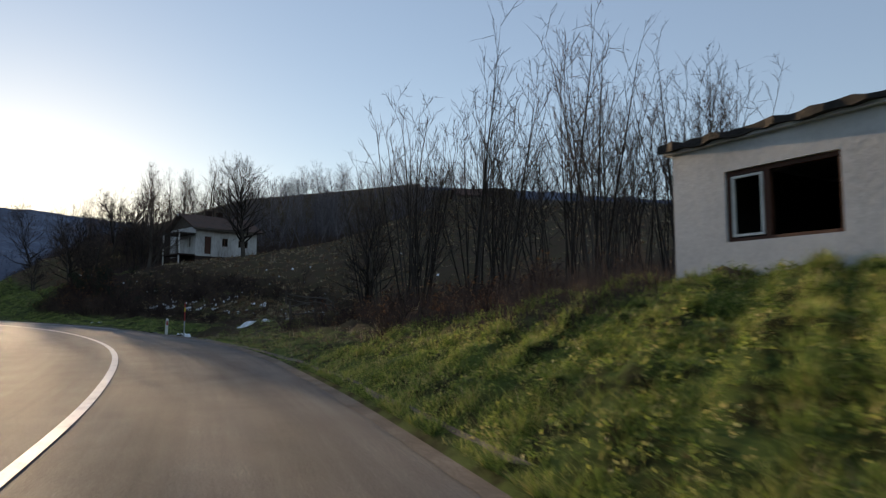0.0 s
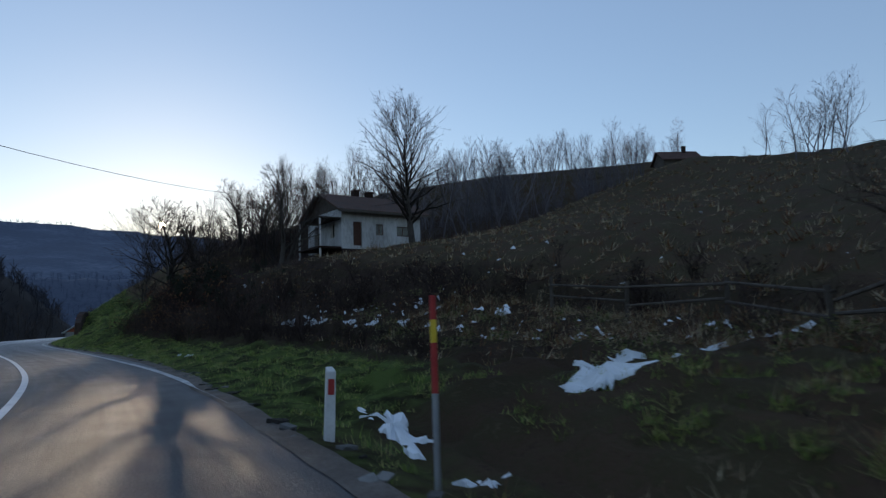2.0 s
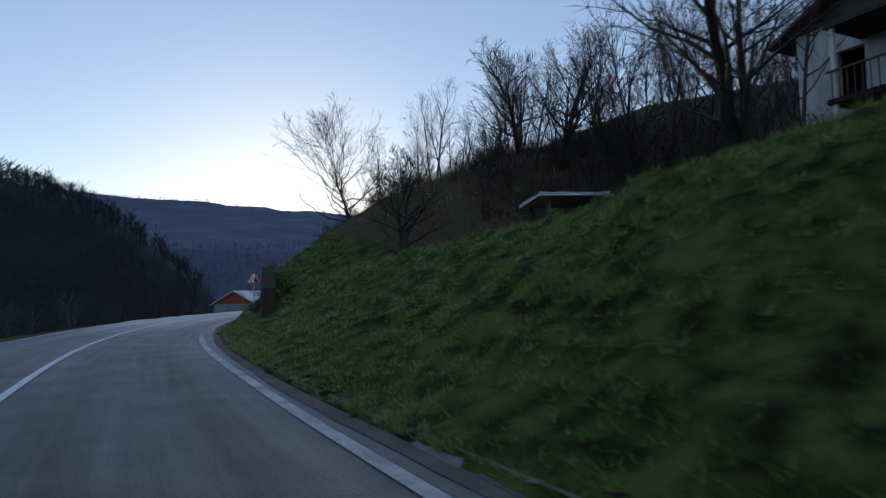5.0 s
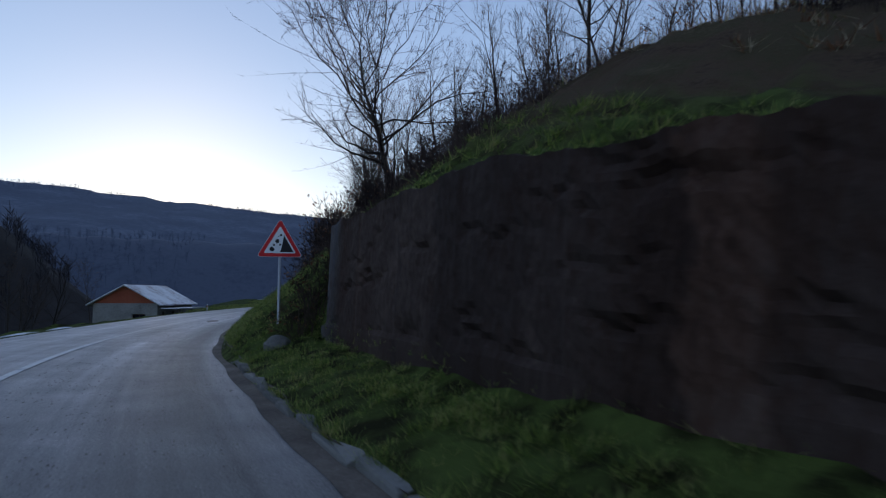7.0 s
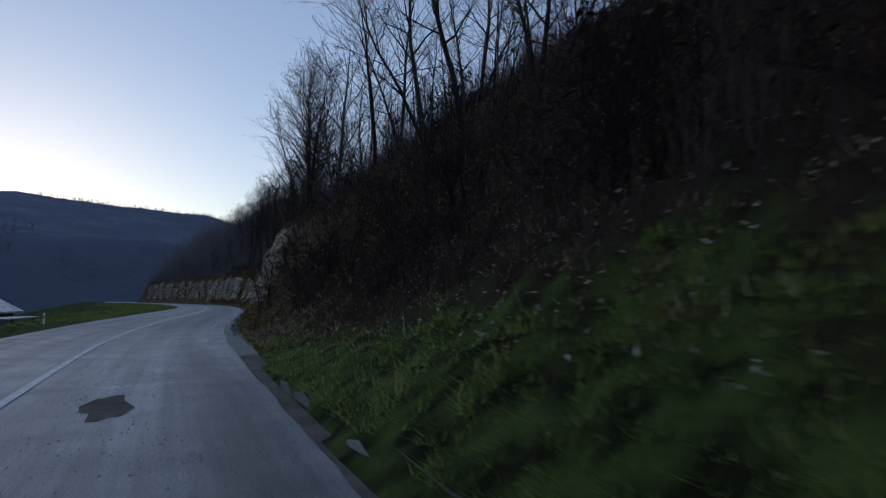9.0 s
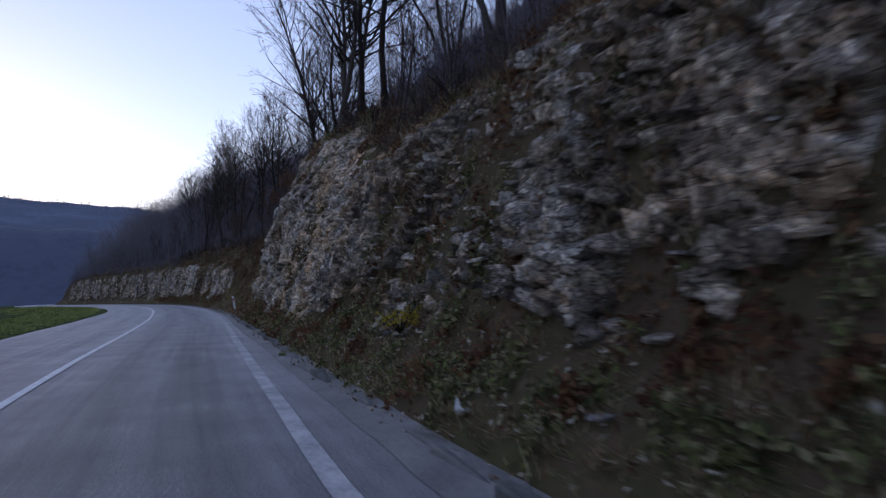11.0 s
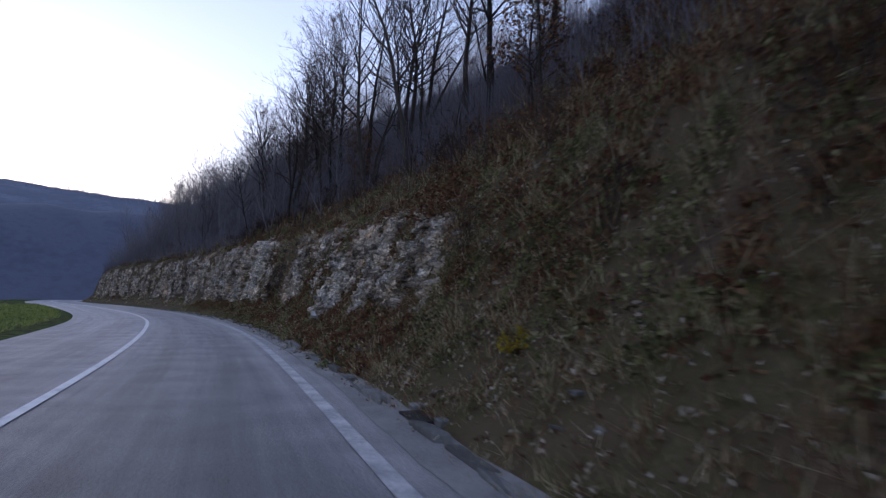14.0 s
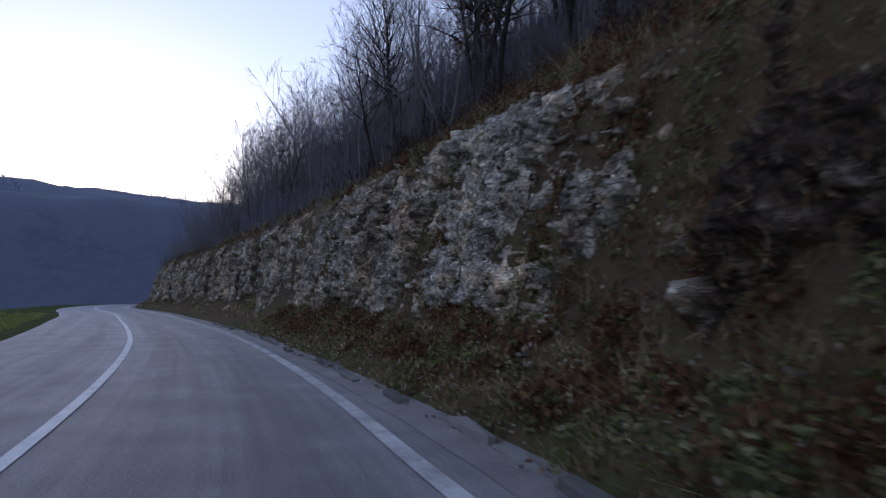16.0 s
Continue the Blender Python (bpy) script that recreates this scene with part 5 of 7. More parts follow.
for i in range(240):
    s_, n_ = (rng.uniform(24, 58), 10.5 + 16 * rng.random() ** 2.6) if i < 60 else (rng.uniform(30, 46), rng.uniform(10.2, 12.6))
    r_ = rng.uniform(0.03, 0.11)
    a = np.arange(6) * math.pi / 3
    rad = r_ * rng.uniform(0.5, 1.3, 6)
    ss, nn = s_ + rad * np.cos(a) * 1.6, n_ + rad * np.sin(a)
    p = np.c_[xy(ss, nn), land(ss, nn) - 0.02]
    c = np.array([[*xy(s_, n_), float(land(s_, n_)) + 0.035]])
    b0 = sum(len(q) for q in V)
    V.append(np.concatenate([p, c]))
    F += [(b0 + j, b0 + (j + 1) % 6, b0 + 6) for j in range(6)]
tagged(link_mesh("snow_remnants", np.concatenate(V), np.array(F), M["snow"]), "scattered small remnants of snow on the hillside", "snow", kind="stuff")

# ---- trees ----
def grow(seed, h, r0, nb, ns, nt, spread, rise, start, wobble=0.03, leaves=0, fork=0, seg=4, sides=4, tw=0.006, fan=0.22, bend=0.17, dome=False):
    """A bare tree: trunk and limbs as one list of tubes, twigs as another, leaves as places."""
    rng = np.random.default_rng(seed)
    wood, twigs, leafy = [], [], []

    def unit(v):
        return v / (np.linalg.norm(v) + 1e-9)

    def shoot(p, d, length, k, bend, lift):
        pts = [p]
        for _ in range(k):
            d = unit(d + rng.normal(0, bend, 3) + np.array([0, 0, lift]))
            pts.append(pts[-1] + d * length / k)
        return np.array(pts), d

    stems = []
    for q in range(1 + fork):
        lean = rng.normal(0, 0.04 if not fork else fan, 3)
        lean[2] = 0
        hh = h * (1 if q == 0 else rng.uniform(0.7, 0.95))
        pts, _ = shoot(np.array([rng.normal(0, 0.12 * bool(q)), rng.normal(0, 0.12 * bool(q)), -0.25]), unit(np.array([0, 0, 1.0]) + lean), hh, 9, wobble, 0.04)
        rr_ = r0 * (1 if q == 0 else 0.75) * np.linspace(1, 0.0, 10) ** 0.8
        rr_[0] *= 1.25
        wood.append((pts, rr_, 7))
        stems.append((pts, rr_, hh))
    for pts, rr_, hh in stems:
        for b in range(nb // len(stems)):
            f = start + (1 - start) * (b + rng.uniform(0, 1)) / (nb // len(stems))
            f = min(f, 0.97)
            x = f * 9
            i = min(int(x), 8)
            p = pts[i] + (pts[i + 1] - pts[i]) * (x - i)
            a = b * 2.4 + rng.uniform(-0.5, 0.5)
            d = unit(np.array([math.cos(a), math.sin(a), rise * rng.uniform(0.6, 1.4) + 0.5 * f]))
            g_ = (f - start) / (1 - start)
            ln = h * spread * ((0.3 + 0.7 * math.sin(math.pi * (0.22 + 0.68 * g_))) if dome else (1.15 - f) ** 0.7) * rng.uniform(0.7, 1.15)
            if dome:
                d = unit(d + np.array([0, 0, 0.9 * g_]))
            limb, dl = shoot(p, d, ln, seg, bend, 0.07)
            rb = max(0.008, np.interp(x, np.arange(10), rr_) * 0.55)
            rl = np.linspace(rb, tw, seg + 1)
            wood.append((limb, rl, sides))
            for c in range(ns):
                g = 0.25 + 0.75 * (c + rng.uniform(0, 1)) / ns
                y = g * seg
                j = min(int(y), seg - 1)
                ps = limb[j] + (limb[j + 1] - limb[j]) * (y - j)
                along = unit(limb[j + 1] - limb[j])
                ds = unit(along * 0.9 + rng.normal(0, 0.55, 3) + np.array([0, 0, 0.12]))
                sub, dsub = shoot(ps, ds, ln * 0.62 * (1.25 - g) * rng.uniform(0.7, 1.2) + 0.15, 2, 0.15, 0.05)
                twigs.append((sub, [max(tw, 0.45 * np.interp(y, np.arange(seg + 1), rl)), tw, 0.0], 3))
                for e in range(nt):
                    u = rng.uniform(0.15, 1.0) * 2
                    k = min(int(u), 1)
                    pt = sub[k] + (sub[k + 1] - sub[k]) * (u - k)
                    dt = unit(unit(sub[k + 1] - sub[k]) + rng.normal(0, 0.6, 3) + np.array([0, 0, 0.15]))
                    tipp = pt + dt * rng.uniform(0.2, 0.55) * (0.4 + h / 16)
                    twigs.append((np.array([pt, tipp]), [tw, 0.0], 3))
                    if leaves and rng.random() < leaves:
                        leafy.append(tipp)
    return wood, twigs, leafy


def leaf_quads(places, size, seed):
    rng = np.random.default_rng(seed)
    p = np.repeat(np.asarray(places), 2, 0) + rng.normal(0, size * 0.8, (2 * len(places), 3))
    u = rng.normal(0, 1, p.shape)
    u /= np.linalg.norm(u, axis=1, keepdims=True)
    w_ = np.cross(u, rng.normal(0, 1, p.shape))
    w_ /= np.linalg.norm(w_, axis=1, keepdims=True)
    k = (size * rng.uniform(0.6, 1.3, len(p)))[:, None]
    bend = np.cross(u, w_) * k * 0.3
    v = np.stack([p - u * k, p + w_ * k * 0.45 + bend, p + u * k, p - w_ * k * 0.45 + bend], 1).reshape(-1, 3)
    return v, np.arange(len(v)).reshape(-1, 4)


TREES = {}


def tree_kind(key, name, label, group, seed, mats=("bark", "twig"), foliage=("leaf", 0.05, "few withered brown leaves"), **kw):
    wood, twigs, leafy = grow(seed, **kw)
    base = empty(name, pose(0, 0, -500), label, "tree" if "bush" not in name else "bush", group)
    stems = 1 + kw.get("fork", 0) if "bush" not in name else 0
    for stem in wood[:stems]:
        v, f = tubes([stem])
        link_mesh("trunk", v, f, M[mats[0]], base, smooth=True)
    v, f = tubes(wood[stems:])
    tagged(link_mesh("limbwork", v, f, M[mats[0]], base, smooth=True), kind="stuff")
    v, f = tubes(twigs)
    tagged(link_mesh("crown", v, f, M[mats[1]], base), kind="stuff")
    if leafy:
        v, f = leaf_quads(leafy, foliage[1], seed)
        tagged(link_mesh("leaves", v, f, M[foliage[0]], base, foliage[2]), kind="stuff")
    TREES[key] = [base, False]


def plant(key, x, y, z, scale=1.0, turn=0.0, tilt=(0, 0)):
    base, used = TREES[key]
    m = pose(x, y, z, tilt[0], tilt[1], turn)
    if not used:
        base.matrix_world = m
        base.scale = (scale,) * 3
        TREES[key][1] = True
        return base
    ob = copy_thing(base, m)
    ob.scale = (scale,) * 3
    return ob


for i in range(5):
    tree_kind(f"sapling{i}", "ash_sapling", "tall slender bare sapling with upright branches", "saplings in the thicket", 100 + i, h=8.8, r0=0.05, nb=32, ns=4, nt=1, spread=0.33, rise=1.35, start=0.25, fork=3, wobble=0.02, tw=0.007, fan=0.12, bend=0.07)
tree_kind("oak", "broad_tree", "broad bare tree with a rounded crown by the house", "", 120, h=8.7, r0=0.26, nb=50, ns=12, nt=7, spread=0.56, rise=0.5, start=0.22, seg=5, tw=0.008, wobble=0.05, dome=True)
for i in range(2):
    tree_kind(f"fruit{i}", "fruit_tree", "dark spreading bare fruit tree with forked trunk", "old fruit trees", 130 + i, h=6.4, r0=0.17, nb=36, ns=10, nt=7, spread=0.55, rise=0.6, start=0.22, fork=1, wobble=0.09, tw=0.008)
tree_kind("bigoak", "bank_tree", "large bare tree with wide crooked limbs on the bank", "", 141, h=8.0, r0=0.15, nb=34, ns=15, nt=8, spread=0.78, rise=0.05, start=0.26, bend=0.25, wobble=0.09, seg=6, tw=0.008, dome=True)
for i in range(6):
    tree_kind(f"wood{i}", "woodland_tree", "tall bare woodland tree with a crooked trunk", "bare woodland trees", 150 + i, h=10.5 + i % 3, r0=0.11 + 0.02 * (i % 3), nb=24, ns=7, nt=3, spread=0.36, rise=0.65, start=0.3, fork=int(i in (2, 4)), wobble=0.07, leaves=0.4 if i in (1, 3) else 0, tw=0.008, dome=True)
for i in range(3):
    tree_kind(f"far{i}", "hilltop_tree", "bare tree on the hill's skyline", "bare trees on the skyline", 160 + i, mats=("slopewood", "slopewood"), h=9.0, r0=0.10, nb=20, ns=5, nt=3, spread=0.42, rise=0.6, start=0.2, fork=i % 2, wobble=0.06, tw=0.011, seg=3, sides=3, dome=True)
for i in range(4):
    tree_kind(f"young{i}", "young_tree", "thin young bare tree in the undergrowth", "young bare trees", 170 + i, h=5.5, r0=0.045, nb=16, ns=4, nt=3, spread=0.32, rise=0.9, start=0.12, fork=1, leaves=0.2 if i == 1 else 0, seg=3, tw=0.007)
for i in range(4):
    tree_kind(f"bush{i}", "bare_bush", "tangled bare brown bush", "bare bushes and brambles", 180 + i, ("bramble", "bramble"), h=1.7, r0=0.02, nb=20, ns=3, nt=2 if i < 2 else 1, spread=0.6, rise=0.7, start=0.03, fork=5, wobble=0.12, leaves=0.35 if i < 2 else 0.06, seg=2, sides=3, tw=0.006)

tree_kind("ivy", "ivy_bush", "dark dense bush overgrown with ivy", "ivy bushes in the thicket", 186, ("bark", "bramble"), ("ivy", 0.09, "dark ivy leaves"), h=3.4, r0=0.05, nb=36, ns=5, nt=4, spread=0.36, rise=0.6, start=0.04, fork=3, wobble=0.1, leaves=1.0, seg=2, sides=3, tw=0.006)
R = random.Random(21)


CROWD = {}


def crowd(pile, key, s, n, scale=1.0, lean=4):
    """Note a plant that stands too far off, or too deep in the mass, to be told apart."""
    p = at(s, n)
    m = pose(p.x, p.y, p.z, R.uniform(-lean, lean), R.uniform(-lean, lean), R.uniform(0, 360)) @ Matrix.Scale(scale, 4)
    CROWD.setdefault(pile, []).append((key, m))


def join_crowd(pile, name, label, category, material):
    """All the noted plants of one pile as one mesh."""
    V, F, b, kinds = [], [], 0, {}
    for key, m in CROWD[pile]:
        if key not in kinds:
            kinds[key] = []
            for ob in TREES[key][0].children:
                co = np.zeros(3 * len(ob.data.vertices))
                ob.data.vertices.foreach_get("co", co)
                ob.data.calc_loop_triangles()
                tri = np.zeros(3 * len(ob.data.loop_triangles), int)
                ob.data.loop_triangles.foreach_get("vertices", tri)
                kinds[key].append((co.reshape(-1, 3), tri.reshape(-1, 3)))
        r, o = np.array(m.to_3x3()), np.array(m.translation)
        for co, tri in kinds[key]:
            V.append(co @ r.T + o)
            F.append(tri + b)
            b += len(co)
    return tagged(link_mesh(name, np.concatenate(V), np.concatenate(F), material), label, category, kind="stuff")


def plant_sn(key, s, n, scale=1.0, dz=0.0, lean=4):
    p = at(s, n, dz)
    return plant(key, p.x, p.y, p.z, scale, R.uniform(0, 360), (R.uniform(-lean, lean), R.uniform(-lean, lean)))


# grove of saplings past the outbuilding
for i in range(44):
    s, n = R.uniform(11, 27), R.uniform(8.5, 25)
    px, py = xy(s, n)
    if (s > 17 and n < 9.5) or px - 3.5 > 0.5 * (py + 3.7):
        continue
    plant_sn(f"sapling{i % 5}", s, n, R.uniform(0.85, 1.2), lean=7)
for i in range(9):
    a, r = radians(R.uniform(19, 27)), R.uniform(19, 29)
    x, y = 3.5 + r * math.sin(a), -3.7 + r * math.cos(a)
    plant(f"sapling{i % 5}", x, y, ground_z(x, y) - 0.1, R.uniform(0.85, 1.0), R.uniform(0, 360), (R.uniform(-5, 5), R.uniform(-2, 8)))
# trees round the house
plant("oak", -14.65, 59.4, 5.7, 0.94, 40)
plant("fruit0", -23.5, 58.0, ground_z(-23.5, 58.0) - 0.1, 1.1, 10)
plant("fruit1", -27.3, 52.0, ground_z(-27.3, 52.0), 0.95, 60)
plant("fruit0", -26.0, 53.8, ground_z(-26.0, 53.8), 0.66, 200)
plant("fruit1", -29.5, 58.4, ground_z(-29.5, 58.4), 0.9, 150)
plant("fruit1", 0.5, 28.4, ground_z(0.5, 28.4), 0.8, 200)
plant("fruit0", -32.0, 76.5, ground_z(-32.0, 76.5), 1.1, 120)
plant("fruit1", -36.0, 80.0, ground_z(-36.0, 80.0), 1.2, 300)
plant("fruit1", -39.0, 83.0, ground_z(-39.0, 83.0), 1.15, 80)
plant("bigoak", -54.3, 91.0, ground_z(-54.3, 91.0) - 0.3, 1.05, 75, (0, -8))
plant("fruit1", -40.2, 67.8, ground_z(-40.2, 67.8), 0.72, 30)
for c in range(26):
    s0, n0, k = R.uniform(118, 138), R.uniform(40, 87), R.uniform(0.3, 0.7)
    for i in range(R.randrange(2, 8)):
        crowd("ridge", f"far{R.randrange(3)}", s0 + R.gauss(0, 2), min(n0 + R.gauss(0, 2.4), 89), k * R.uniform(0.6, 1.1), lean=9)
for i in range(9):
    plant_sn(f"far{R.randrange(3)}", R.uniform(43, 50), R.uniform(49, 60), R.uniform(0.45, 0.7))
for x, y, k, sc in ((-33.5, 74.0, "young2", 0.9), (-39.5, 77.0, "fruit1", 0.6), (-37.5, 79.5, "wood2", 0.5), (-34.0, 78.0, "wood1", 0.7), (-30.5, 76.0, "wood3", 0.8), (-40, 84, "wood5", 0.55), (-45.5, 87.0, "wood0", 0.6)):
    plant(k, x, y, ground_z(x, y), sc, R.uniform(0, 360))
for i in range(130):
    s, n = sn(R.uniform(-18, 5), R.uniform(84, 112))
    crowd("ridge", f"young{i % 4}" if i % 6 else f"far{R.randrange(3)}", float(s[0]), float(n[0]), R.uniform(0.4, 0.85))
join_crowd("ridge", "ridge_woods", "bare woods along the ridge behind the house", "woods", M["slopewood"])
# bare trees beside the brick house
for i in range(9):
    x, y = -99 + R.uniform(-5, 4), 116 + R.uniform(-7, 8)
    plant(f"wood{i % 6}", x, y, ground_z(x, y) - 0.1, R.uniform(0.6, 0.85), R.uniform(0, 360))
# woods behind the house and along the hill's skyline
for c in range(18):
    s0, n0, many = R.uniform(0, 112), R.uniform(58, 88), R.randrange(2, 8)
    for i in range(many):
        plant_sn(f"far{R.randrange(3)}", s0 + R.gauss(0, 2.5), min(n0 + R.gauss(0, 2.5), 89), R.uniform(0.18, 0.4) * R.choice((1, 1, 1, 1.8)))
for i in range(40):
    s, n = R.uniform(68, 100), R.uniform(31, 50)
    plant_sn(f"far{R.randrange(3)}", s, n, R.uniform(0.7, 1.05))
for i in range(16):
    plant_sn(f"wood{i % 6}", R.uniform(72, 97), R.uniform(17, 32), R.uniform(0.5, 0.8))
# wooded bank from the sign onward
for i in range(3):
    tree_kind(f"wide{i}", "woodland_tree", "tall bare woodland tree with a wide crown", "bare woodland trees", 190 + i, h=12.5, r0=0.15, nb=32, ns=8, nt=4, spread=0.38, rise=0.45, start=0.3, seg=5, wobble=0.07, leaves=0.25 if i == 1 else 0, tw=0.008, dome=True)
for s, n, k, sc in ((160.5, 7.6, 0, 0.85), (163, 8.6, 1, 0.9), (157, 8.4, 2, 0.85), (168, 10, 1, 0.9), (205, 11.5, 0, 0.85), (209, 13, 2, 0.9), (201, 12.5, 1, 0.9), (214, 15, 0, 0.9), (196, 11, 2, 0.85), (226, 14, 1, 0.8), (222, 11, 2, 0.8), (219, 9.6, 0, 0.75), (224, 12.5, 0, 0.85), (221, 14, 1, 0.9), (217, 11.5, 2, 0.85), (228, 10.5, 1, 0.7), (236, 13, 0, 0.7), (232, 12, 2, 0.7), (229, 17, 0, 0.8), (213, 9.4, 1, 0.8), (186, 12, 0, 0.85), (180, 13, 2, 0.9), (175, 11, 1, 0.85)):
    plant_sn(f"wide{k}", s, n, sc, lean=5)
plant_sn("wood0", 209.2, 7.2, 0.62)
tree_kind("russet", "young_oak", "young oak holding its russet withered leaves", "russet young oaks", 197, ("bark", "twig"), ("leaf", 0.09, "russet withered leaves"), h=4.6, r0=0.06, nb=26, ns=5, nt=4, spread=0.42, rise=0.5, start=0.15, fork=1, wobble=0.08, leaves=1.0, seg=3, sides=3, tw=0.006, dome=True)
for s, n, k in ((225, 13, 0.95), (222.5, 15.5, 0.9), (228, 16, 0.8), (190, 9.2, 0.7), (193, 11, 0.8), (186.5, 10.5, 0.75), (181, 9.8, 0.6), (206, 9.4, 0.6)):
    plant_sn("russet", s, n, k, lean=6)
for s, n, k, sc in ((168, 8.2, 1, 1.0), (160, 8.4, 3, 1.05), (163.5, 9.0, 0, 1.1), (171, 9.5, 4, 0.95), (205, 9.2, 1, 0.9), (199, 9.0, 3, 1.0), (176, 9.5, 2, 0.9), (216, 8.4, 5, 0.6), (224, 8.0, 0, 0.5)):
    plant_sn(f"wood{k}", s, n, sc, lean=5)
for i in range(90):
    s = R.uniform(101, 262)
    n = 9.0 + R.random() ** 1.6 * 26
    if s < 122:
        n += 6
    if s > 230:
        crowd("slope", f"far{R.randrange(3)}", s, n, R.uniform(0.5, 0.75), lean=8)
        continue
    plant_sn(f"wood{R.randrange(6)}", s, n, R.uniform(0.75, 1.15) * (0.66 if s < 130 else 0.9), lean=5)
for i in range(70):
    s, n = R.uniform(118, 265), R.uniform(7.6, 16)
    if 169 < s < 186 and n < 9.5:
        continue
    plant_sn(f"young{R.randrange(4)}", s, n, R.uniform(0.6, 1.1), lean=8)
for i in range(230):
    s = R.uniform(186, 318)
    crowd("slope", f"far{R.randrange(3)}", s, R.uniform(17 if s < 245 else 8, 52), R.uniform(0.45, 0.8), lean=8)
for i in range(60):
    crowd("slope", f"far{R.randrange(3)}", R.uniform(222, 266), R.uniform(8.5, 17), R.uniform(0.55, 0.85), lean=8)
for i in range(200):
    crowd("slope", f"far{R.randrange(3)}", R.uniform(205, 316), R.uniform(7.5, 34), R.uniform(0.25, 0.5), lean=12)
for i in range(90):
    crowd("slope", f"young{R.randrange(4)}", R.uniform(214, 305), R.uniform(7.5, 18), R.uniform(0.5, 0.9), lean=10)
join_crowd("slope", "slope_woods", "bare woods on the slope above the road, greyed for haze", "woods", M["slopewood"])
# bushes
for i in range(60):
    s = R.uniform(9.5, 24)
    plant_sn(f"bush{R.choice((1, 2, 3, 2, 3))}", s, float(np.interp(s, *TURF)) + R.uniform(0.3, 3.0), R.uniform(0.4, 0.65))
for i in range(38):
    s = R.uniform(101, 130)
    plant_sn(f"bush{R.randrange(4)}", s, float(np.interp(s, *TURF)) + 0.9 + R.random() * 5, R.uniform(0.7, 1.4) * (0.7 if s < 110 else 1.0))
for i in range(12):
    plant_sn(f"bush{R.randrange(4)}", R.uniform(120, 137), R.uniform(5.0, 9), R.uniform(0.5, 1.0))
for s, n, k in ((16.5, 7.4, 0.55), (18, 7.6, 0.6), (19.8, 7.9, 0.6), (14.5, 8.0, 0.6), (21.8, 8.6, 0.6), (12.8, 8.6, 0.6), (16, 8.6, 0.7), (18.2, 9.2, 0.8), (20.5, 9.8, 0.7), (14, 9.6, 0.8)):
    plant_sn(f"bush{R.randrange(2, 4)}", s, n, k)
for i in range(8):
    plant_sn(f"bush{R.randrange(4)}", R.uniform(12, 26), R.uniform(10, 20), R.uniform(0.7, 1.0))
for i in range(50):
    s = R.uniform(43, 62)
    lo = np.interp(s, [43, 50, 54, 61.5, 64.5], [7.2, 6.6, 5.7, 5.6, 6.8])
    n = lo + R.random() ** 1.6 * 7
    if not (44 < s < 50 and n < 10):
        plant_sn(f"bush{R.randrange(4)}", s, n, R.uniform(0.6, 1.1) * float(np.interp(n, [7, 10, 13], [1.0, 0.85, 0.4])))
for i in range(18):
    plant_sn(f"bush{R.randrange(4)}", R.uniform(52, 61.5), R.uniform(6.5, 9.0), R.uniform(0.9, 1.2))
for i in range(22):
    plant_sn(f"bush{R.randrange(4)}", R.uniform(52.5, 62), R.uniform(5.7, 7.0), R.uniform(0.45, 0.8))
for i in range(16):
    plant_sn(f"bush{R.randrange(4)}", R.uniform(57, 61.5), R.uniform(7.0, 10.0), R.uniform(0.8, 1.1))
for s, n, k in ((62.2, 8.4, 0.85), (61.0, 9.4, 0.95), (63.4, 9.4, 0.85), (62.0, 9.9, 0.9), (60.2, 8.6, 0.7), (63.8, 8.0, 0.6), (59.5, 9.8, 0.8), (57, 10.4, 0.65), (62.5, 10.8, 0.75), (60.5, 12, 0.6), (58, 12.5, 0.5), (55, 9.6, 0.6), (62.0, 13.0, 0.6), (53, 10.5, 0.55), (58.5, 8.6, 0.9), (57, 8.2, 1.0), (55.5, 8.4, 0.95), (54, 8.6, 0.8), (56.5, 9.2, 0.8), (52.3, 8.8, 0.7), (60, 7.8, 0.7), (63.5, 10.2, 0.9), (64.5, 9.0, 0.7)):
    plant_sn("ivy", s - 1.8, n, 0.62 * k * float(np.interp(n, [8, 10.5, 12.5], [1.0, 0.85, 0.5]) * np.interp(s, [57, 60], [0.6, 1.0])))
for s, n, k in ((98.1, 4.7, 0.55), (97.9, 5.0, 0.7), (98.4, 5.2, 0.6), (98.0, 4.4, 0.4), (98.3, 4.9, 0.85), (97.9, 5.3, 0.8), (98.8, 5.3, 0.7), (97.8, 4.6, 0.75), (99.2, 5.6, 0.6)):
    plant_sn(f"bush{R.randrange(4)}", s, n, k)
for i in range(14):
    plant_sn(f"bush{R.randrange(4)}", R.uniform(27, 46), R.uniform(9.0, 14), R.uniform(0.4, 0.75))
for i in range(110):
    s = R.uniform(101, 136)
    crowd("brush", f"bush{R.randrange(4)}", s, float(np.interp(s, *TURF)) + 1.1 + 9 * R.random() ** 1.4, R.uniform(0.7, 1.4) * (0.7 if s < 110 else 1.0))
for i in range(80):
    s = R.uniform(33, 53)
    if i % 3:
        crowd("brush", f"bush{R.randrange(4)}", s, float(np.interp(s, [33, 41, 43, 53], [13.4, 13.2, 10.6, 9.6])) + 4 * R.random() ** 1.5, R.uniform(0.5, 0.9))
    else:
        crowd("brush", f"bush{R.randrange(4)}", s, R.uniform(7.2, 8.8), R.uniform(0.25, 0.42))
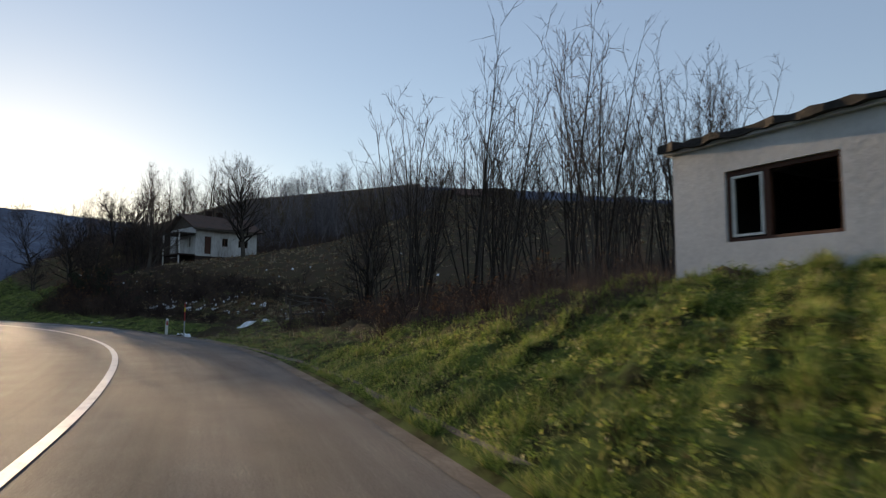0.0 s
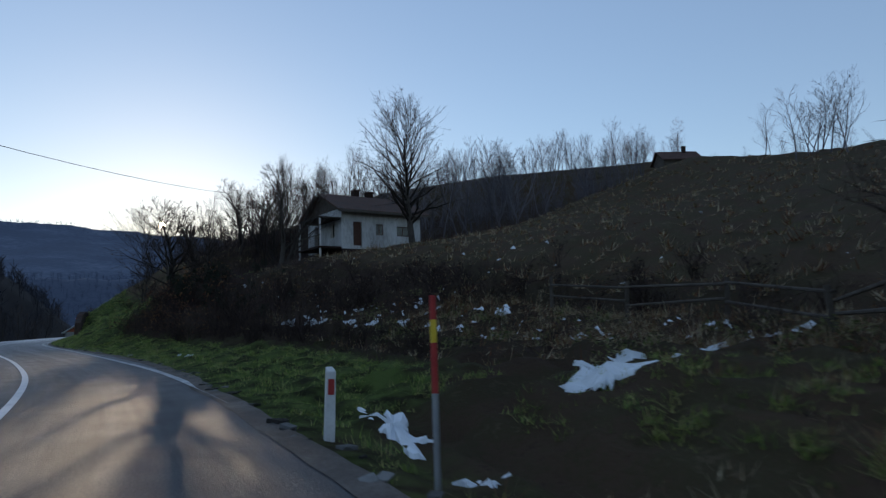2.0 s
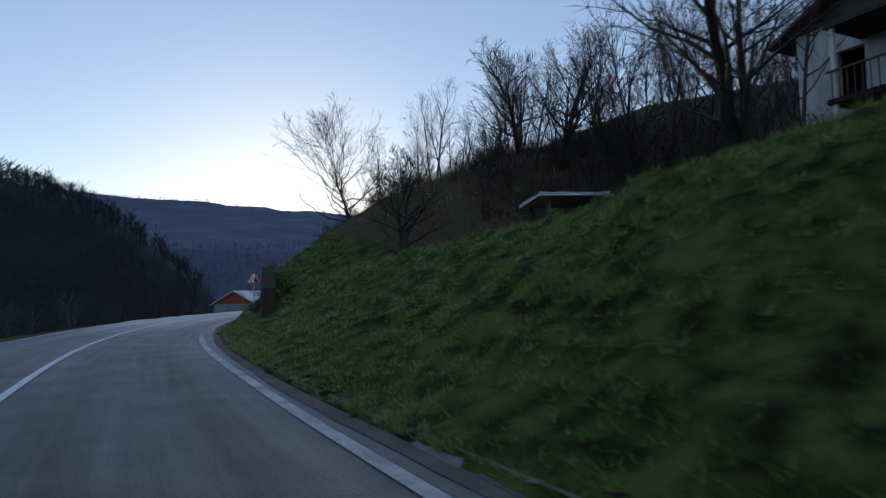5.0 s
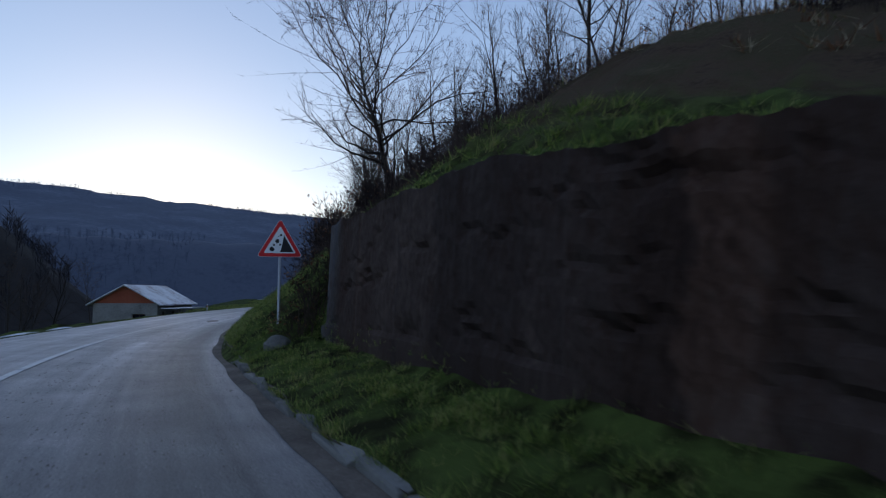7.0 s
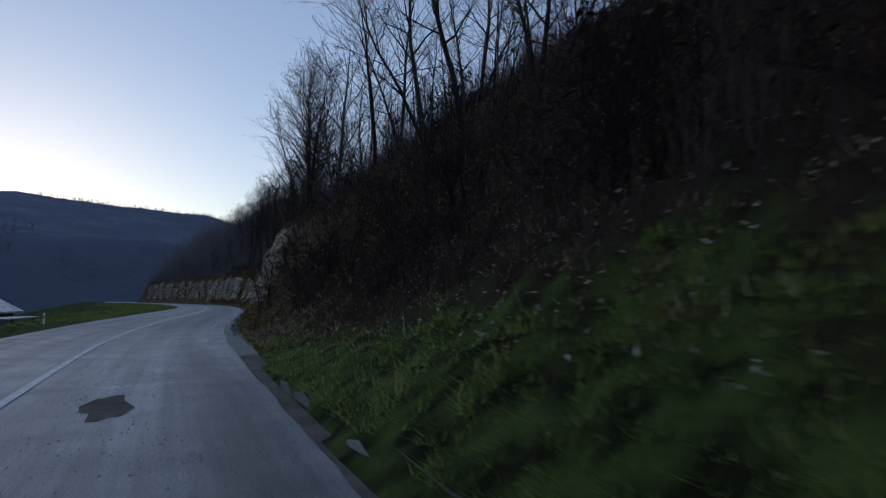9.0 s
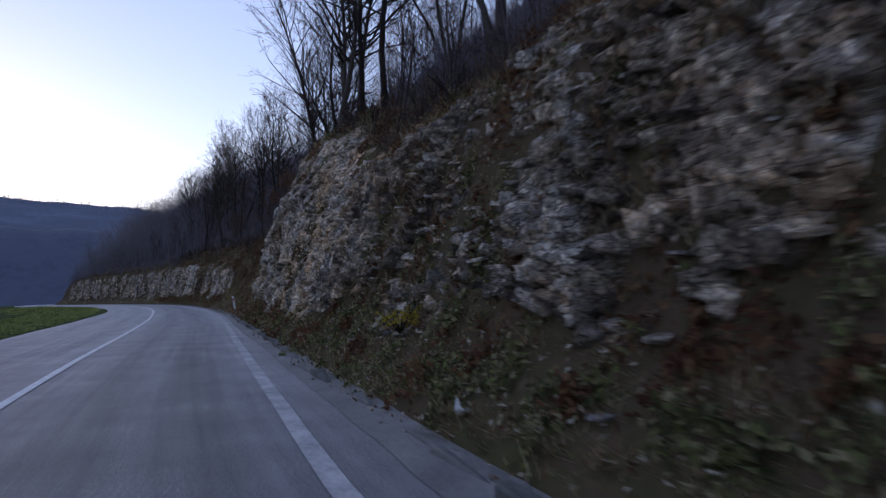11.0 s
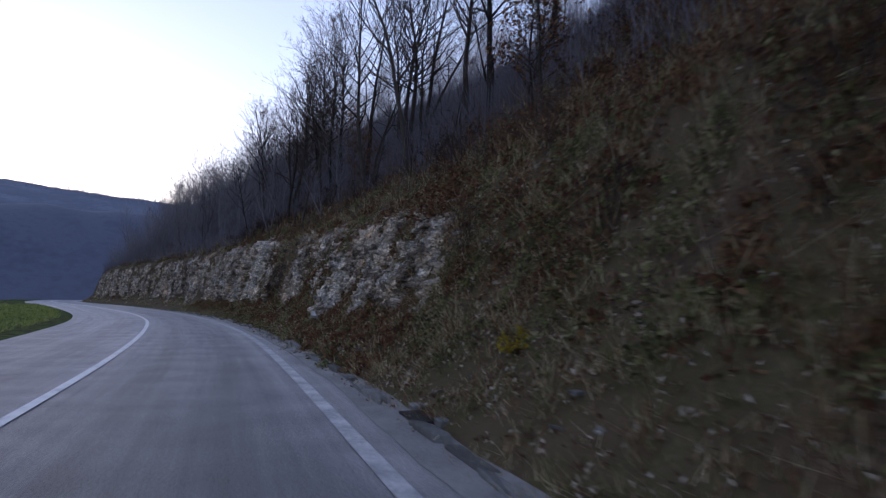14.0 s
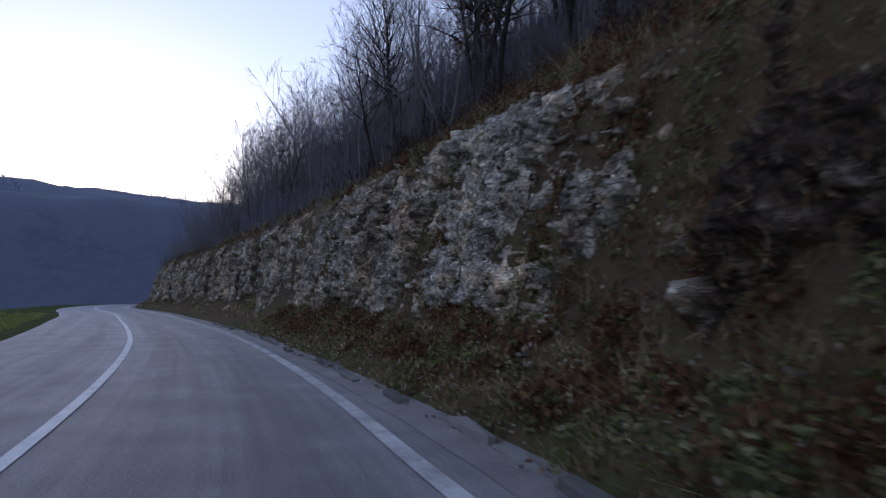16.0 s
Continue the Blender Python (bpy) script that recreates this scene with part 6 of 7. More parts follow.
for i in range(56):
    s = R.uniform(36, 54)
    crowd("brush", f"bush{R.randrange(4)}", s, float(np.interp(s, [38, 44, 49, 54], [7.2, 7.0, 6.5, 5.9])) + 1.6 * R.random(), R.uniform(0.28, 0.5))
for i in range(70):
    s = R.uniform(187, 226) if i % 2 else R.uniform(136, 166)
    crowd("brush", f"bush{R.randrange(4)}", s, R.uniform(7.0, 9.2), R.uniform(0.35, 0.8))
for i in range(60):
    crowd("brush", f"bush{R.randrange(4)}", R.uniform(71, 97), R.uniform(14.5, 27), R.uniform(0.7, 1.4))
for i in range(30):
    crowd("brush", f"young{R.randrange(4)}", R.uniform(73, 97), R.uniform(16, 30), R.uniform(0.6, 1.0))
join_crowd("brush", "brushwood", "tangled dark brushwood on the steep bank", "undergrowth", M["bramble"])
for i in range(12):
    s = R.uniform(100, 136)
    plant_sn(f"bush{R.randrange(4)}", s, R.uniform(11.5, 17), R.uniform(0.8, 1.4))
for i in range(28):
    s = R.uniform(136, 250)
    plant_sn(f"bush{R.randrange(4)}", s, R.uniform(7.2, 11), R.uniform(0.5, 1.0))
for i in range(60):
    plant_sn(f"bush{R.randrange(2)}", R.uniform(167, 189), R.uniform(5.6, 13), R.uniform(0.3, 0.75))
for i in range(24):
    plant_sn(f"bush{R.randrange(2)}", R.uniform(164, 176), R.uniform(7.0, 14), R.uniform(0.6, 1.1))


def undergrowth(name, regions, material, label, seed):
    """Dense thin stems. regions: s0, s1, n0, n1, stems per square metre, height, radius."""
    rng = np.random.default_rng(seed)
    VV = []
    for s0, s1, n0, n1, dens, hgt, rad in regions:
        k = int((s1 - s0) * (n1 - n0) * dens)
        s, n = rng.uniform(s0, s1, k), rng.uniform(n0, n1, k)
        p = xy(s, n)
        cl = np.clip(0.5 + 0.6 * lump(p[:, 0], p[:, 1], 0.7, 1.1), 0.1, 1)
        b = np.c_[p, land(s, n) - 0.05]
        L = hgt * rng.uniform(0.4, 1.3, k) * cl
        a = rng.uniform(0, 6.28, k)
        f = rng.uniform(0, 0.9, k) ** 1.5
        tip = b + np.c_[np.cos(a) * f, np.sin(a) * f, np.sqrt(1 - f * f)] * L[:, None]
        r = rad * rng.uniform(0.6, 1.4, k)
        ring = [b + np.c_[np.cos(q) * r, np.sin(q) * r, 0 * r] for q in (0.0, 2.09, 4.19)]
        VV.append(np.stack([*ring, tip], 1))
    V = np.concatenate(VV)
    i4 = np.arange(len(V))[:, None, None] * 4
    F = (i4 + np.array([[[0, 1, 3], [1, 2, 3], [2, 0, 3]]])).reshape(-1, 3)
    return tagged(link_mesh(name, V.reshape(-1, 3), F, material), label, "undergrowth", kind="stuff")


undergrowth("undergrowth", [(11, 27, 8.5, 24, 30, 1.6, 0.007), (7, 13, 5.4, 9, 90, 1.0, 0.007), (27, 44, 8.8, 15, 16, 0.7, 0.006), (35, 46, 6.9, 9, 70, 0.45, 0.006), (46, 53, 6.3, 9, 70, 0.5, 0.006), (43, 50, 8.0, 16, 45, 1.5, 0.008), (50, 59, 6.8, 10, 90, 1.5, 0.009), (53, 62, 5.6, 7.2, 110, 0.8, 0.008), (57, 62, 7.0, 11, 110, 1.5, 0.009), (50, 62, 10, 15, 70, 0.7, 0.009), (68, 100, 15, 26, 40, 1.6, 0.010), (66, 110, 24, 45, 10, 2.4, 0.018), (98, 103, 7.9, 12, 45, 1.2, 0.009), (103, 112, 6.0, 12, 60, 1.1, 0.009), (112, 136, 5.0, 12, 45, 1.5, 0.009), (99, 136, 12, 24, 20, 2.6, 0.014), (131, 222, 5.0, 7.0, 25, 0.45, 0.006), (11, 16, 6.9, 9, 60, 0.8, 0.007), (16, 26, 6.0, 9, 60, 0.8, 0.007), (136, 225, 7.0, 17, 24, 1.3, 0.009), (68, 110, 30, 60, 4, 3.0, 0.02), (168, 186, 5.6, 11, 10, 0.8, 0.006), (131, 222, 6.6, 8.5, 30, 0.9, 0.008)], M["bramble"], "dense bare brown undergrowth of thin stems", 77)
undergrowth("slope_undergrowth", [(136, 262, 8.5, 22, 20, 2.8, 0.014), (222, 320, 6.5, 40, 11, 2.8, 0.03)], M["slopewood"], "leafless undergrowth on the wooded slope, greyed for haze", 78)
for i in range(26):
    plant_sn(f"far{R.randrange(3)}", R.uniform(84, 150), R.uniform(-60, -24), R.uniform(0.5, 0.9))

# far woods: small bare trees on the hill across the road and on the mountains
rng = np.random.default_rng(31)


def small_trees(places, heights, name, label, material):
    V, F = [], []
    b = 0
    for (x, y, z), h in zip(places, heights):
        k = 9
        pts = [(0, 0, -1.0), (rng.normal(0, 0.05) * h, rng.normal(0, 0.05) * h, 0.86 * h)]
        polys = [(pts, [0.02 * h, 0.0], 3)]
        for j in range(k):
            a, f_ = rng.uniform(0, 6.28), rng.uniform(0.25, 0.72)
            ln = h * rng.uniform(0.22, 0.36)
            polys.append(([(0, 0, h * f_), (ln * math.cos(a) * 0.8, ln * math.sin(a) * 0.8, h * f_ + ln * 0.8)], [0.012 * h + 0.02, 0.0], 3))
        v, f = tubes(polys)
        V.append(v + np.array([x, y, z]))
        F += [tuple(b + q for q in face) for face in f]
        b += len(v)
    ob = link_mesh(name, np.concatenate(V), F, material)
    return tagged(ob, label, "woods", kind="stuff")


places = []
while len(places) < 2600:
    x, y = -224 + rng.normal(0, 42), 164 + rng.normal(0, 42)
    if abs(sn(x, y)[1][0]) > 50:
        places.append((x, y, float(hill_h(x, y)) - 0.3))
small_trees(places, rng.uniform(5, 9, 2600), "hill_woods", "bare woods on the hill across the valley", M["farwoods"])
places = []
while len(places) < 2400:
    u, w_ = rng.uniform(-45, 75), rng.uniform(-190, 110)
    x, y = -172 + 0.545 * u + 0.839 * w_, 300 - 0.839 * u + 0.545 * w_
    if abs(sn(x, y)[1][0]) > 30:
        places.append((x, y, float(rise_h(x, y)) - 0.3))
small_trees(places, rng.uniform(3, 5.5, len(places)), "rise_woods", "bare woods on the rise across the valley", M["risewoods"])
places = []
for i in range(1500):
    a, r = radians(rng.uniform(10, 62)), rng.uniform(1030, 1120)
    x, y = CX - math.sin(a) * r, CY + math.cos(a) * r
    if 30.5 < math.degrees(a) < 36.5:
        continue
    places.append((x, y, far_z(x, y) - 0.5))
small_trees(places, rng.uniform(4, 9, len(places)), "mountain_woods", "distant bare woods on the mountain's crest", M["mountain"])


# ---- rock cut ----
def facets(u, v, seed):
    """Irregular cells: for each place its cell's three random numbers and the offset from the cell's middle."""
    def rnd(i, j, k):
        q = np.sin(i * 127.1 + j * 311.7 + k * 74.7 + seed * 13.13) * 43758.5453
        return q - np.floor(q)

    iu, iv = np.floor(u), np.floor(v)
    best, second = np.full(u.shape, 1e9), np.full(u.shape, 1e9)
    out = [np.zeros(u.shape) for _ in range(5)]
    for du in (-1, 0, 1):
        for dv in (-1, 0, 1):
            ci, cj = iu + du, iv + dv
            cu, cv = ci + rnd(ci, cj, 1), cj + 0.15 + 0.7 * rnd(ci, cj, 2)
            d = np.abs(u - cu) ** 1.6 + np.abs(v - cv) ** 1.6
            m = d < best
            second = np.where(m, best, np.minimum(second, d))
            best = np.where(m, d, best)
            for k, val in enumerate((rnd(ci, cj, 3), rnd(ci, cj, 4), rnd(ci, cj, 5), u - cu, v - cv)):
                out[k] = np.where(m, val, out[k])
    return [*out, second - best]


LEDGES = []


def beds(S, D, w, h, seed):
    """Bedded rock cut by upright joints: for each place its block's random numbers, the offsets from its middle and the way to its edge."""
    def rnd(i, j, k):
        q = np.sin(i * 91.7 + j * 233.3 + k * 57.1 + seed * 17.9) * 43758.5453
        return q - np.floor(q)

    v = D / h + 0.33 * np.sin(D / h * 1.9 + seed) + 0.3 * np.sin(S / w * 0.55 + seed * 2.1) + 0.16 * np.sin(S / w * 1.7 + D / h * 0.8)
    row = np.floor(v)
    fv = v - row
    wide = 0.55 + 1.1 * rnd(row, 0, 1) ** 2
    u = S / (w * wide) + 9 * rnd(row, 0, 2) + (rnd(row, 0, 3) - 0.5) * 0.5 * fv + 0.22 * np.sin(S / w * 2.3 + row)
    col = np.floor(u)
    fu = u - col
    edge = np.minimum(np.minimum(fu, 1 - fu) * w * wide, np.minimum(fv, 1 - fv) * h)
    return [rnd(col, row, 4), rnd(col, row, 5), rnd(col, row, 6), fu - 0.5, fv - 0.5, edge, rnd(row, 0, 7)]


def rock_sheet(s0, s1, ds, name, seed, rows=92):
    """The cut rock: bedded and jointed blocks standing proud or set back."""
    rng = np.random.default_rng(seed)
    ss = np.arange(s0, s1 + 0.01, ds)
    ts = np.linspace(0, 1, rows)
    grid_n = np.linspace(4.2, 9.5, 60)
    ZZ, NB = np.zeros((len(ss), rows)), np.zeros((len(ss), rows))
    for i, s in enumerate(ss):
        grid_z = height(np.full(60, s), grid_n)
        top = np.interp(7.0 if seed == 1 else 6.15, grid_n, grid_z)
        ZZ[i] = 0.45 + (top + 0.1 + 0.25 * math.sin(s * 0.9) + 0.15 * math.sin(s * 2.3) - 0.45) * ts
        NB[i] = np.interp(ZZ[i], grid_z, grid_n)
    SS = np.repeat(ss[:, None], rows, 1)
    massive = np.exp(-(((SS - 161.5) / 6.0) ** 4)) * (seed == 1)
    slope = 0.22 if seed == 1 else 0.10
    dip = ZZ + 0.10 * np.sin(SS * 0.31) - slope * (SS - s0) + 0.06 * lump(SS, ZZ, 0.8, seed)
    wall = facets(SS / (2.3 if seed == 1 else 1.25) + 0.2 * dip, ZZ / 3.4, seed)
    a0 = facets(SS / 0.95 + 0.35 * dip, dip / 0.8, seed + 3)
    w1, h1 = (0.62, 0.36) if seed == 1 else (0.44, 0.5)
    a1 = beds(SS, dip, w1, h1, seed)
    a2 = beds(SS + 0.1 * a1[0], dip + 0.05 * a1[1], 0.23, 0.15 if seed == 1 else 0.21, seed + 5)
    a3 = beds(SS, dip, 0.12, 0.09, seed + 9)
    calm = 1 - 0.62 * massive
    flute = facets(SS / 0.42 + 0.12 * dip, ZZ / 1.7, seed + 31)
    out = (wall[0] - 0.5) * 0.36 + (wall[1] - 0.5) * wall[3] * 0.5
    out += (1 - 0.5 * massive) * ((flute[0] - 0.5) * 0.16 + (flute[1] - 0.5) * flute[3] * 0.22)
    out += (0.2 + 1.0 * massive) * ((a0[0] - 0.5) * 0.34 + (a0[1] - 0.5) * a0[3] * 0.46 + (a0[2] - 0.55) * a0[4] * 0.44)
    out += calm * ((a1[0] - 0.5) * 0.13 + (a1[6] - 0.5) * 0.08 + (a1[1] - 0.5) * a1[3] * 0.12 + (a1[2] - 0.5) * a1[4] * 0.10)
    out += calm * ((a2[0] - 0.5) * 0.11 + (a2[6] - 0.5) * 0.04 + (a2[1] - 0.5) * a2[3] * 0.09 + (a2[2] - 0.5) * a2[4] * 0.08)
    out += calm * (a3[0] - 0.5) * 0.065 + rng.normal(0, 0.007, SS.shape)
    out -= 0.26 * np.clip(1 - wall[5] / 0.06, 0, 1) + 0.12 * massive * np.clip(1 - a0[5] / 0.07, 0, 1) + calm * (0.12 * np.clip(1 - flute[5] / 0.07, 0, 1) + 0.06 * np.clip(1 - a1[5] / 0.03, 0, 1))
    ends = np.clip(np.minimum(SS - s0, s1 - SS) / 4, 0, 1)
    foot = 0.25 + 0.35 * facets(SS / 0.8, 0 * SS, seed + 21)[0] + 0.2 * np.sin(SS * 0.9) - (0.45 * np.exp(-(((SS - 155) / 5) ** 2)) if seed == 1 else 0)
    buried = np.clip((0.45 + foot - ZZ) / 0.15, 0, 1)
    bare = sum(k * np.exp(-(((SS - c) / w_) ** 2)) for c, w_, k in ((205.0, 2.6, 2.4), (211.5, 2.0, -0.9), (189.0, 1.3, 0.7), (200.5, 1.1, 0.6), (137, 3.0, 1.0), (146.6, 2.0, 1.2), (233, 2.5, 0.8), (249, 3.0, 0.8)))
    earth = np.clip(1.3 * lump(SS, ZZ * 1.3, 0.7, seed) + 0.7 * lump(SS, ZZ * 1.5, 2.6, seed + 2) - 0.45 + bare + 1.2 * np.clip((foot + 0.75 - ZZ) / 0.5, 0, 1) + 1.2 * np.clip(ts[None] - 0.86, 0, 1) / 0.14 - 0.9 * (a2[0] - 0.45) - 1.5 * massive - 1.2 * (SS > 149) * (SS < 167) * (ts[None] < 0.9) * (seed == 1) + 0.35 * (seed == 3), 0, 1)
    NN = NB - 0.1 + earth * (0.09 + 0.3 * np.clip((1.7 - ZZ) / 0.5, 0, 1)) + 0.6 * buried + 0.7 * (1 - ends) ** 1.5 - out * np.clip(np.minimum(ts * 8, (1 - ts) * 6), 0.2, 1)[None]
    NN[:, 0] = NB[:, 0] + 0.15
    NN[:, -1] = NB[:, -1] + 0.6
    P2 = xy(SS, np.maximum(NN, 4.3))
    V = np.concatenate([P2, ZZ[..., None]], -1)
    ob = link_mesh(name, V.reshape(-1, 3), grid_faces(len(ss), rows), M["rock"])
    pale = 0.42 * np.exp(-(((SS - 211.5) / 2.2) ** 2)) + 0.14 * (SS > 188) * (SS < 202) + 0.32 * np.exp(-(((SS - 153.5) / 2.4) ** 2)) - 0.12 * (SS > 143) * (SS < 150)
    shade = np.clip(0.45 * a2[1] + 0.3 * a1[2] + 0.42 * a3[1] ** 1.6 + 0.15 * massive * (a0[1] - 0.3) + 0.06 + pale, 0, 1)
    rust = np.clip(1.1 * np.exp(-(((SS - 152.8) / 3.6) ** 2)) * np.clip(0.4 + lump(SS, ZZ, 0.8, 5), 0, 1) + 0.5 * np.clip(lump(SS, ZZ, 0.45, 4 + seed) + 0.3 * (a1[1] - 0.5), 0, 1), 0, 1)
    for nm, val in (("tone", shade), ("soil", earth), ("ochre", rust)):
        ob.data.attributes.new(nm, "FLOAT", "POINT").data.foreach_set("value", val.astype(np.float32).ravel())
    ok = (earth > 0.35) & (rng.random(SS.shape) < 0.2)
    LEDGES.append(V[ok])
    rock_blocks(ss, ZZ, NN, earth, rust, shade, massive, slope, seed)
    return tagged(ob, "cut face of layered grey and ochre limestone", "rock face", kind="structure")


CORNERS = np.array([(x, y, z) for x in (-0.5, 0.5) for y in (-0.5, 0.5) for z in (-0.5, 0.5)])
SIDES = np.array([(0, 1, 3, 2), (4, 6, 7, 5), (0, 4, 5, 1), (2, 3, 7, 6), (0, 2, 6, 4), (1, 5, 7, 3)])


def rock_blocks(ss, ZZ, NN, earth, rust, shade, massive, slope, seed):
    """Angular blocks laid in dipping beds, each proud of the face or set back, with open joints between them."""
    rng = np.random.default_rng(seed + 70)
    size = 1.9 if seed == 3 else 1.0
    V, F, tone, ochre, soil = [], [], [], [], []
    level = -6.0
    while level < 8:
        h = size * (rng.uniform(0.05, 0.11) if rng.random() < 0.6 else rng.uniform(0.11, 0.24))
        s = ss[0] + 1.5
        row_out = rng.normal(0, 0.02)
        while s < ss[-1] - 1.5:
            i = int((s - ss[0]) / (ss[1] - ss[0]))
            z = level + slope * (s - ss[0]) + 0.12 * math.sin(s * 0.37 + seed) + 0.05 * math.sin(s * 1.3)
            w_ = size * rng.uniform(0.07, 0.26) * (1.0 if rng.random() < 0.75 else 1.8)
            f = (z - ZZ[i, 0]) / (ZZ[i, -1] - ZZ[i, 0])
            if 0.06 < f < 0.97:
                j = int(f * (ZZ.shape[1] - 1))
                ma = massive[i, j]
                if earth[i, j] < 0.25 + 0.35 * rng.random() and rng.random() < 0.42 - 0.36 * ma:
                    k = 1 + 0.5 * ma * rng.random()
                    c = CORNERS + rng.uniform(-0.2, 0.2, (8, 3))
                    deep = 0.34
                    c = c * np.array([w_ * k * 1.02, deep, h * k * 1.04])
                    q = (Matrix.Rotation(rng.normal(0, 0.14), 3, "Z") @ Matrix.Rotation(rng.normal(-math.atan(slope), 0.12), 3, "Y") @ Matrix.Rotation(rng.normal(0.0, 0.12), 3, "X"))
                    c = c @ np.array(q).T
                    n = NN[i, j] - row_out - rng.uniform(-0.05, 0.035) - (0.04 if rng.random() < 0.1 else 0) + deep / 2
                    p = np.concatenate([xy(s + w_ / 2 + c[:, 0], np.maximum(n + c[:, 1], 4.32)), (z + c[:, 2])[:, None]], 1)
                    F.append(SIDES + 8 * len(V))
                    V.append(p)
                    tone.append(np.clip(0.6 * shade[i, j] + 0.5 * rng.beta(1.2, 1.4) - (0.1 if seed == 3 else 0), 0, 1))
                    ochre.append(rust[i, j])
                    soil.append(0.5 * earth[i, j] * rng.random())
            s += w_ * 1.04
        level += h
    ob = link_mesh("rock_blocks", np.concatenate(V), np.concatenate(F), M["rock"])
    for nm, val in (("tone", tone), ("soil", soil), ("ochre", ochre)):
        ob.data.attributes.new(nm, "FLOAT", "POINT").data.foreach_set("value", np.repeat(val, 8).astype(np.float32))
    tagged(ob, "broken angular limestone blocks on the cut face", "rock", kind="stuff")


cuts = [rock_sheet(134, 168.5, 0.05, "rock_face", 1, 120), rock_sheet(184, 226, 0.06, "rock_face", 2, 96), rock_sheet(218, 284, 0.13, "rock_face", 3, 50)]
rock_meshes = []
for i in range(9):
    me = stone_mesh("stone", 300 + i, R.uniform(0.24, 0.5), R.uniform(0.2, 0.4), R.uniform(0.07, 0.18), 0.025)
    me.materials.append(M["rock"])
    me.attributes.new("tone", "FLOAT", "POINT").data.foreach_set("value", np.full(len(me.vertices), R.uniform(0.3, 0.85), np.float32))
    rock_meshes.append(me)
for cut, s0, s1, count in ((cuts[0], 137, 165, 240), (cuts[1], 184, 220, 240)):
    for i in range(count):
        s, z = R.uniform(s0, s1), 1.3 + 2.2 * R.random()
        if 202 < s < 208:
            continue
        gn_ = np.linspace(4.3, 9, 40)
        gz_ = height(np.full(40, s), gn_)
        n = float(np.interp(z, gz_, gn_)) - R.uniform(0.0, 0.16)
        ob = new("stone", R.choice(rock_meshes))
        p = xy(s, max(n, 4.5))
        k = R.uniform(0.25, 0.55)
        ob.matrix_world = pose(p[0], p[1], z, R.uniform(-10, 10), R.uniform(-12, 12), yaw_at(s) + 90 + R.uniform(-22, 22)) @ Matrix.Scale(k, 4)
        ob.parent = cut
# broken bits of kerb and asphalt along the torn edge
for i in range(110):
    s = R.uniform(24, 84)
    ob = new("kerb_fragment", rock_meshes[i % 9].copy())
    ob.data.materials[0] = M["stone"] if i % 3 else M["tar"]
    n = float(right_edge(s)) + R.uniform(0.05, 0.4)
    p = xy(s, n)
    k = R.uniform(0.15, 0.5)
    ob.matrix_world = pose(p[0], p[1], max(0.0, float(height(s, n))) + 0.03 * k, R.uniform(-15, 15), R.uniform(-15, 15), R.uniform(0, 360)) @ Matrix.Scale(k, 4)
    tagged(ob, "broken piece of kerb at the torn asphalt edge", "stone", "broken stones along the road edge")
# fallen stones on the verge
for i, (s, n, k) in enumerate([*[(R.uniform(132, 212), R.uniform(4.1, 4.8), R.uniform(0.12, 0.36)) for _ in range(90)]]):
    ob = new("fallen_stone", rock_meshes[i % 9].copy())
    ob.data.materials[0] = M["stone"]
    p = at(s, n, 0.05 * k)
    ob.matrix_world = pose(p.x, p.y, p.z, R.uniform(-15, 15), R.uniform(-15, 15), R.uniform(0, 360)) @ Matrix.Scale(k, 4)
    tagged(ob, "pale fallen stone on the verge", "stone", "fallen stones on the verge")


def boulder(s, n, size, seed):
    rng = random.Random(seed)
    bm = bmesh.new()
    bmesh.ops.create_icosphere(bm, subdivisions=3, radius=1.0)
    ph = [rng.uniform(0, 6) for _ in range(3)]
    for v in bm.verts:
        k = 1 + 0.14 * math.sin(2.3 * v.co.x + ph[0]) + 0.12 * math.sin(3.1 * v.co.y + ph[1]) + 0.05 * math.sin(7 * v.co.z + 5 * v.co.x + ph[2]) + rng.uniform(-0.02, 0.02)
        v.co = Vector((v.co.x * k * size, v.co.y * k * size * 0.8, v.co.z * k * size * 0.6))
    ob = part("boulder", bm, M["stone"])
    p = at(s, n, 0.1 * size)
    ob.matrix_world = pose(p.x, p.y, p.z, 8, -12, 40)
    tagged(ob, "pale rounded boulder lying in the grass below the sign", "boulder")


boulder(97.6, 4.1, 0.26, 4)


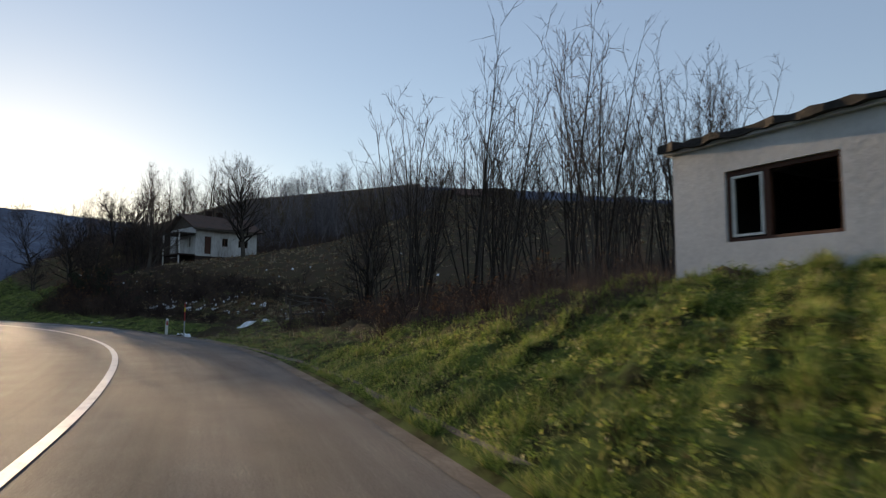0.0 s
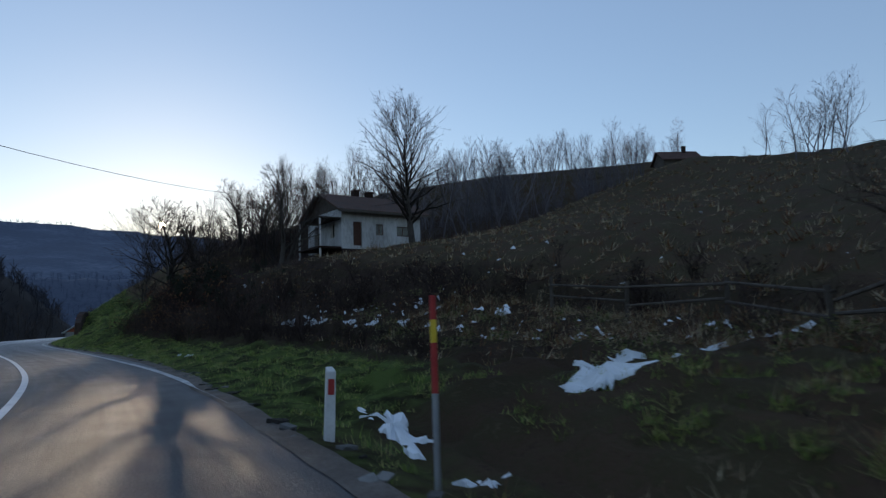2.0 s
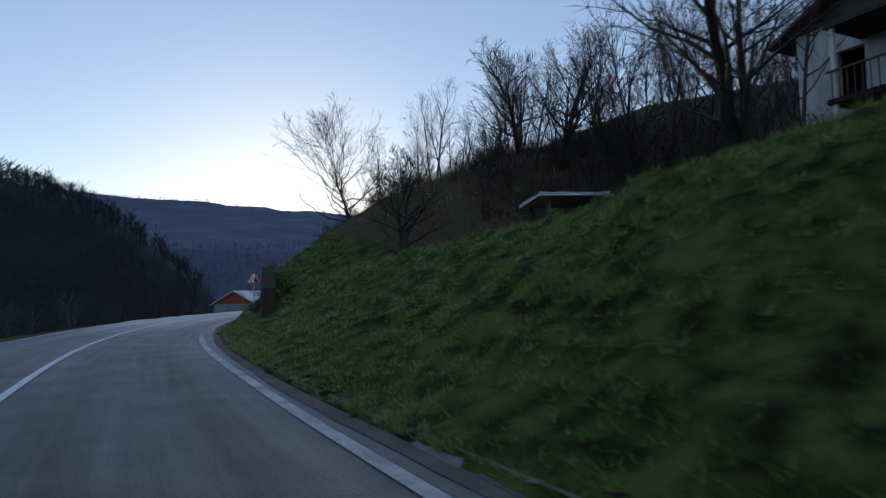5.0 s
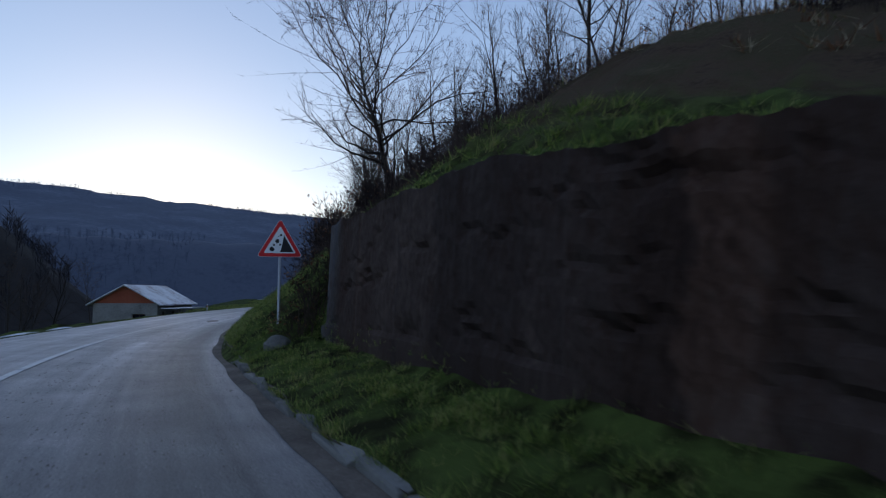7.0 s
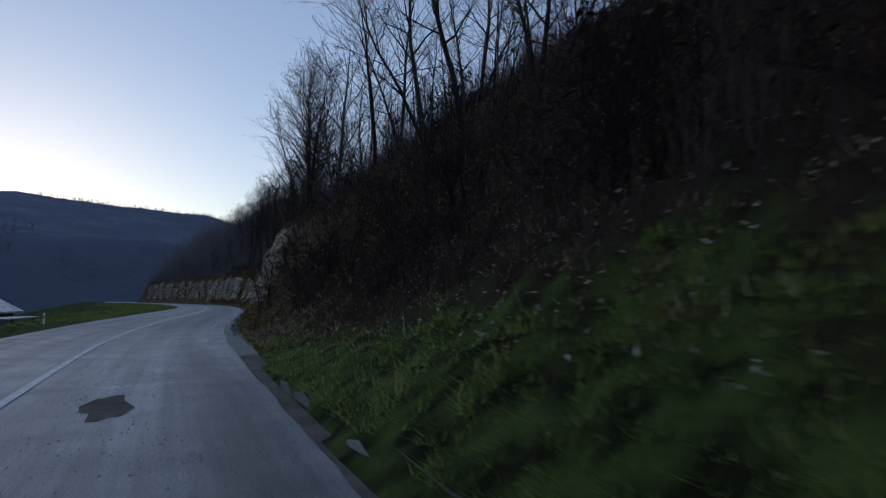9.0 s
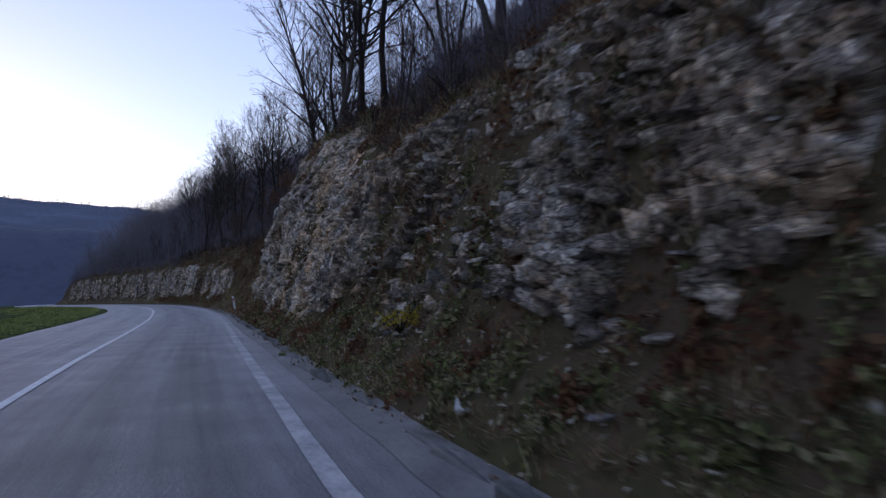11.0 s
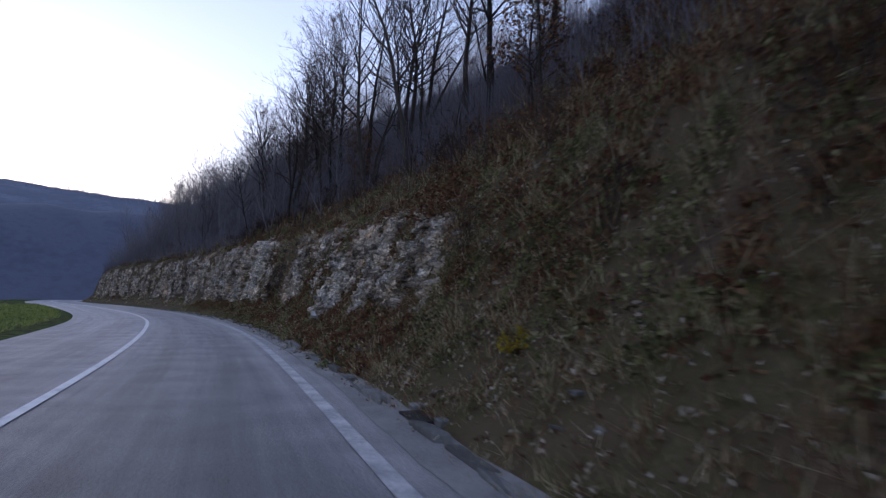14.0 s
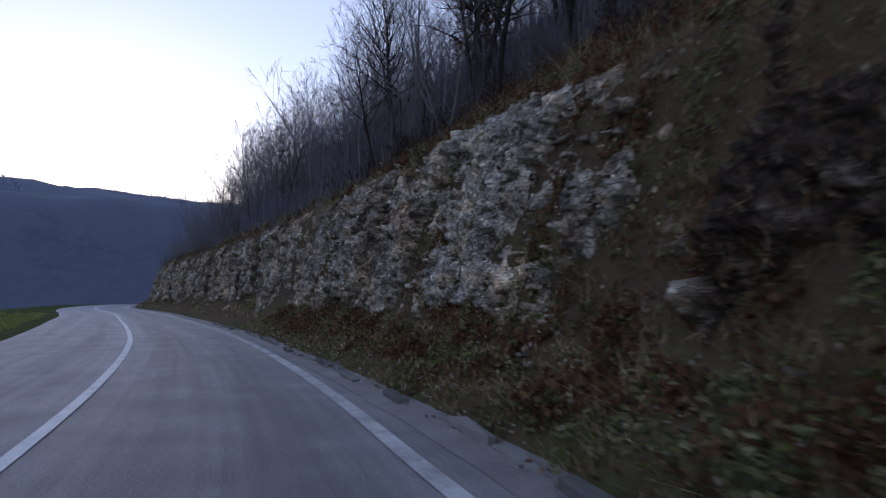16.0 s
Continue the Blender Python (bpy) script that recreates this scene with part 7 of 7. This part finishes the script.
# ---- grass and leaf litter ----
def blades(name, regions, material, label, seed, lean=1.0):
    """regions: s0, s1, n0, n1, blades per square metre, length, width."""
    rng = np.random.default_rng(seed)
    VV = []
    for s0, s1, n0, n1, dens, ln, wd in regions:
        per = 14
        k0 = int((s1 - s0) * (n1 - n0) * dens / per)
        s, n = rng.uniform(s0, s1, k0), rng.uniform(n0, n1, k0)
        lo = np.minimum(right_edge(s) + 0.2, n1) if n0 > 0 else n
        n = np.maximum(n, lo)
        p = xy(s, n)
        cl = 0.5 + 0.8 * lump(p[:, 0], p[:, 1], 2.6, 0.7) + 0.25 * lump(p[:, 0], p[:, 1], 7.0, 1.9)
        keep = rng.random(k0) < 0.12 + 0.95 * np.clip(cl, 0, 1)
        p, s, n, cl = p[keep], s[keep], n[keep], cl[keep]
        big = rng.uniform(0.6, 1.35, len(p))
        p, s, n, cl, big = (np.repeat(q, per, 0) for q in (p, s, n, cl, big))
        k = len(p)
        a = rng.uniform(0, 2 * math.pi, k)
        r = rng.uniform(0, 1, k) ** 0.7 * (0.07 + 0.06 * ln / 0.2)
        z = land(s, n) - 0.03
        base = np.c_[p + np.c_[np.cos(a), np.sin(a)] * r[:, None], z]
        L = ln * rng.uniform(0.5, 1.25, k) * big * (0.55 + 0.85 * np.clip(cl, 0, 1))
        bow = np.repeat(rng.uniform(0, 2 * math.pi, len(p) // per), per)
        a = np.where(rng.random(k) < 0.55, bow, a) + rng.normal(0, 0.5, k)
        d = np.c_[np.cos(a), np.sin(a), 0 * a]
        side = np.c_[-np.sin(a), np.cos(a), 0 * a] * (wd * rng.uniform(0.6, 1.3, k))[:, None]
        f = rng.uniform(0.25, 1.25, k)[:, None] * lean
        up = np.array([[0, 0, 1.0]])
        tip = base + (up * (1.0 - 0.5 * f) + d * f * 1.1) * L[:, None]
        VV.append(np.stack([base - side, base + side, tip], 1))
    V = np.concatenate(VV)
    me_f = np.arange(3 * len(V)).reshape(-1, 3)
    ob = link_mesh(name, V.reshape(-1, 3), me_f, material)
    return tagged(ob, label, "grass", kind="stuff")


blades("grass", [(-1, 9.5, 3.2, 9.5, 4200, 0.13, 0.0045), (9.5, 13, 3.2, 6.9, 3000, 0.13, 0.005), (13, 26, 3.2, 5.8, 420, 0.14, 0.005), (24, 31, 5.8, 9, 700, 0.14, 0.006), (26, 32, 3.2, 4.2, 300, 0.14, 0.005), (32, 40, 3.2, 7.0, 700, 0.13, 0.005), (40, 47, 3.3, 6.8, 900, 0.13, 0.005), (47, 50, 3.3, 6.3, 1000, 0.13, 0.005), (50, 54, 3.3, 5.9, 1000, 0.13, 0.005), (54, 63, 3.3, 5.7, 1300, 0.12, 0.005), (63, 72, 3.3, 7.5, 1300, 0.12, 0.005), (72, 78, 3.3, 7.5, 600, 0.15, 0.006), (62.5, 74, 7.5, 10.5, 1100, 0.14, 0.006), (62, 74, 10.5, 14, 380, 0.17, 0.008), (74, 86, 7.5, 13, 200, 0.2, 0.010), (72, 86, 3.3, 5.0, 700, 0.14, 0.006), (86, 98, 3.3, 5.0, 2600, 0.11, 0.0045), (78, 98, 5.4, 8.6, 500, 0.2, 0.007), (97, 102, 5.2, 7.3, 1900, 0.13, 0.005), (102, 104, 5.2, 6.0, 1700, 0.13, 0.005), (104, 110, 5.2, 5.4, 1700, 0.13, 0.005), (98, 114, 3.2, 5.2, 3200, 0.11, 0.004), (114, 126, 3.2, 4.6, 1400, 0.14, 0.006), (150, 255, -10, -3.9, 420, 0.16, 0.012)], M["grass"], "lush green winter grass on the bank and verges", 41)
blades("dry_grass", [(13, 28, 3.6, 9.5, 160, 0.22, 0.004), (112, 136, 4.2, 10, 160, 0.25, 0.005), (29, 42, 9.8, 13.5, 420, 0.36, 0.006), (-1, 14, 3.3, 9, 45, 0.22, 0.003), (8, 60, 7.5, 22, 45, 0.3, 0.008), (124, 225, 3.4, 6.2, 800, 0.17, 0.004), (184, 222, 3.9, 5.5, 600, 0.24, 0.006), (166, 187, 4.4, 11, 700, 0.22, 0.005), (158, 174, 4.1, 7.0, 700, 0.24, 0.006), (166, 188, 4.8, 12, 160, 0.5, 0.006), (186, 223, 6.7, 8.3, 420, 0.32, 0.006), (134, 226, 5.0, 7.2, 260, 0.2, 0.005), (223, 275, 6.7, 8.6, 160, 0.34, 0.012), (118, 225, 7.0, 11, 70, 0.35, 0.007), (86, 118, 11, 20, 40, 0.35, 0.012), (225, 280, 4, 10, 25, 0.3, 0.015), (8, 80, 15, 58, 26, 0.32, 0.02)], M["drygrass"], "withered brown and olive grass on the slopes", 42)
blades("verge_weeds", [(128, 148, 3.6, 5.4, 900, 0.12, 0.005), (148, 168, 3.8, 5.3, 1000, 0.16, 0.006), (168, 190, 3.7, 5.6, 700, 0.12, 0.005), (190, 225, 3.3, 5.4, 1100, 0.12, 0.005), (166, 187, 4.6, 9.5, 420, 0.15, 0.006)], M["weeds"], "low olive weeds at the foot of the rock", 43)
rng = np.random.default_rng(51)
LV = []
for s0, s1, n0, n1, dens in ((128, 190, 3.6, 6.4, 130), (190, 222, 3.4, 6.0, 170), (168, 186, 4.5, 11, 70), (100, 132, 5.5, 12, 15), (112, 130, 4.0, 9, 50)):
    k = int((s1 - s0) * (n1 - n0) * dens)
    s, n = rng.uniform(s0, s1, k), rng.uniform(n0, n1, k)
    LV.append(np.c_[xy(s, n), land(s, n) + rng.uniform(0.01, 0.09, k)])
v, f = leaf_quads(np.concatenate(LV)[::2], 0.03, 6)
tagged(link_mesh("leaf_litter", v, f, M["litter"]), "fallen brown and pale leaves on the verge", "leaves", kind="stuff")


def shrub(s, n, z, size, seed, material, label):
    rng = np.random.default_rng(seed)
    p = xy(s, n)
    c = np.array([p[0], p[1], z])
    dirs = rng.normal(0, 1, (26, 3))
    dirs[:, 2] = np.abs(dirs[:, 2])
    dirs /= np.linalg.norm(dirs, axis=1, keepdims=True)
    base = empty("roadside_shrub", pose(*c), label, "shrub", "small shrubs on the rock")
    v, f = tubes([([(0, 0, -0.1), tuple(d * size * 0.5), tuple(d * size + np.array([0, 0, 0.03]))], [0.008, 0.005, 0.0], 3) for d in dirs])
    link_mesh("stems", v, f, M["bramble"], base)
    tips = dirs[rng.integers(0, 26, 120)] * size * rng.uniform(0.45, 1.1, (120, 1))
    v, f = leaf_quads(tips, 0.03, seed)
    link_mesh("leaves", v, f, material, base, "small leaves")


shrub(143.7, 4.5, 0.72, 0.3, 61, M["yellowleaf"], "small shrub with yellow leaves at the rock's foot")
shrub(182.4, 4.9, 0.7, 0.22, 62, M["yellowleaf"], "small shrub with yellow leaves at the rock's foot")


rng = np.random.default_rng(52)
LV = []
for s0, s1, n0, n1, dens in ((-1, 9, 3.5, 9, 260), (9, 13, 3.5, 6.5, 200), (97, 112, 3.6, 6.4, 50)):
    k = int((s1 - s0) * (n1 - n0) * dens)
    s, n = rng.uniform(s0, s1, k), rng.uniform(n0, n1, k)
    q = xy(s, n)
    LV.append(np.c_[q, land(s, n) + rng.uniform(0.02, 0.08, k)][lump(q[:, 0], q[:, 1], 2.1, 3.3) > -0.1])
v, f = leaf_quads(np.concatenate(LV), 0.022, 8)
tagged(link_mesh("leafy_weeds", v, f, M["grass"]), "small broad-leaved green weeds in the turf", "weeds", kind="stuff")


rng = np.random.default_rng(53)
tuft = np.concatenate(LEDGES)
tuft = tuft[rng.permutation(len(tuft))[:13000]]
base = np.repeat(tuft, 7, 0) + rng.normal(0, 0.05, (7 * len(tuft), 3))
k = len(base)
a, L = rng.uniform(0, 6.28, k), rng.uniform(0.08, 0.26, k)
s, n = sn(base[:, 0], base[:, 1])
outw = -np.stack([np.interp(s, AS, AN[:, 0]), np.interp(s, AS, AN[:, 1])], 1)
tip = base + np.c_[outw * 0.6 + np.c_[np.cos(a), np.sin(a)] * 0.6, rng.uniform(-0.35, 0.9, k)] * L[:, None]
wd = rng.uniform(0.003, 0.007, k)
side = np.c_[-np.sin(a) * wd, np.cos(a) * wd, 0 * a]
v = np.stack([base - side, base + side, tip], 1).reshape(-1, 3)
tagged(link_mesh("ledge_grass", v, np.arange(3 * k).reshape(-1, 3), M["drygrass"]), "withered grass on the ledges of the rock", "grass", kind="stuff")


def leaf_clumps(name, regions, size, material, label, seed):
    """Low leafy clumps of ferns, brambles and sprouts. regions: s0, s1, n0, n1, clumps, radius, height."""
    rng = np.random.default_rng(seed)
    P = []
    for s0, s1, n0, n1, many, rad, hgt in regions:
        for _ in range(many):
            s, n = rng.uniform(s0, s1), rng.uniform(n0, n1)
            k = int(rng.uniform(25, 70))
            r = rad * rng.uniform(0.5, 1.4)
            a, q = rng.uniform(0, 6.28, k), r * np.sqrt(rng.random(k))
            ss, nn = s + q * np.cos(a), n + q * np.sin(a)
            up_ = hgt * rng.uniform(0.5, 1.3) * (1 - (q / r) ** 2) * rng.random(k) ** 0.6
            P.append(np.c_[xy(ss, nn), land(ss, nn) + 0.03 + up_])
    v, f = leaf_quads(np.concatenate(P), size, seed)
    tagged(link_mesh(name, v, f, material), label, "undergrowth", kind="stuff")


leaf_clumps("russet_undergrowth", [(166, 190, 5.2, 13, 420, 0.4, 0.45), (130, 166, 3.9, 5.2, 90, 0.22, 0.2), (134, 222, 6.8, 9.5, 200, 0.4, 0.5), (136, 224, 5.1, 7.0, 380, 0.2, 0.12), (226, 280, 5.1, 8.5, 150, 0.4, 0.3), (186, 224, 3.9, 5.4, 260, 0.25, 0.2), (110, 134, 6.2, 12, 140, 0.4, 0.5), (10, 26, 6.8, 11, 25, 0.35, 0.4), (158, 176, 4.1, 6.8, 160, 0.22, 0.2)], 0.05, M["leaf"], "russet withered bramble and fern leaves", 91)
leaf_clumps("olive_undergrowth", [(166, 190, 4.6, 12, 260, 0.35, 0.3), (130, 166, 3.8, 5.2, 160, 0.22, 0.2), (134, 224, 6.6, 8.5, 120, 0.35, 0.35), (136, 224, 5.0, 7.0, 420, 0.2, 0.12), (226, 280, 4.6, 8.0, 150, 0.35, 0.25), (186, 224, 3.7, 5.3, 240, 0.22, 0.18), (20, 45, 8, 13, 80, 0.35, 0.3)], 0.04, M["weeds"], "olive green sprouts and bramble leaves", 92)


# ---- litter on the verge ----
def rag(s, n, z, size, seed, label, material):
    rng = np.random.default_rng(seed)
    k = 9
    g = np.linspace(-1, 1, k)
    X, Y = np.meshgrid(g, g, indexing="ij")
    Z = 0.25 * np.sin(3 * X + seed) * np.cos(2.5 * Y) + rng.normal(0, 0.07, X.shape) + 0.75 * np.abs(X - 0.2)
    shape = np.clip(1.25 - 0.5 * np.hypot(X, Y), 0.5, 1)
    p = xy(s, n)
    v = np.stack([X * size * shape, Y * size * 0.42 * shape * (1 - 0.45 * X), Z * size * 0.8], -1).reshape(-1, 3)
    low = v - np.array([0, 0, 0.01])
    F = [*map(tuple, grid_faces(k, k)), *[tuple(q[::-1]) for q in grid_faces(k, k) + k * k]]
    ob = link_mesh("plastic_bag", np.concatenate([v, low]), F, material, smooth=True)
    ob.matrix_world = pose(p[0], p[1], z, 0, -25, yaw_at(s) + 90)
    tagged(ob, label, "litter", "plastic litter by the road")


rag(191.5, 4.12, 0.72, 0.25, 3, "pale blue plastic sheet scrap caught on the rock", M["postwhite"])
rag(140.7, 3.98, 0.2, 0.13, 5, "white plastic bag on the verge", M["postwhite"])
tagged(link_mesh("road_patch", *(lambda q: (np.c_[xy(q[0], q[1]), 0 * q[0] + 0.008], [tuple(range(len(q[0])))]))((118.5 + (0.9 + 0.3 * np.sin(np.arange(14) * 2.7)) * np.cos(np.arange(14) * 0.449), 1.15 + (0.24 + 0.07 * np.sin(np.arange(14) * 1.9)) * np.sin(np.arange(14) * 0.449))), M["gravel"]), "dark tar patch on the asphalt", "road patch", kind="structure")


def drain(s, n):
    """A broken concrete drain cover let into the road's edge."""
    p = xy(s, n)
    base = empty("storm_drain", pose(p[0], p[1], 0.03, 0, 0, yaw_at(s)), "broken concrete storm drain slab in the road's edge", "drain")
    part("slab", boxes((-0.12, 0.32, -0.05, 0.62, 0.52, 0.07), (-0.1, -0.5, -0.05, 0.5, -0.32, 0.06), bevel=0.015), M["stone"], base, "cracked pale concrete slab")
    # solid black block paints the dark inside the gutter
    part("opening", boxes((-0.28, -0.32, -0.04, 0.5, 0.32, 0.018)), M["tar"], base, "black block standing in for the dark of the open gutter")


drain(182.6, 4.05)
disc = bmesh.new()
bmesh.ops.create_uvsphere(disc, u_segments=24, v_segments=16, radius=15.0)
glow_m = bpy.data.materials.new("sun_disc")
glow_m.use_nodes = True
glow_m.node_tree.nodes["Principled BSDF"].inputs["Emission Color"].default_value = (1.0, 0.72, 0.35, 1)
glow_m.node_tree.nodes["Principled BSDF"].inputs["Emission Strength"].default_value = 120
sd = part("sun_disc", disc, glow_m)
DISC_AZ, DISC_EL = radians(33.65), radians(8.45)
sd.location = Vector((CX - 3800 * math.sin(DISC_AZ), CY + 3800 * math.cos(DISC_AZ), 3800 * math.tan(DISC_EL)))
tagged(sd, "the low sun over the mountain crest", "sun", kind="structure")
